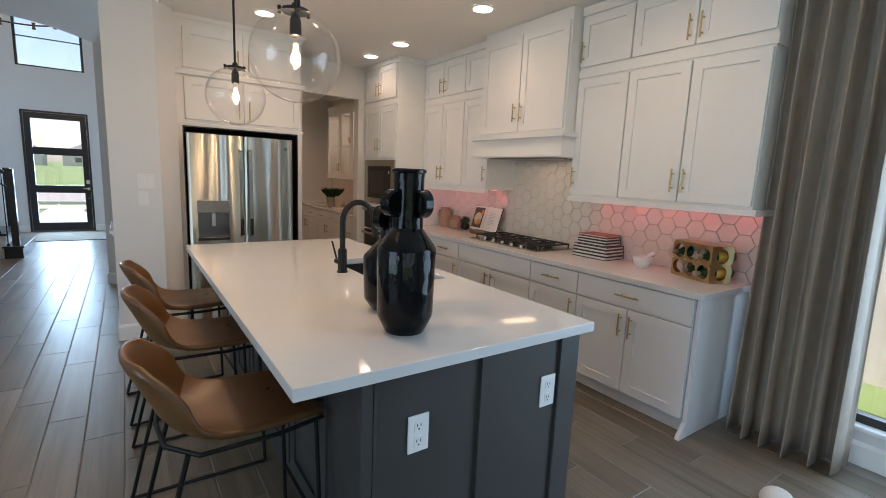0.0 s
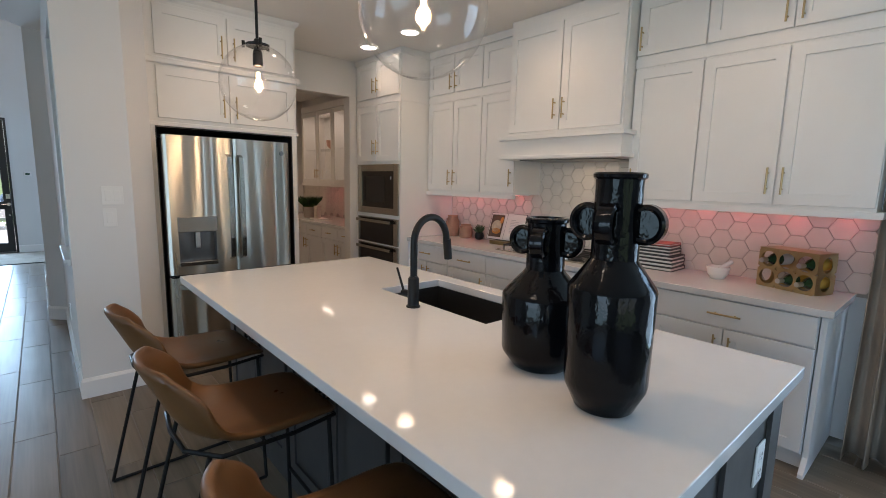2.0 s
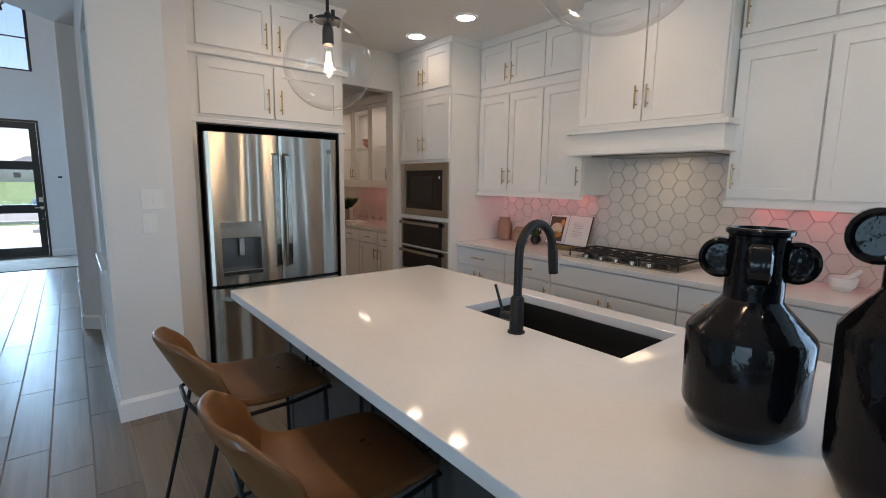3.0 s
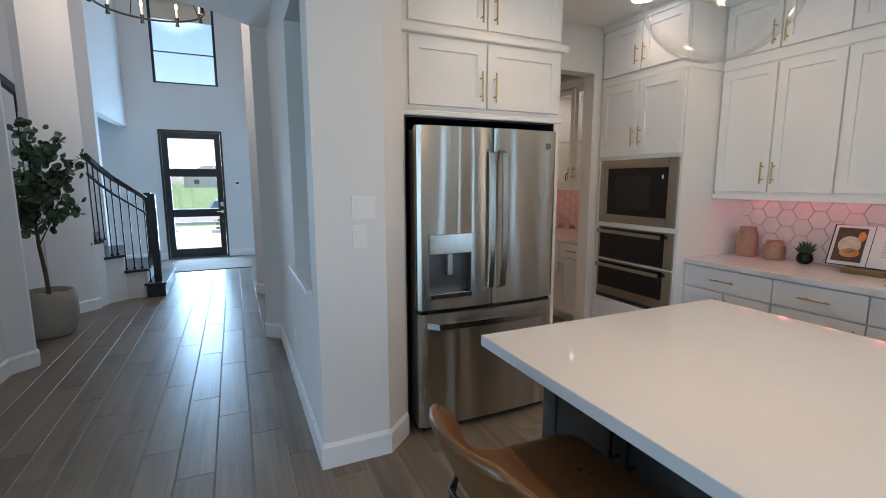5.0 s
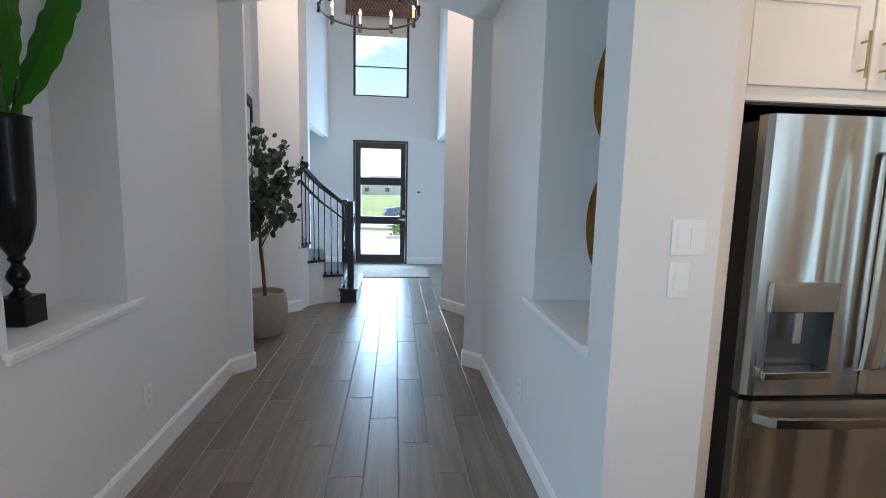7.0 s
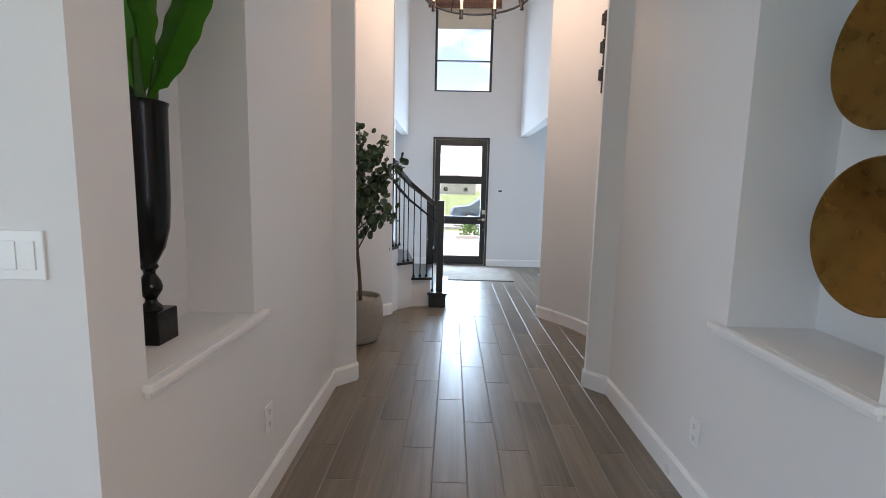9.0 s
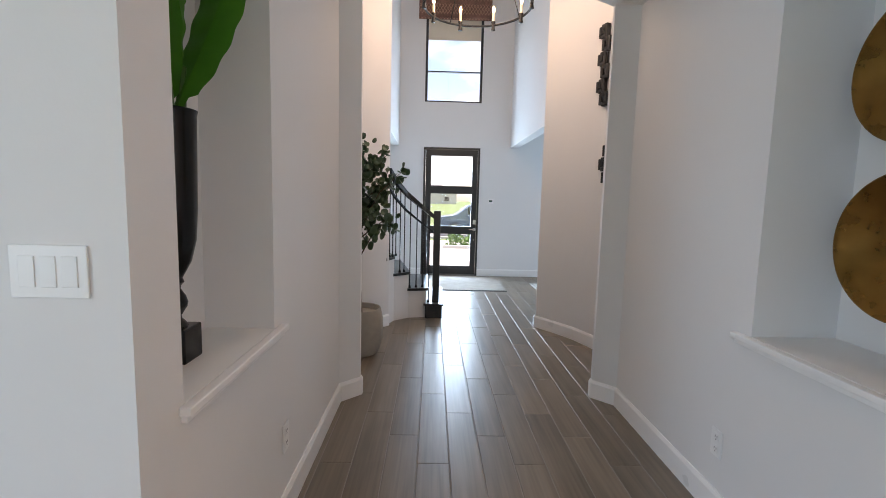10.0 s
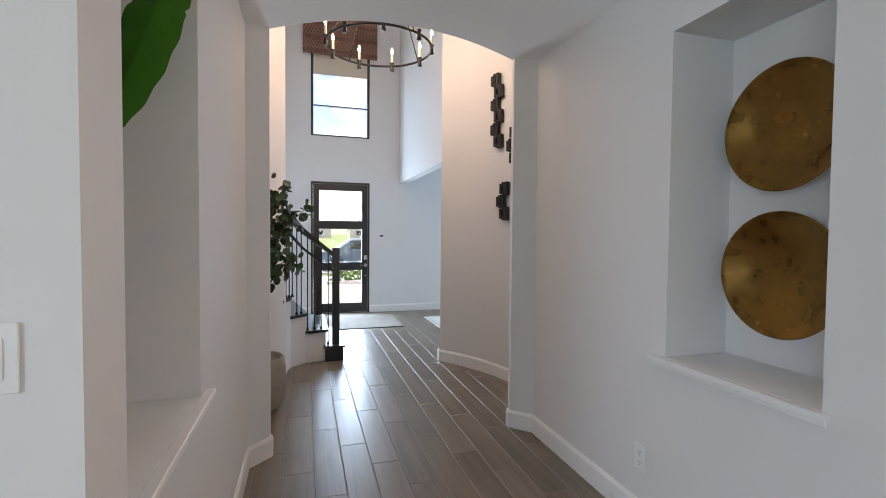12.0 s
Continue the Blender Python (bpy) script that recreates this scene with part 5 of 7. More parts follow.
# the rack stands turned a little, its end towards the room
turned = Matrix.Rotation(radians(-20), 4, "Z")
rack_at = Vector((2.67, 3.315, ZW))
t.rotation_euler = (0, 0, radians(-20))
for yy, zz, lab in ((3.42, 0.172, False), (3.315, 0.064, True), (3.21, 0.172, True), (3.21, 0.064, True)):
    b = thing("wine_bottle", (2.66, yy, ZW + zz - 0.04), "dark green wine bottle lying in the rack", "bottle", "bottles in the wine rack")
    bm = bmesh.new()
    mm = Matrix.Translation((2.80, yy, ZW + zz - 0.006)) @ pose(0, 0, 0, 0, -90, 0)
    lathe(bm, [(0.03, 0.0), (0.037, 0.004), (0.038, 0.16), (0.030, 0.19), (0.015, 0.22), (0.0135, 0.275)], (0, 0, 0), 24, m=mm)
    part("body", bm, BOTTLE, b, smooth=True)
    bm = bmesh.new()
    lathe(bm, [(0.0145, 0.24), (0.0155, 0.28), (0.014, 0.285)], (0, 0, 0), 16, m=mm)
    part("foil_cap", bm, FOIL, b, smooth=True)
    bm = bmesh.new()
    lathe(bm, [(0.0386, 0.05), (0.0386, 0.14)], (0, 0, 0), 24, cap=False, m=mm)
    part("label", bm, LABELY if lab else PAPER, b, smooth=True)
    b.location = rack_at + turned @ (b.location - rack_at)
    b.rotation_euler = (0, 0, radians(-20))

# jugs, small plant, cookbook on its stand
def jug(x, y, r, h, label):
    t = thing("clay_jug", (x, y, ZW), label, "jug", "clay jugs on the worktop")
    bm = bmesh.new()
    lathe(bm, [(r * 0.85, 0), (r * 0.95, 0.006), (r, h * 0.35), (r * 0.97, h * 0.7), (r * 0.75, h * 0.86), (r * 0.70, h * 0.93), (r * 0.76, h), (r * 0.68, h), (r * 0.62, h * 0.9), (r * 0.6, h * 0.6)], (x, y, ZW), 36)
    part("body", bm, CLAY, t, smooth=True)
    bm = bmesh.new()
    tube(bm, [(x - r * 0.7, y, ZW + h * 0.9), (x - r * 1.15, y, ZW + h * 0.85), (x - r * 1.1, y, ZW + h * 0.65), (x - r * 0.95, y, ZW + h * 0.55)], 0.007, 8)
    part("handle", bm, CLAY, t, smooth=True)


jug(2.74, 6.43, 0.075, 0.225, "tall terracotta clay jug")
jug(2.75, 6.23, 0.072, 0.14, "squat terracotta clay jug")
t = thing("succulent_pot", (2.745, 6.02, ZW), "small green succulent in a round black pot", "potted plant")
bm = bmesh.new()
lathe(bm, [(0.025, 0), (0.045, 0.015), (0.05, 0.04), (0.042, 0.068), (0.034, 0.075), (0.03, 0.066)], (2.745, 6.02, ZW), 28)
part("pot", bm, BLACKM, t, smooth=True)
rng = random.Random(3)
for k in range(22):
    a, e = k * 2.4, radians(20 + 62 * (k / 22))
    d = Vector((math.cos(a) * math.cos(e), math.sin(a) * math.cos(e), math.sin(e)))
    bm = bmesh.new()
    o = Vector((2.745, 6.02, ZW + 0.07))
    L = 0.065 + 0.02 * rng.random()
    tube(bm, [o, o + d * L * 0.5 + Vector((0, 0, 0.004)), o + d * L + Vector((0, 0, 0.012))], 0.01, 6, radii=[0.008, 0.011, 0.002])
    part("leaf", bm, SUCC, t, smooth=True)

t = thing("open_cookbook", (2.72, 5.63, ZW), "open cookbook with a food photo, leaning on a wooden stand", "book")
mb = Matrix.Translation((2.70, 5.65, ZW + 0.035)) @ pose(0, 0, 0, 0, 18, 0) @ FACE_X
for u0, u1 in ((-0.215, -0.003), (0.003, 0.22)):
    bm = bmesh.new()
    n = 8
    vs = [[bm.verts.new(mb @ Vector((u0 + (u1 - u0) * i / n, v, 0.006 + 0.014 * (1 - abs(2 * (i / n if u0 < 0 else 1 - i / n) - 1.6) / 1.6) - 0.004 * w))) for i in range(n + 1) for w in (0, 1)] for v in (0.0, 0.265)]
    for i in range(n):
        bm.faces.new((vs[0][2 * i], vs[0][2 * i + 2], vs[1][2 * i + 2], vs[1][2 * i]))
        bm.faces.new((vs[0][2 * i + 1], vs[1][2 * i + 1], vs[1][2 * i + 3], vs[0][2 * i + 3]))
    part("page", bm, PAPER, t, smooth=True)
bm = bmesh.new()
plate(bm, mb, -0.225, 0.228, -0.004, 0.27, -0.004, 0.0)
part("cover", bm, COVERB, t)
bm = bmesh.new()
plate(bm, mb, -0.19, -0.03, 0.02, 0.245, 0.0215, 0.0225)
ph1 = part("photo", bm, FOODB, t, "printed food photo")
for (cu, cv, ru, rv, mt) in ((-0.11, 0.13, 0.062, 0.06, FOODC), (-0.10, 0.08, 0.055, 0.03, FOODA), (-0.055, 0.19, 0.02, 0.035, FOODA)):
    bm = bmesh.new()
    vs = [bm.verts.new(mb @ Vector((cu + ru * math.cos(a), cv + rv * math.sin(a), 0.0228))) for a in [2 * math.pi * i / 20 for i in range(20)]]
    bm.faces.new(vs)
    part("photo_patch", bm, mt, ph1)
bm = bmesh.new()
for k in range(9):
    plate(bm, mb, 0.06, 0.06 + (0.10 if k % 4 else 0.06), 0.20 - k * 0.016, 0.204 - k * 0.016, 0.0205, 0.0212)
part("print_lines", bm, INK, t)
s = thing("cookbook_stand", (2.68, 5.62, ZW), "dark olive wood cookbook stand", "book stand")
part("ledge", boxed(2.60, 2.665, 5.52, 5.74, ZW, ZW + 0.034, 0.004), OAKDARK, s)
bm = bmesh.new()
box(bm, -0.006, 0.006, -0.1, 0.1, 0, 0.2, 0.002, pose(2.71, 5.65, ZW, 0, 18, 0))
part("back_board", bm, OAKDARK, s)

# ---- light strips under the wall cabinets ----
for y0, y1 in ((3.0, 4.29), (5.40, 6.53)):
    t = thing("light_strip", (2.66, (y0 + y1) / 2, Z_U0 - 0.012), "pink glowing light strip below the wall cabinets", "light strip", "light strips")
    part("housing", boxed(2.72, 2.76, y0, y1, Z_U0 - 0.01, Z_U0 - 0.001), PLASTIC, t)
    k = int((y1 - y0) / 0.24)
    for i in range(k):
        yy = y0 + (i + 0.5) * (y1 - y0) / k
        part("diode", boxed(2.73, 2.75, yy - 0.03, yy + 0.03, Z_U0 - 0.0125, Z_U0 - 0.0101), LEDPINK, t)
        lamp("strip_glow", "AREA", 0.085, (1.0, 0.21, 0.20), look((2.74, yy, Z_U0 - 0.016), (2.79, yy, 0.9)), size=0.05, size_y=0.05)

# ---- pantry behind the opening ----
PF = 2.2
t = thing("pantry_base_cabinet", (2.5, 9.0, 0), "pale grey shaker base cabinets in the pantry", "cabinet")
part("body", boxed(PF, 2.845, 7.56, 10.49, 0.10, 0.859), BASECAB, t)
part("toe_kick", boxed(PF + 0.06, PF + 0.08, 7.56, 10.49, 0, 0.10), BASECAB, t)
for i, (a, b) in enumerate(((10.45, 9.95), (9.95, 9.45), (9.45, 8.95), (8.95, 8.48), (8.48, 8.02), (8.02, 7.58))):
    drawer(t, front_x(PF), -a + 0.004, -b - 0.004, 0.70, 0.852, BASECAB, 0.12)
    door(t, front_x(PF), -a + 0.004, -b - 0.004, 0.115, 0.69, BASECAB, (-b - 0.04 if i % 2 == 0 else -a + 0.04, 0.58), 0.14)
single("pantry_worktop", boxed(PF - 0.03, 2.846, 7.555, 10.495, 0.862, 0.90, 0.003), QUARTZ, "white quartz worktop in the pantry", "worktop")
t = thing("glass_cabinet", (2.66, 8.66, 1.42), "white wall cabinet with glass doors and glass shelf", "cabinet")
GX = 2.47
bm = bmesh.new()
for b in ((2.83, 2.845, 7.70, 9.65, 1.42, 2.47), (GX, 2.83, 7.70, 9.65, 1.42, 1.44), (GX, 2.83, 7.70, 9.65, 2.45, 2.47), (GX, 2.83, 7.70, 7.72, 1.44, 2.45), (GX, 2.83, 9.63, 9.65, 1.44, 2.45), (GX, 2.83, 8.63, 8.65, 1.44, 2.45)):
    box(bm, *b)
part("body", bm, CAB, t)
for i, (a, b) in enumerate(((9.64, 9.12), (9.11, 8.65), (8.64, 8.18), (8.17, 7.71))):
    bm = bmesh.new()
    shaker(bm, front_x(GX), -a, -b, 1.425, 2.46, 0.055, hollow=True)
    d = part("door", bm, CAB, t)
    bar_pull(front_x(GX), (-b - 0.03) if i % 2 == 0 else (-a + 0.03), 1.57, 0.13, True, 0.02, d, BRASS)
    bm = bmesh.new()
    plate(bm, front_x(GX), -a + 0.05, -b - 0.05, 1.475, 2.41, 0.006, 0.009)
    g = part("pane", bm, GLASS, d, "clear glass pane")
    g.visible_shadow = False
part("shelf", boxed(GX + 0.03, 2.83, 7.72, 9.63, 1.915, 1.922), GLASS, t, "glass shelf")
# unseen fill lamp in each bay, added to brighten the cabinet's inside
for yy in (9.14, 8.17):
    lamp("cabinet_fill", "AREA", 0.9, WARM, look((2.62, yy, 2.44), (2.62, yy, 1.5)), size=0.1, size_y=0.5)
crown("trim_crown_pantry", [(GX, 7.70), (GX, 9.65)][::-1], 2.47, 2.56, CROWN, "white crown moulding on the glass cabinet")
crown("trim_light_rail_pantry", [(GX, 7.70), (GX, 9.65)][::-1], 1.385, 1.42, RAIL, "white light rail in the pantry")
b = thing("copper_bowl", (2.66, 9.0, 1.922), "copper coloured glass bowl on the shelf", "bowl")
bm = bmesh.new()
lathe(bm, [(0.03, 0), (0.05, 0.004), (0.10, 0.05), (0.115, 0.13), (0.108, 0.13), (0.09, 0.05), (0.02, 0.012)], (2.66, 9.0, 1.922), 32)
part("body", bm, COPPER, b, smooth=True)
b = thing("jar", (2.62, 8.32, 1.44), "white jar with a dark ring handle", "jar")
bm = bmesh.new()
lathe(bm, [(0.05, 0), (0.055, 0.01), (0.055, 0.24), (0.04, 0.26)], (2.62, 8.32, 1.44), 28)
part("body", bm, PAPER, b, smooth=True)
bm = bmesh.new()
tube(bm, [(2.55, 8.36 + 0.05 * math.cos(a), 1.52 + 0.06 * math.sin(a)) for a in [2 * math.pi * i / 20 for i in range(20)]], 0.007, 8, closed=True)
part("ring_handle", bm, BLACKM, b, smooth=True)
t = thing("grass_pot", (2.42, 9.35, ZW), "bushy dark green grass in a beige pot", "potted plant")
bm = bmesh.new()
lathe(bm, [(0.075, 0), (0.085, 0.01), (0.105, 0.16), (0.1, 0.165), (0.095, 0.15)], (2.42, 9.35, ZW), 32)
part("pot", bm, STONEPOT, t, smooth=True)
bm = bmesh.new()
rng = random.Random(5)
for k in range(420):
    a, q = rng.uniform(0, 2 * math.pi), rng.random() ** 0.6
    o = Vector((2.42 + 0.08 * q * math.cos(a), 9.35 + 0.08 * q * math.sin(a), ZW + 0.15))
    tip = o + Vector((0.13 * q * math.cos(a) + rng.uniform(-0.02, 0.02), 0.13 * q * math.sin(a) + rng.uniform(-0.02, 0.02), 0.12 + 0.07 * rng.random()))
    w = Vector((-math.sin(a), math.cos(a), 0)) * 0.004
    mid = (o + tip) / 2 + Vector((0, 0, 0.02))
    v = [bm.verts.new(p) for p in (o - w, o + w, mid + w * 1.2, tip, mid - w * 1.2)]
    bm.faces.new(v)
part("grass_blades", bm, HERB, t, keep=True)["kind"] = "stuff"
t = thing("stone_bookend", (2.42, 9.08, ZW), "pale stone block on a white tray", "ornament")
part("tray", boxed(2.33, 2.52, 8.85, 9.16, ZW, ZW + 0.012, 0.003), MARBLE, t)
part("block", boxed(2.38, 2.45, 9.03, 9.13, ZW + 0.0125, ZW + 0.19, 0.006), STONE, t)
lamp("pantry_strip_glow", "AREA", 0.4, (1.0, 0.23, 0.22), look((2.66, 8.7, 1.38), (2.72, 8.7, 0.9)), size=1.7, size_y=0.03)
downlight(1.3, 8.6, energy=15)
# this second fixture is made up, added to lift the dark pantry
downlight(1.6, 9.7, energy=15)

# switch plates and a small stone by the curtain
def switch_plate(m, w, h, rockers, label):
    t = thing("light_switch", m @ Vector((0, 0, 0)), label, "light switch", "wall switches")
    bm = bmesh.new()
    plate(bm, m, -w / 2, w / 2, -h / 2, h / 2, 0.0005, 0.006, 0.002)
    part("cover_plate", bm, PLASTIC, t)
    for u, rw in rockers:
        bm = bmesh.new()
        plate(bm, m, u - rw / 2, u + rw / 2, -0.034, 0.034, 0.0055, 0.0085, 0.0015)
        part("rocker", bm, PLASTIC, t)


switch_plate(front_y(HY0) @ Matrix.Translation((-0.327, 1.35, 0)), 0.12, 0.12, ((-0.024, 0.034), (0.024, 0.034)), "white double light switch on the pillar")
switch_plate(front_y(HY0) @ Matrix.Translation((-0.350, 1.205, 0)), 0.075, 0.12, ((0, 0.034),), "white single light switch on the pillar")
switch_plate(front_y(HY0) @ Matrix.Translation((-2.757, 1.30, 0)), 0.165, 0.115, ((-0.045, 0.034), (0.0, 0.034), (0.045, 0.034)), "white triple light switch on the wall")
for m in (Matrix.Translation((HX1, 7.464, 0.357)) @ FACE_X, Matrix.Translation((HX0, 7.425, 0.385)) @ FACE_XP):
    outlet(m, "white power outlet low on the hall wall")
bm = bmesh.new()
bmesh.ops.create_icosphere(bm, subdivisions=3, radius=0.07)
for v in bm.verts:
    v.co = Vector((2.03 + v.co.x * 1.2, 2.52 + v.co.y, 0.04 + v.co.z * 0.62)) + Vector((0, 0, 0.004)) * math.sin(40 * v.co.x)
single("stone_ornament", bm, STONE, "pale rounded stone ornament on the floor", "ornament", smooth=True)
# ---- hall niches ----
for nm, x0, x1 in (("trim_niche_sill_right", HX1 - 0.035, -0.202), ("trim_niche_sill_left", HX0 - 0.283, HX0 + 0.035)):
    bm = bmesh.new()
    box(bm, x0 + 0.034 if x0 > -1 else x0, x1 if x0 > -1 else x1 - 0.034, NY0 + 0.001, NY1 - 0.001, NZ0 + 0.001, NZ0 + 0.0205)
    xe0, xe1 = (x0, HX1 - 0.001) if x0 > -1 else (HX0 + 0.001, x1)
    box(bm, xe0, xe1, NY0 - 0.03, NY1 + 0.09, NZ0 - 0.006, NZ0 + 0.0195, 0.004)
    xm0, xm1 = (HX1 - 0.018, HX1 - 0.001) if x0 > -1 else (HX0 + 0.001, HX0 + 0.018)
    box(bm, xm0, xm1, NY0 - 0.02, NY1 + 0.08, NZ0 - 0.028, NZ0 - 0.0065, 0.003)
    single(nm, bm, TRIM, "white painted niche sill with moulded edge", "sill", "structure")
# gold dishes
for z, tilt in ((1.965, 0), (1.345, 0)):
    t = thing("gold_dish", (-0.22, 7.0, z), "large round antique gold metal dish on the niche wall", "wall dish", "gold dishes in the niche")
    bm = bmesh.new()
    R = 0.268
    mm = Matrix.Translation((-0.238, 6.955, z)) @ pose(0, 0, 0, 0, -90, 0)
    lathe(bm, [(0.002, 0.0), (0.06, 0.006), (0.12, 0.022), (0.19, 0.048), (R - 0.012, 0.088), (R, 0.096), (R + 0.001, 0.099), (R - 0.004, 0.101), (R - 0.02, 0.094), (0.19, 0.054), (0.12, 0.028), (0.06, 0.012), (0.002, 0.006)], (0, 0, 0), 72, m=mm)
    part("dish", bm, GOLD, t, smooth=True)
    bm = bmesh.new()
    rod(bm, (-0.2005, 6.955, z), (-0.237, 6.955, z), 0.03)
    part("wall_mount", bm, BLACKM, t)

# black urn with banana leaves
UX, UY, UZ = -2.785, 6.935, NZ0 + 0.02
t = thing("urn_planter", (UX, UY, UZ), "tall matt black urn on a square foot with banana leaves", "planter")
part("foot", boxed(UX - 0.057, UX + 0.057, UY - 0.057, UY + 0.057, UZ, UZ + 0.115, 0.005), URNBLACK, t)
bm = bmesh.new()
lathe(bm, [(r * 0.82, z) for r, z in ((0.045, 0.115), (0.04, 0.125), (0.024, 0.14), (0.022, 0.15), (0.044, 0.18), (0.047, 0.195), (0.040, 0.215), (0.022, 0.24), (0.024, 0.25), (0.036, 0.262), (0.03, 0.275), (0.065, 0.33), (0.085, 0.40), (0.093, 0.50), (0.100, 0.80), (0.105, 0.815), (0.095, 0.818), (0.09, 0.79), (0.08, 0.6))], (UX, UY, UZ), 44)
part("urn", bm, URNBLACK, t, smooth=True)


def blade(base, tip, width, bend, name="leaf", parent=None, roll=(1, 0, 0), split=True):
    """A long leaf with a midrib fold, bending over."""
    bm = bmesh.new()
    base, tip = Vector(base), Vector(tip)
    ax = tip - base
    side = ax.cross(Vector(roll)).normalized()
    up = side.cross(ax).normalized()
    n = 52
    rows = []
    for i in range(n + 1):
        s = i / n
        c = base + ax * s + up * bend * math.sin(math.pi * s * 0.9)
        w = width * (math.sin(math.pi * min(1, s * 0.93 + 0.06)) ** 0.62) * (0.5 if s < 0.06 else 1)
        if split and i in (30, 41):
            w *= 0.90
        rows.append([bm.verts.new(c + side * w * q + up * (0.16 * w * abs(q) * (1 + 0.25 * math.sin(9 * s))) + up * 0.004 * math.sin(i * 0.85) * abs(q)) for q in (-1, -0.55, -0.05, 0, 0.05, 0.55, 1)])
    for A, B in zip(rows, rows[1:]):
        for k in range(6):
            bm.faces.new((A[k], A[k + 1], B[k + 1], B[k]))
    return part(name, bm, LEAFBR, parent, smooth=True)


top = UZ + 0.80
blade((UX + 0.02, UY + 0.01, top + 0.02), (UX + 0.21, UY + 0.17, top + 0.78), 0.09, 0.03, parent=t, roll=(0.3, 1, 0))
blade((UX, UY + 0.01, top), (UX - 0.05, UY - 0.08, top + 0.85), 0.062, 0.04, parent=t, roll=(0.2, 1, 0))
blade((UX + 0.02, UY - 0.02, top), (UX + 0.10, UY - 0.22, top + 0.75), 0.055, -0.05, parent=t)
blade((UX - 0.02, UY, top), (UX - 0.06, UY + 0.13, top + 0.66), 0.05, 0.04, parent=t)
for dx, dy, h in ((0.02, 0.04, 0.16), (0.0, 0.0, 0.22), (0.02, -0.03, 0.2), (-0.02, 0.01, 0.2)):
    bm = bmesh.new()
    tube(bm, [(UX + dx * 0.5, UY + dy * 0.5, UZ + 0.66), (UX + dx, UY + dy, UZ + 0.82), (UX + dx * 1.3, UY + dy * 1.4, UZ + 0.8 + h)], 0.02, 8, radii=[0.02, 0.018, 0.008])
    part("stem", bm, STEM, t, smooth=True)

# ---- front door ----
t = thing("door_1", (-1.595, YF, 0), "black front door with three glass panes", "door", kind="structure")
DX0, DX1 = -2.13, -1.06
YD = YF + 0.02
bm = bmesh.new()
for b in ((DX0, DX0 + 0.035, YF - 0.012, YF + 0.15, 0, 2.45), (DX1 - 0.035, DX1, YF - 0.012, YF + 0.15, 0, 2.45), (DX0 + 0.035, DX1 - 0.035, YF - 0.012, YF + 0.15, 2.415, 2.45)):
    box(bm, *b)
part("door_frame", bm, BLACKP, t)
part("threshold", boxed(DX0 + 0.035, DX1 - 0.035, YF - 0.01, YF + 0.15, 0, 0.02, 0.003), DARKSTEEL, t)
bm = bmesh.new()
A0, A1 = DX0 + 0.04, DX1 - 0.04
for b in ((A0, -1.985, 0.022, 2.41), (-1.20, A1, 0.022, 2.41), (-1.985, -1.20, 0.022, 0.185), (-1.985, -1.20, 0.808, 0.958), (-1.985, -1.20, 1.58, 1.73), (-1.985, -1.20, 2.297, 2.41)):
    box(bm, b[0], b[1], YD, YD + 0.05, b[2], b[3])
leaf = part("door_leaf", bm, BLACKP, t)
for z0, z1 in ((0.185, 0.808), (0.958, 1.58), (1.73, 2.297)):
    p = part("pane", boxed(-1.985, -1.20, YD + 0.02, YD + 0.026, z0, z1), PANE, t)
    p.visible_shadow = False
bm = bmesh.new()
rod(bm, (-1.135, YD, 0.90), (-1.135, YD - 0.012, 0.90), 0.03, n=24)
rod(bm, (-1.135, YD - 0.012, 0.90), (-1.135, YD - 0.05, 0.90), 0.011)
rod(bm, (-1.135, YD - 0.05, 0.90), (-1.235, YD - 0.05, 0.90), 0.010, 0.008)
part("lever_handle", bm, STEEL, leaf, smooth=True)
part("keypad_lock", boxed(-1.165, -1.105, YD - 0.025, YD, 1.0, 1.09, 0.006), STEEL, leaf)
bm = bmesh.new()
rod(bm, (-1.135, YD, 0.70), (-1.135, YD - 0.008, 0.70), 0.011)
part("peg", bm, STEEL, leaf, smooth=True)

# ---- upper window with shade ----
t = thing("window_2", (-1.595, YF, 3.285), "tall black-framed upper foyer window with a woven shade", "window", kind="structure")
bm = bmesh.new()
for b in ((-2.13, -2.085, 3.285, 5.05), (-1.105, -1.06, 3.285, 5.05), (-2.085, -1.105, 3.285, 3.315), (-2.085, -1.105, 3.835, 3.855), (-2.085, -1.105, 5.02, 5.05)):
    box(bm, b[0], b[1], YF + 0.03, YF + 0.10, b[2], b[3])
part("window_frame", bm, BLACKP, t)
for z0, z1 in ((3.315, 3.835), (3.855, 5.02)):
    p = part("pane", boxed(-2.085, -1.105, YF + 0.06, YF + 0.066, z0, z1), PANE, t)
    p.visible_shadow = False
part("roller_shade", boxed(-2.083, -1.107, YF + 0.035, YF + 0.04, 4.41, 5.02), SHADEW, t)
s = thing("roman_shade", (-1.595, YF - 0.03, 4.75), "brown patterned woven roman shade", "window shade")
bm = bmesh.new()
nu, nv = 30, 12
vs = [[bm.verts.new((-2.265 + 1.335 * i / nu, YF - 0.035 - 0.012 * math.sin(k * 1.6), 4.75 + 0.75 * k / nv)) for k in range(nv + 1)] for i in range(nu + 1)]
for i in range(nu):
    for k in range(nv):
        bm.faces.new((vs[i][k], vs[i + 1][k], vs[i + 1][k + 1], vs[i][k + 1]))
f = part("fabric", bm, SHADEF, s, smooth=True)
so = f.modifiers.new("thickness", "SOLIDIFY")
so.thickness = 0.012
bm = bmesh.new()
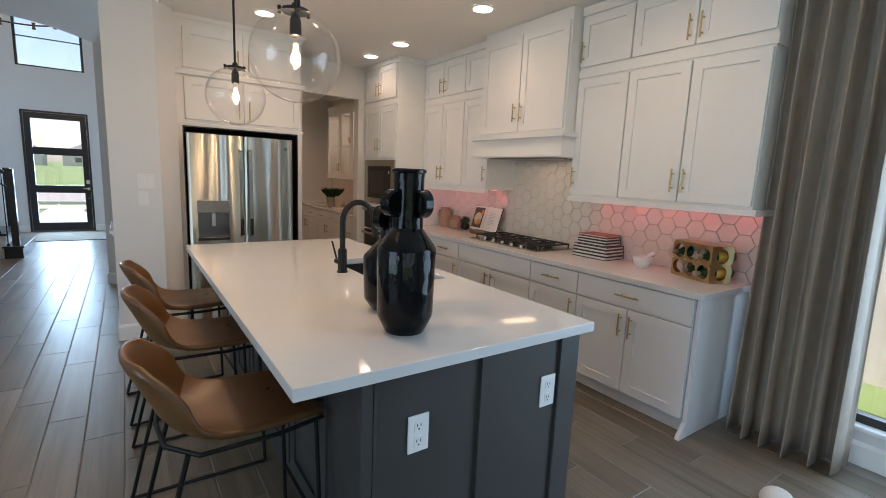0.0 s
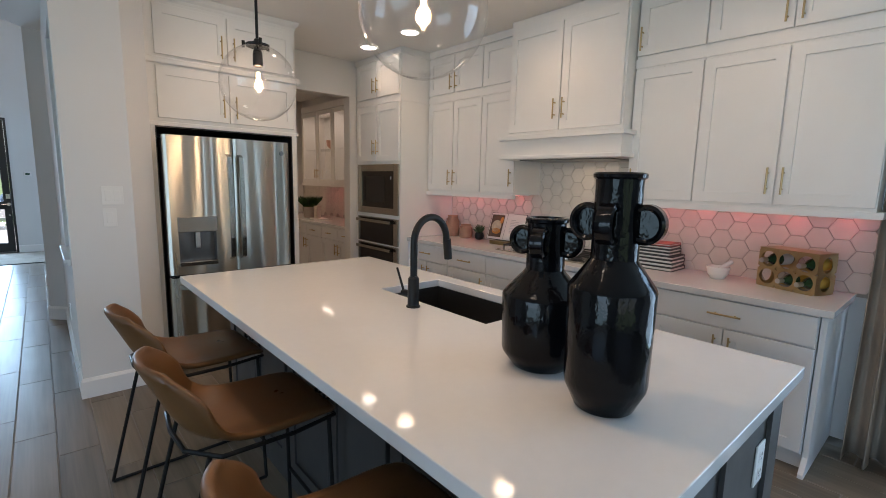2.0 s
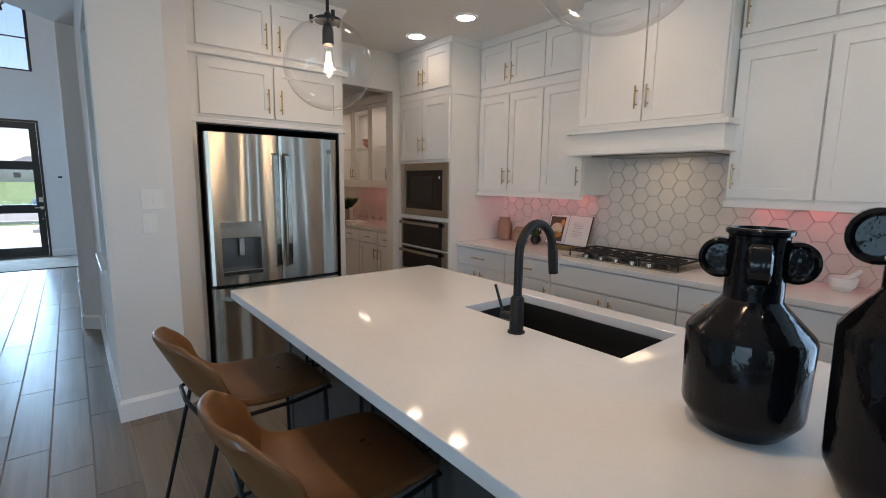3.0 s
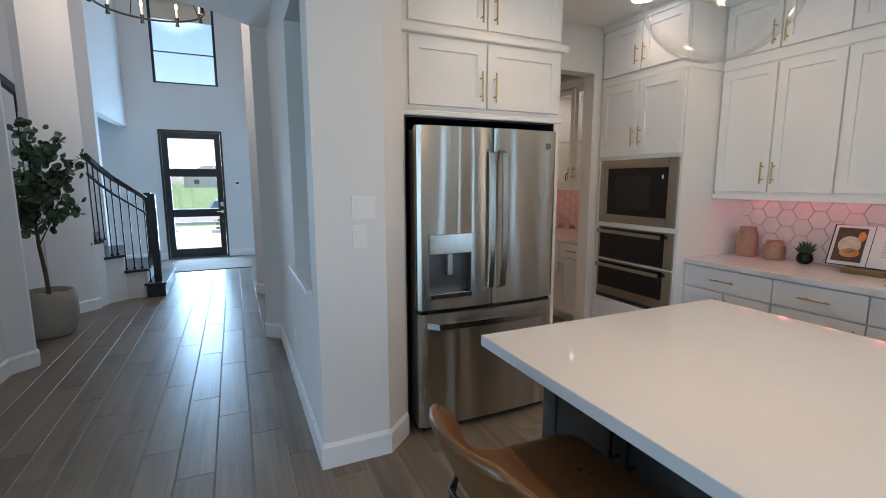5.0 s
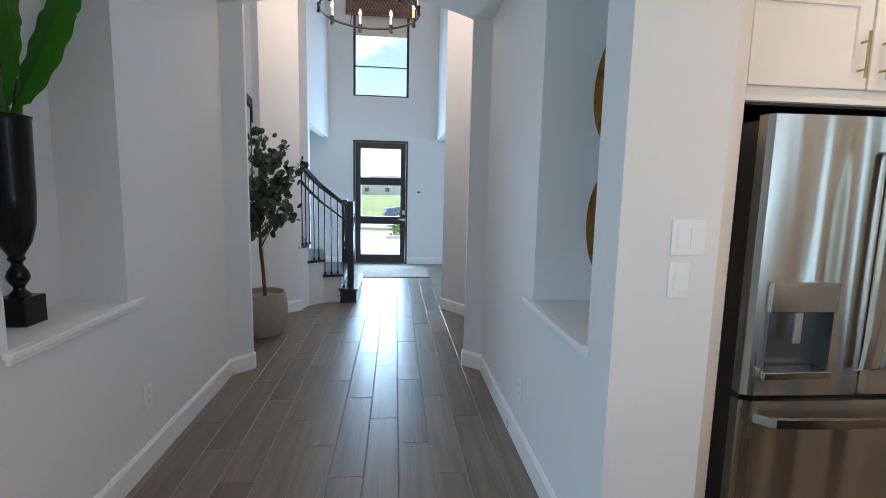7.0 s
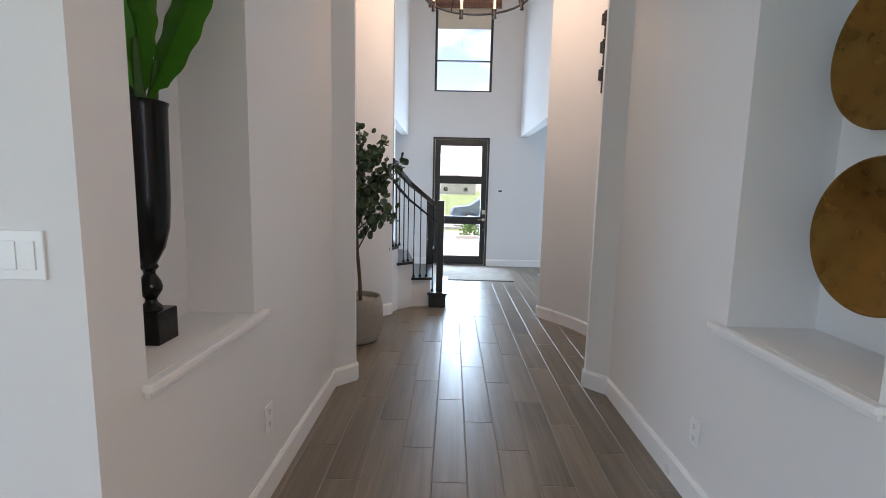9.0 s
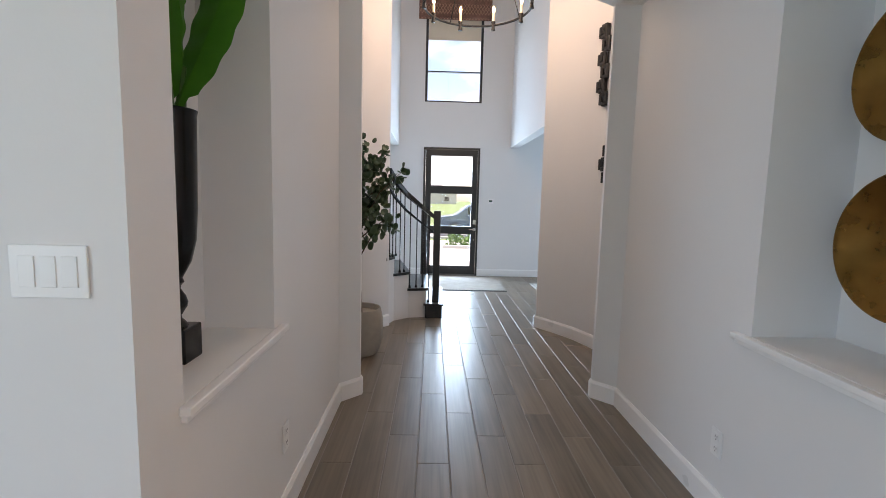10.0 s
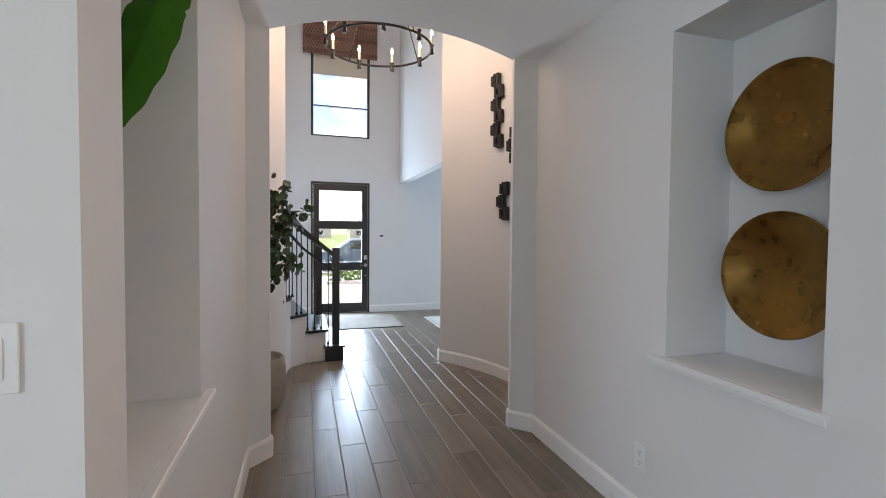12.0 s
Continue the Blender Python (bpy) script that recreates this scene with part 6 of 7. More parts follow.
for i in range(-12, 34):
    for sgn in (1, -1):
        x0 = -2.265 + i * 0.058
        x1 = x0 + sgn * 0.75 * 0.6
        za, zb = 4.755, 5.495
        lo, hi = -2.262, -0.934
        dx = x1 - x0
        if dx > 0:
            ta, tb = max(0, (lo - x0) / dx), min(1, (hi - x0) / dx)
        else:
            ta, tb = max(0, (hi - x0) / dx), min(1, (lo - x0) / dx)
        if tb - ta > 0.02:
            rod(bm, (x0 + dx * ta, YF - 0.050, za + (zb - za) * ta), (x0 + dx * tb, YF - 0.050, za + (zb - za) * tb), 0.0045, n=4)
part("weave", bm, CLAY, s, "paler trellis weave")["kind"] = "stuff"

# thermostat
t = thing("thermostat", (-0.833, YF, 1.45), "small white wall thermostat with a dark screen", "thermostat")
part("case", boxed(-0.885, -0.78, YF - 0.022, YF - 0.001, 1.41, 1.50, 0.004), PLASTIC, t)
part("screen", boxed(-0.865, -0.80, YF - 0.024, YF - 0.0215, 1.44, 1.475), DARKPANEL, t)
part("sensor_button", boxed(-0.845, -0.825, YF - 0.008, YF - 0.001, 1.32, 1.335, 0.002), PLASTIC, t)

# ---- rugs ----
t = thing("door_mat", (-1.3, 13.4, 0), "faded beige woven mat with a dark border before the door", "rug")
part("field", boxed(-1.95, -0.80, 12.80, 14.0, 0.0005, 0.009, 0.002), RUG, t)
part("border", boxed(-1.97, -0.70, 12.76, 12.80, 0.0005, 0.0085), RUGDARK, t)
part("border", boxed(-0.80, -0.70, 12.80, 14.0, 0.0005, 0.0085), RUG, t)
t = thing("striped_rug", (0.9, 13.0, 0), "white rug with fine stripes in the side room", "rug")
part("field", boxed(-0.18, 2.0, 12.5, 13.5, 0.0005, 0.011, 0.002), RUGW, t)
for k in range(6):
    part("stripe", boxed(-0.15 + k * 0.33, -0.13 + k * 0.33, 12.52, 13.48, 0.0112, 0.0125), INK, t)

# ---- stairs ----
t = thing("staircase", (-2.2, 11.3, 0), "curved white staircase with black treads and iron railing", "staircase")
inner = [(-2.00, 11.06), (-2.22, 11.01), (-2.385, 10.86), (-2.45, 10.66)]
outer = [(-2.02, 12.08), (-2.42, 12.08), (-2.72, 12.08), (-3.10, 12.08)]
for k, ztop in enumerate((0.374, 0.578, 0.786)):
    a, b, c, d = inner[k], inner[k + 1], outer[k + 1], outer[k]
    bm = bmesh.new()
    prism(bm, [a, b, c, d], 0 if k == 0 else 0, ztop - 0.032)
    part("riser_block", bm, WALL, t, "white painted riser and stringer")
    va, vb = Vector(a), Vector(b)
    n = Vector(((vb - va).y, -(vb - va).x)).normalized()
    if n.y > 0:
        n = -n
    ex = (va - vb).normalized() * 0.03
    bm = bmesh.new()
    p0, p1 = va + ex + n * -0.0 + Vector((0.0, -0.03)), vb + Vector((0.0, -0.03)) - ex * 0.3
    prism(bm, [(p0.x, p0.y), (p1.x, p1.y), c, (d[0] + 0.03, d[1])], ztop - 0.0315, ztop)
    part("tread", bm, TREADM, t, "black stained tread")
bm = bmesh.new()
prism(bm, [(-2.45, 10.66), (-2.9, 10.4), (-3.78, 10.4), (-3.78, 12.08), (-3.10, 12.08)], 0, 0.96)
part("upper_block", bm, WALL, t)
bm = bmesh.new()
for i, (za, zb) in enumerate(((1.30, 1.75),)):
    pts = [(-2.90, 10.26, 0), (-3.55, 9.70, 0)]
    q = [bm.verts.new(p) for p in ((-2.80, 10.36, 0), (-3.55, 9.75, 0), (-3.55, 9.75, zb), (-2.80, 10.36, za), (-2.96, 10.38, 0), (-3.63, 9.85, 0), (-3.63, 9.85, zb), (-2.96, 10.38, za))]
    for f in ((0, 1, 2, 3), (4, 7, 6, 5), (3, 2, 6, 7), (0, 4, 5, 1), (1, 5, 6, 2), (0, 3, 7, 4)):
        bm.faces.new([q[i] for i in f])
part("stringer_wall", bm, TRIM, t, "white sloping stringer wall")
# starting step with newel posts
part("starting_step", boxed(-2.01, -1.80, 11.0, 12.08, 0, 0.16, 0.003), TREADM, t)
part("step_nosing", boxed(-2.03, -1.78, 10.98, 12.1, 0.16, 0.185, 0.006), TREADM, t)
part("newel_post", boxed(-1.925, -1.84, 11.07, 11.155, 0.185, 1.33, 0.004), TREADM, t)
part("newel_post", boxed(-2.10, -2.015, 12.0, 12.085, 0.38, 1.33, 0.004), TREADM, t)
# hand rail from the newel up to the column, with iron balusters
bm = bmesh.new()
rail = [(-1.90, 11.10, 1.24), (-2.08, 11.09, 1.38), (-2.26, 11.0, 1.53), (-2.37, 10.88, 1.66), (-2.44, 10.72, 1.78)]


def flat_rail(bm, pts, w, h):
    rings = []
    for i, p in enumerate(pts):
        p = Vector(p)
        d = Vector(pts[min(i + 1, len(pts) - 1)]) - Vector(pts[max(i - 1, 0)])
        s = Vector((-d.y, d.x, 0)).normalized() * w / 2
        u = Vector((0, 0, h / 2))
        rings.append([bm.verts.new(q) for q in (p - s - u, p + s - u, p + s + u, p - s + u)])
    for A, B in zip(rings, rings[1:]):
        for k in range(4):
            bm.faces.new((A[k], A[(k + 1) % 4], B[(k + 1) % 4], B[k]))
    bm.faces.new(rings[0])
    bm.faces.new(rings[-1][::-1])


flat_rail(bm, rail, 0.055, 0.06)
part("handrail", bm, TREADM, t)
bm = bmesh.new()
flat_rail(bm, [(x, y, z - 0.20 + 0.0) for x, y, z in rail], 0.03, 0.025)
part("lower_rail", bm, BLACKM, t)


def on_rail(s):
    f = s * (len(rail) - 1)
    i = min(int(f), len(rail) - 2)
    return Vector(rail[i]).lerp(Vector(rail[i + 1]), f - i)


for k in range(9):
    s = 0.10 + 0.87 * k / 8
    p = on_rail(s)
    zt = 0.185 if s < 0.14 else 0.374 if s < 0.43 else 0.578 if s < 0.72 else 0.786
    bm = bmesh.new()
    box(bm, p.x - 0.0065, p.x + 0.0065, p.y - 0.0065, p.y + 0.0065, zt + 0.0, p.z - 0.01)
    b = part("baluster", bm, BLACKM, t)
    bm = bmesh.new()
    lathe(bm, [(0.016, 0.0), (0.017, 0.012), (0.011, 0.03), (0.008, 0.034)], (p.x, p.y, zt), 12)
    part("shoe", bm, BLACKM, b, smooth=True)
# upper flight of railing, seen past the column
bm = bmesh.new()
flat_rail(bm, [(-2.99, 10.93, 2.42), (-3.13, 10.35, 2.66), (-3.5, 9.80, 2.95)], 0.065, 0.085)
part("handrail", bm, TREADM, t)
part("rosette", boxed(-3.05, -2.90, 10.88, 11.0, 2.26, 2.48, 0.006), TREADM, t)
for k in range(5):
    s = k / 5 + 0.1
    x, y, zz = -2.99 - 0.40 * s, 10.93 - 1.05 * s, 2.40 + 0.55 * s
    part("baluster", boxed(x - 0.0065, x + 0.0065, y - 0.0065, y + 0.0065, 1.3 + 0.4 * s, zz), BLACKM, t)

# ---- eucalyptus tree in a pot ----
PX, PY = -2.63, 9.70
t = thing("potted_tree", (PX, PY, 0), "leafy eucalyptus tree in a rounded stoneware pot", "potted tree")
bm = bmesh.new()
lathe(bm, [(0.165, 0.0), (0.183, 0.008), (0.220, 0.08), (0.240, 0.21), (0.237, 0.34), (0.220, 0.425), (0.212, 0.44), (0.200, 0.437), (0.202, 0.385)], (PX, PY, 0), 48)
part("pot", bm, STONEPOT, t, smooth=True)
bm = bmesh.new()
lathe(bm, [(0.202, 0.372), (0.10, 0.384), (0.001, 0.386)], (PX, PY, 0), 32)
part("soil", bm, SOIL, t, smooth=True)
rng = random.Random(21)
trunk = [Vector((PX + 0.03, PY - 0.02, 0.37)), Vector((PX + 0.02, PY - 0.02, 0.62)), Vector((PX - 0.005, PY - 0.01, 0.88)), Vector((PX - 0.01, PY, 1.15)), Vector((PX - 0.005, PY - 0.01, 1.45)), Vector((PX + 0.01, PY, 1.75))]
bm = bmesh.new()
tube(bm, trunk, 0.016, 10, radii=[0.019, 0.017, 0.016, 0.013, 0.010, 0.006])
twigs = []
for k in range(19):
    s = rng.uniform(0.45, 1.0)
    f = s * (len(trunk) - 1)
    i = min(int(f), len(trunk) - 2)
    o = trunk[i].lerp(trunk[i + 1], f - i)
    a = k * 2.399 + rng.uniform(-0.3, 0.3)
    L = rng.uniform(0.24, 0.40) * (1.15 - 0.45 * abs(s - 0.65))
    d = Vector((math.cos(a), math.sin(a), rng.uniform(0.5, 1.2))).normalized()
    p1, p2 = o + d * L * 0.5, o + d * L + Vector((0, 0, -0.02))
    tube(bm, [o, p1, p2], 0.005, 6, radii=[0.008, 0.005, 0.0025])
    twigs.append((o, p1, p2))
twigs.append((trunk[3], Vector((PX + 0.2, PY - 0.04, 1.52)), Vector((PX + 0.39, PY - 0.05, 1.70))))
tube(bm, list(twigs[-1]), 0.005, 6, radii=[0.008, 0.005, 0.0025])
twigs.append((trunk[2], Vector((PX + 0.16, PY - 0.1, 1.16)), Vector((PX + 0.30, PY - 0.12, 1.22))))
tube(bm, list(twigs[-1]), 0.005, 6, radii=[0.008, 0.005, 0.0025])
part("trunk", bm, BARK, t, smooth=True)
bm = bmesh.new()


def round_leaf(bm, c, nrm, axis, r):
    """A round leaf, slightly cupped, as a fan of eight triangles."""
    side = nrm.cross(axis).normalized()
    mid = bm.verts.new(c - nrm * r * 0.18)
    ring = [bm.verts.new(c + axis * (r * (1.05 + 0.12 * math.cos(2 * q)) * math.cos(q)) + side * (r * 0.92 * math.sin(q)) + nrm * r * 0.10 * math.cos(2 * q)) for q in [2 * math.pi * i / 9 for i in range(9)]]
    for i in range(9):
        bm.faces.new((mid, ring[i], ring[(i + 1) % 9]))


for o, p1, p2 in twigs:
    for k in range(34):
        s = rng.uniform(0.25, 1.08)
        c = (o.lerp(p1, s * 2) if s < 0.5 else p1.lerp(p2, s * 2 - 1)) + Vector((rng.gauss(0, 0.042), rng.gauss(0, 0.042), rng.gauss(0.0, 0.045)))
        nrm = Vector((rng.gauss(0, 0.7), rng.gauss(0, 0.7), rng.uniform(-0.1, 1))).normalized()
        ax = nrm.orthogonal().normalized()
        round_leaf(bm, c, nrm, ax, rng.uniform(0.024, 0.042))
for k in range(40):
    c = Vector((PX + rng.gauss(0, 0.06), PY + rng.gauss(0, 0.06), rng.uniform(1.75, 2.05)))
    nrm = Vector((rng.gauss(0, 0.7), rng.gauss(0, 0.7), rng.uniform(0.0, 1))).normalized()
    round_leaf(bm, c, nrm, nrm.orthogonal().normalized(), rng.uniform(0.022, 0.038))
part("crown", bm, LEAFDK, t, "dark grey-green round leaves", keep=True)

# ---- chandelier ----
CXc, CYc, CZc, CR = -1.57, 9.85, 3.24, 0.49
t = thing("chandelier", (CXc, CYc, CZc), "black iron ring chandelier with candle lights", "chandelier")
bm = bmesh.new()
tube(bm, [(CXc + CR * math.cos(a), CYc + CR * math.sin(a), CZc) for a in [2 * math.pi * i / 64 for i in range(64)]], 0.011, 10, closed=True)
part("ring", bm, BLACKM, t, smooth=True)
bm = bmesh.new()
rod(bm, (CXc, CYc, 4.4), (CXc, CYc, ZF), 0.008)
part("stem", bm, BLACKM, t)
for k in range(4):
    a = math.pi / 2 * k + 0.5
    bm = bmesh.new()
    rod(bm, (CXc + CR * math.cos(a), CYc + CR * math.sin(a), CZc), (CXc, CYc, 4.4), 0.005, n=8)
    part("arm", bm, BLACKM, t, smooth=True)
for k in range(9):
    a = 2 * math.pi * k / 9 - 0.95
    x, y = CXc + CR * math.cos(a), CYc + CR * math.sin(a)
    bm = bmesh.new()
    lathe(bm, [(0.010, -0.055), (0.022, -0.05), (0.016, -0.02), (0.016, 0.012), (0.022, 0.03), (0.022, 0.034)], (x, y, CZc), 16)
    h = part("candle_cup", bm, BLACKM, t, smooth=True)
    bm = bmesh.new()
    lathe(bm, [(0.013, 0.034), (0.013, 0.12)], (x, y, CZc), 14)
    part("candle_sleeve", bm, CANDLE, h, smooth=True)
    bm = bmesh.new()
    lathe(bm, [(0.006, 0.12), (0.013, 0.14), (0.010, 0.165), (0.002, 0.185)], (x, y, CZc), 12)
    part("flame_bulb", bm, FILAMENT, h, "glowing candle bulb", smooth=True)
lamp("chandelier_glow", "POINT", 19, (1.0, 0.82, 0.64), Matrix.Translation((CXc, CYc, CZc + 0.3)), radius=0.4)

# ---- carved wall sculptures ----
def sculpture(x, y, z, rot, n, seed, label):
    t = thing("wall_sculpture", (x, y, z), label, "wall sculpture", "carved sculptures on the curved wall")
    rng = random.Random(seed)
    m = pose(x, y, z, 0, 0, rot)
    h = 0.135
    for k in range(n):
        off = 0.026 * (1 if k % 2 else -1)
        zz = k * h * 0.94
        bm = bmesh.new()
        # blocky link with a hollow in its face
        for b in ((-0.05, -0.002, -0.058 + off, -0.022 + off, zz, zz + h), (-0.05, -0.002, 0.022 + off, 0.058 + off, zz + 0.015, zz + h - 0.015), (-0.05, -0.005, -0.023 + off, 0.023 + off, zz, zz + 0.04), (-0.05, -0.005, -0.023 + off, 0.023 + off, zz + h - 0.04, zz + h), (-0.026, -0.005, -0.023 + off, 0.023 + off, zz + 0.039, zz + h - 0.039), (-0.045, -0.008, 0.05 * (1 if k % 2 else -1) - 0.03, 0.05 * (1 if k % 2 else -1) + 0.03, zz + 0.05, zz + h - 0.03)):
            box(bm, *b, 0.007, m)
        part("link", bm, CARVED, t)
    return t


sculpture(-0.300, 9.965, 2.40, 17, 6, 1, "tall black carved wooden wall sculpture of stacked links")
sculpture(-0.272, 9.86, 1.65, 16, 3, 2, "short black carved wooden wall sculpture of stacked links")
sculpture(-0.232, 9.72, 2.20, 12, 3, 3, "tall black carved wooden wall sculpture of stacked links")

# ---- outside the front door ----
def slab(name, b, m, label):
    single(name, boxed(*b), m, label, name, "structure")


slab("path", (-2.6, -0.4, 14.46, 21.5, -0.149, -0.10), CONCRETE, "pale concrete path to the front door")
slab("pavement", (-60, 60, 21.5, 23.0, -0.149, -0.105), CONCRETE, "pale concrete pavement")
slab("road", (-90, 90, 24.5, 32.0, -0.1495, -0.13), ASPHALT, "sunlit grey road")
slab("kerb", (-90, 90, 24.2, 24.5, -0.149, -0.06), CONCRETE, "concrete kerb")


def car(x, y):
    t = thing("car", (x, y, -0.13), "dark blue parked car at the kerb", "car")
    prof = [(-2.1, 0.35), (-2.15, 0.6), (-2.0, 0.85), (-1.3, 0.95), (-0.7, 1.38), (0.6, 1.42), (1.35, 1.0), (2.0, 0.88), (2.15, 0.6), (2.1, 0.35)]
    bm = bmesh.new()
    rings = []
    for w, sc in ((-0.86, 0.96), (-0.7, 1.0), (0.7, 1.0), (0.86, 0.96)):
        rings.append([bm.verts.new((x + px * sc, y + w, -0.13 + (pz if pz < 0.96 else 0.96 + (pz - 0.96) * (1 if abs(w) < 0.8 else 0.9)))) for px, pz in prof])
    for A, B in zip(rings, rings[1:]):
        for i in range(len(prof)):
            j = (i + 1) % len(prof)
            bm.faces.new((A[i], A[j], B[j], B[i]))
    bm.faces.new(rings[0])
    bm.faces.new(rings[-1][::-1])
    part("body", bm, CARPAINT, t, smooth=True)
    part("side_window", boxed(x - 0.75, x + 0.55, y - 0.872, y - 0.84, 0.86, 1.16), OVENGLASS, t)
    for px in (-1.3, 1.3):
        bm = bmesh.new()
        rod(bm, (x + px, y - 0.88, 0.20), (x + px, y - 0.66, 0.20), 0.33, n=28)
        w = part("wheel", bm, TYRE, t, smooth=True)
        bm = bmesh.new()
        rod(bm, (x + px, y - 0.89, 0.20), (x + px, y - 0.87, 0.20), 0.21, n=24)
        part("rim", bm, FOIL, w, smooth=True)
        bm = bmesh.new()
        rod(bm, (x + px, y + 0.66, 0.20), (x + px, y + 0.88, 0.20), 0.33, n=28)
        part("wheel", bm, TYRE, t, smooth=True)


car(0.3, 25.6)
rng = random.Random(12)
for bx, by in ((-1.15, 20.6), (-0.55, 20.8), (0.1, 20.5), (0.9, 20.7)):
    bm = bmesh.new()
    for k in range(260):
        a, e = rng.uniform(0, 2 * math.pi), rng.uniform(0, math.pi / 2)
        r = rng.uniform(0.2, 0.36)
        c = Vector((bx + r * math.cos(a) * math.cos(e), by + r * math.sin(a) * math.cos(e), -0.13 + 0.5 * r / 0.36 * math.sin(e) + 0.05))
        nrm = Vector((rng.gauss(0, 1), rng.gauss(0, 1), rng.gauss(0.5, 1))).normalized()
        round_leaf(bm, c, nrm, nrm.orthogonal().normalized(), rng.uniform(0.03, 0.055))
    rod(bm, (bx, by, -0.15), (bx, by, 0.2), 0.02)
    tagged(part("shrub", bm, SHRUB, keep=True), "low bright green shrub in a garden bed", "shrub", "shrubs by the path")
slab("bed_edge", (-1.6, 2.0, 20.1, 20.25, -0.149, 0.0), CONCRETE, "pale stone bed edging")
for hx, hy, w, h in ((-26, 150, 18, 3.2), (-4, 160, 20, 3.4), (20, 155, 17, 3.2), (-52, 150, 20, 3.2), (44, 158, 19, 3.3)):
    t = thing("house", (hx, hy, -0.15), "pale single-storey house far across the lawn", "house", "far houses")
    part("wall", boxed(hx - w / 2, hx + w / 2, hy, hy + 9, -0.15, h), BRICKW, t)
    bm = bmesh.new()
    v = [bm.verts.new(p) for p in ((hx - w / 2 - 0.4, hy - 0.4, h), (hx + w / 2 + 0.4, hy - 0.4, h), (hx + w / 2 + 0.4, hy + 9.4, h), (hx - w / 2 - 0.4, hy + 9.4, h), (hx - w / 4, hy + 4.5, h + 3), (hx + w / 4, hy + 4.5, h + 3))]
    for f in ((0, 1, 5, 4), (1, 2, 5), (2, 3, 4, 5), (3, 0, 4), (0, 3, 2, 1)):
        bm.faces.new([v[i] for i in f])
    part("roof", bm, ROOFM, t)
    for k in range(3):
        part("window", boxed(hx - w / 3 + k * w / 3 - 0.7, hx - w / 3 + k * w / 3 + 0.7, hy - 0.06, hy + 0.01, 0.9, 2.2), OVENGLASS, t)
# garden fence past the side window
t = thing("fence", (4.85, 1.5, -0.15), "pale wooden garden fence", "fence")
for k in range(40):
    part("board", boxed(4.85, 4.87, -4.0 + k * 0.3, -3.71 + k * 0.3, -0.15, 1.65), FENCE, t)
for zz in (0.3, 1.3):
    part("rail", boxed(4.872, 4.91, -4.0, 8.0, zz, zz + 0.09), FENCE, t)
# ---- wall tiles and floor planks ----
def piece_mesh(name, bm, material):
    me = bpy.data.meshes.new(name)
    bmesh.ops.recalc_face_normals(bm, faces=bm.faces)
    bm.to_mesh(me)
    bm.free()
    me.materials.append(material)
    return me


# hexagonal wall tiles, flat edges up and down
FF = 0.122
RR = FF / math.sqrt(3)
bm = bmesh.new()
low = [bm.verts.new((0.0, (RR - 0.0018) * math.cos(q), (RR - 0.0018) * math.sin(q))) for q in [math.pi / 3 * i for i in range(6)]]
mid = [bm.verts.new((-0.0055, (RR - 0.0018) * math.cos(q), (RR - 0.0018) * math.sin(q))) for q in [math.pi / 3 * i for i in range(6)]]
hi = [bm.verts.new((-0.0075, (RR - 0.0045) * math.cos(q), (RR - 0.0045) * math.sin(q))) for q in [math.pi / 3 * i for i in range(6)]]
for A, B in ((low, mid), (mid, hi)):
    for i in range(6):
        bm.faces.new((A[i], A[(i + 1) % 6], B[(i + 1) % 6], B[i]))
bm.faces.new(hi)
hexme = piece_mesh("tile", bm, HEX)
splash = single("backsplash", boxed(2.843, 2.8495, 2.98, 6.55, 0.88, 1.70), GROUT, "cream hexagonal tile backsplash with tan grout", "backsplash", "structure")
c = 0
y = 6.53
while y > 2.98:
    z = 0.90 + (FF / 2 if c % 2 else 0)
    while z < 1.72:
        if z < 1.42 or 4.27 < y < 5.42:
            ob = new("tile", hexme)
            ob.parent = splash
            ob.location = (2.843, y, z)
        z += FF
    y -= 1.5 * RR
    c += 1
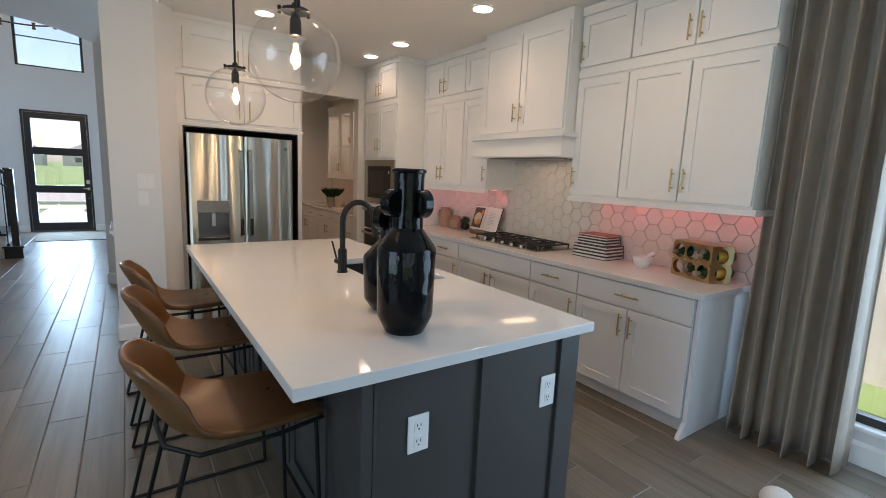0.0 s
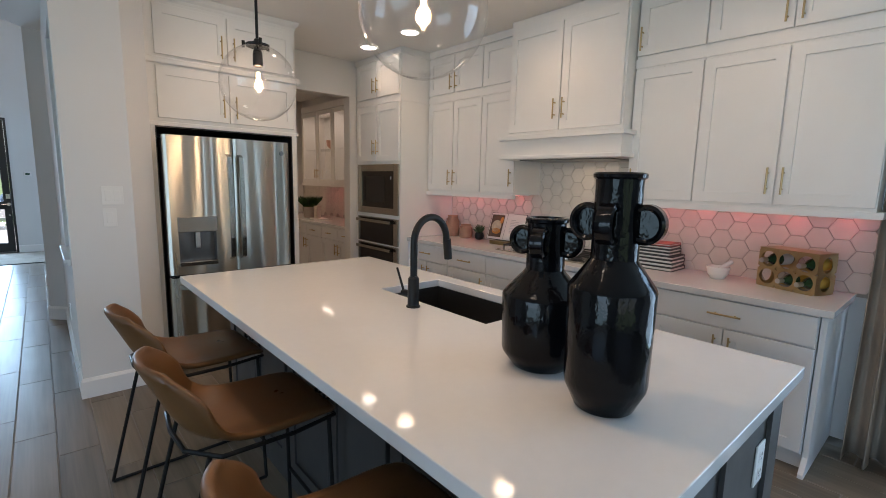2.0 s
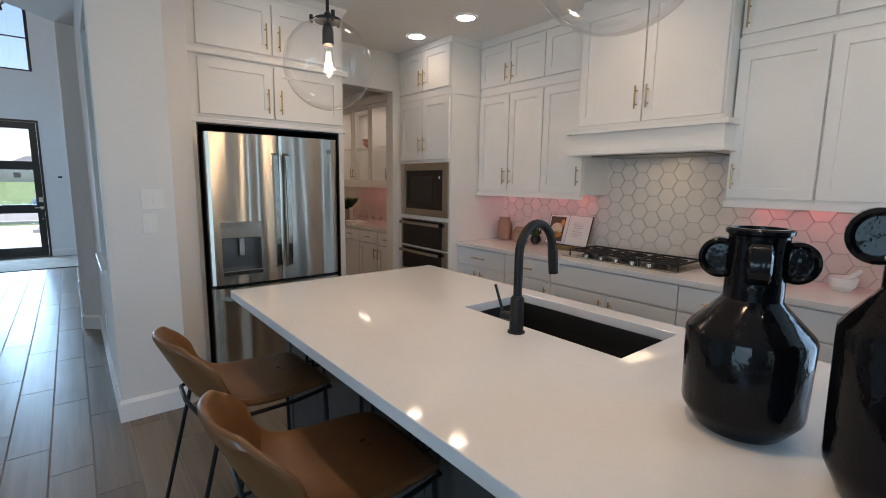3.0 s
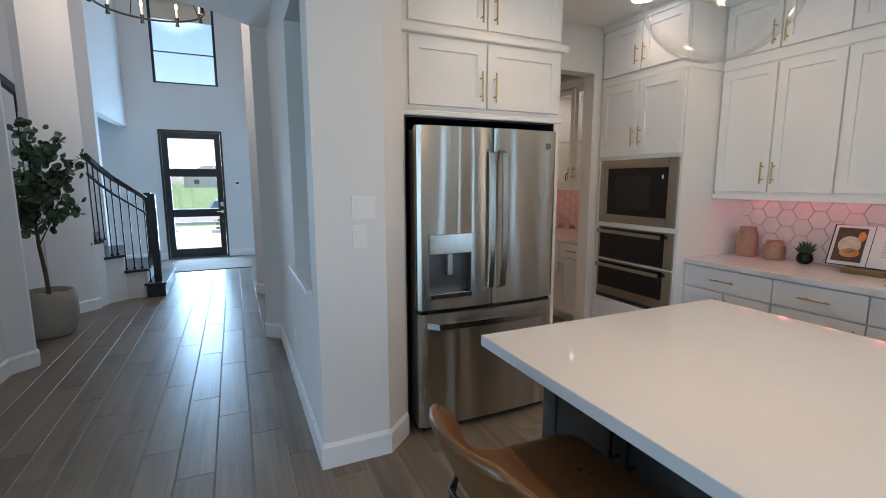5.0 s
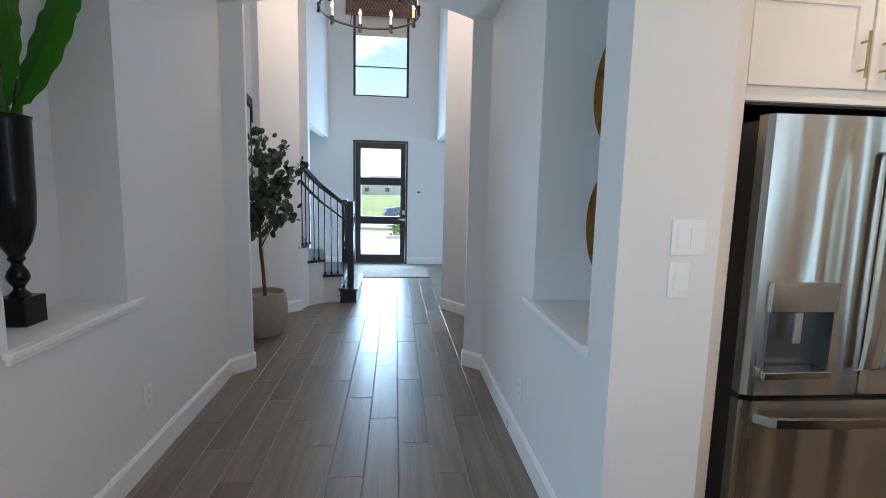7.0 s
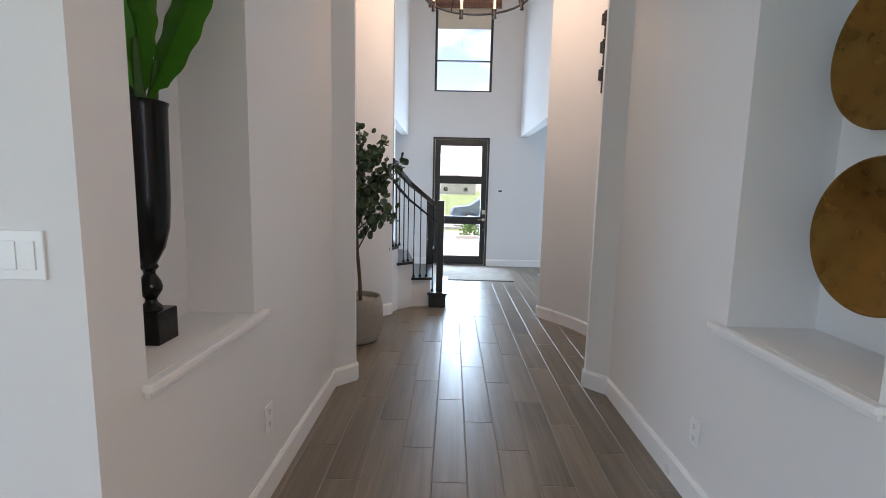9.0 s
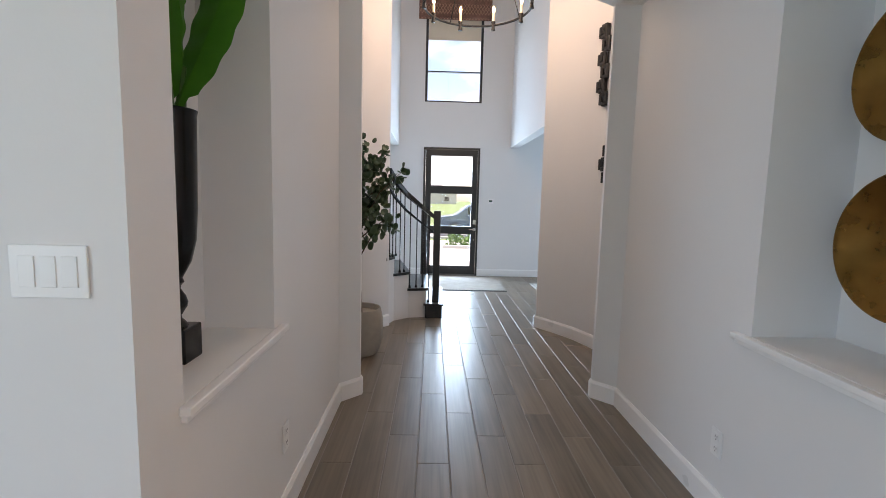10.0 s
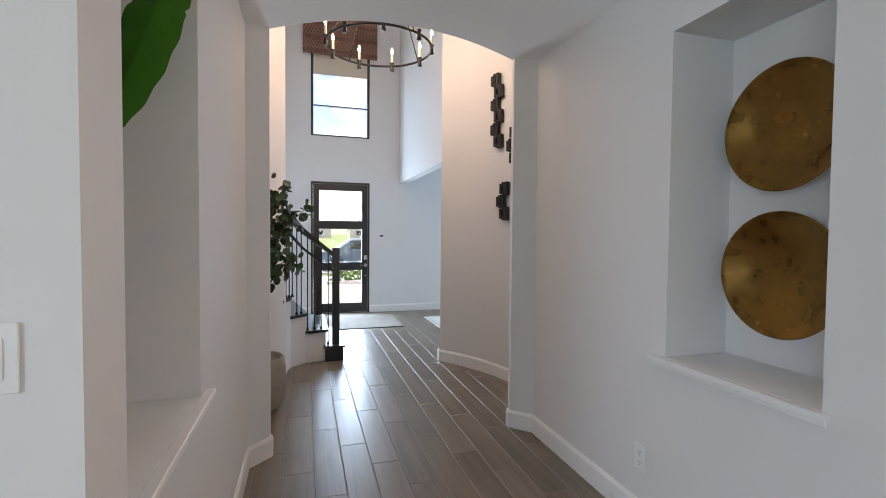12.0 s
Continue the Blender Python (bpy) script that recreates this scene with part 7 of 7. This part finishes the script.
psplash = single("backsplash_pantry", boxed(2.843, 2.8495, 7.56, 10.49, 0.88, 1.42), GROUT, "cream hexagonal tile backsplash in the pantry", "backsplash", "structure")
y = 10.4
while y > 7.6:
    z = 0.95 + (FF / 2 if c % 2 else 0)
    while z < 1.42:
        ob = new("tile", hexme)
        ob.parent = psplash
        ob.location = (2.843, y, z)
        z += FF
    y -= 1.5 * RR
    c += 1

# wood-look floor planks
PW, PL = 0.182, 0.925


def plank_bm(bm, x0, x1, y0, y1, z=0.0):
    g, e, d = 0.0020, 0.0045, 0.0018
    lo = [bm.verts.new((x, y, z - 0.006)) for x, y in ((x0 + g, y0 + g), (x1 - g, y0 + g), (x1 - g, y1 - g), (x0 + g, y1 - g))]
    md = [bm.verts.new((x, y, z - d)) for x, y in ((x0 + g, y0 + g), (x1 - g, y0 + g), (x1 - g, y1 - g), (x0 + g, y1 - g))]
    up = [bm.verts.new((x, y, z)) for x, y in ((x0 + e, y0 + e), (x1 - e, y0 + e), (x1 - e, y1 - e), (x0 + e, y1 - e))]
    for A, B in ((lo, md), (md, up)):
        for i in range(4):
            bm.faces.new((A[i], A[(i + 1) % 4], B[(i + 1) % 4], B[i]))
    bm.faces.new(up)


bm = bmesh.new()
plank_bm(bm, 0, PW, 0, PL)
plankme = piece_mesh("plank", bm, PLANK)
far = bmesh.new()
for k in range(-33, 27):
    x0 = -0.907 + k * PW
    y0 = 6.93 - 11 * PL - (k % 3) * PL / 3
    xmax = x0 + PW
    while y0 < 14.2:
        near = (-2.6 < x0 < -0.55 and 1.6 < y0 < 11.0) or (-0.56 < x0 < -0.1 and 2.6 < y0 < 6.4) or (1.0 < x0 < 2.4 and 1.6 < y0 < 6.3) or (0.0 < x0 < 1.05 and 5.4 < y0 < 6.6)
        if near:
            ob = new("plank", plankme)
            ob.parent = floor
            ob.location = (x0, y0, 0)
        elif y0 > -3.3 and xmax < (2.86 if y0 < 10.6 else 4.0):
            plank_bm(far, x0, xmax, y0, min(y0 + PL, 14.29))
        y0 += PL
ob = part("plank_field", far, PLANKJ, floor)
ob["kind"] = "stuff"
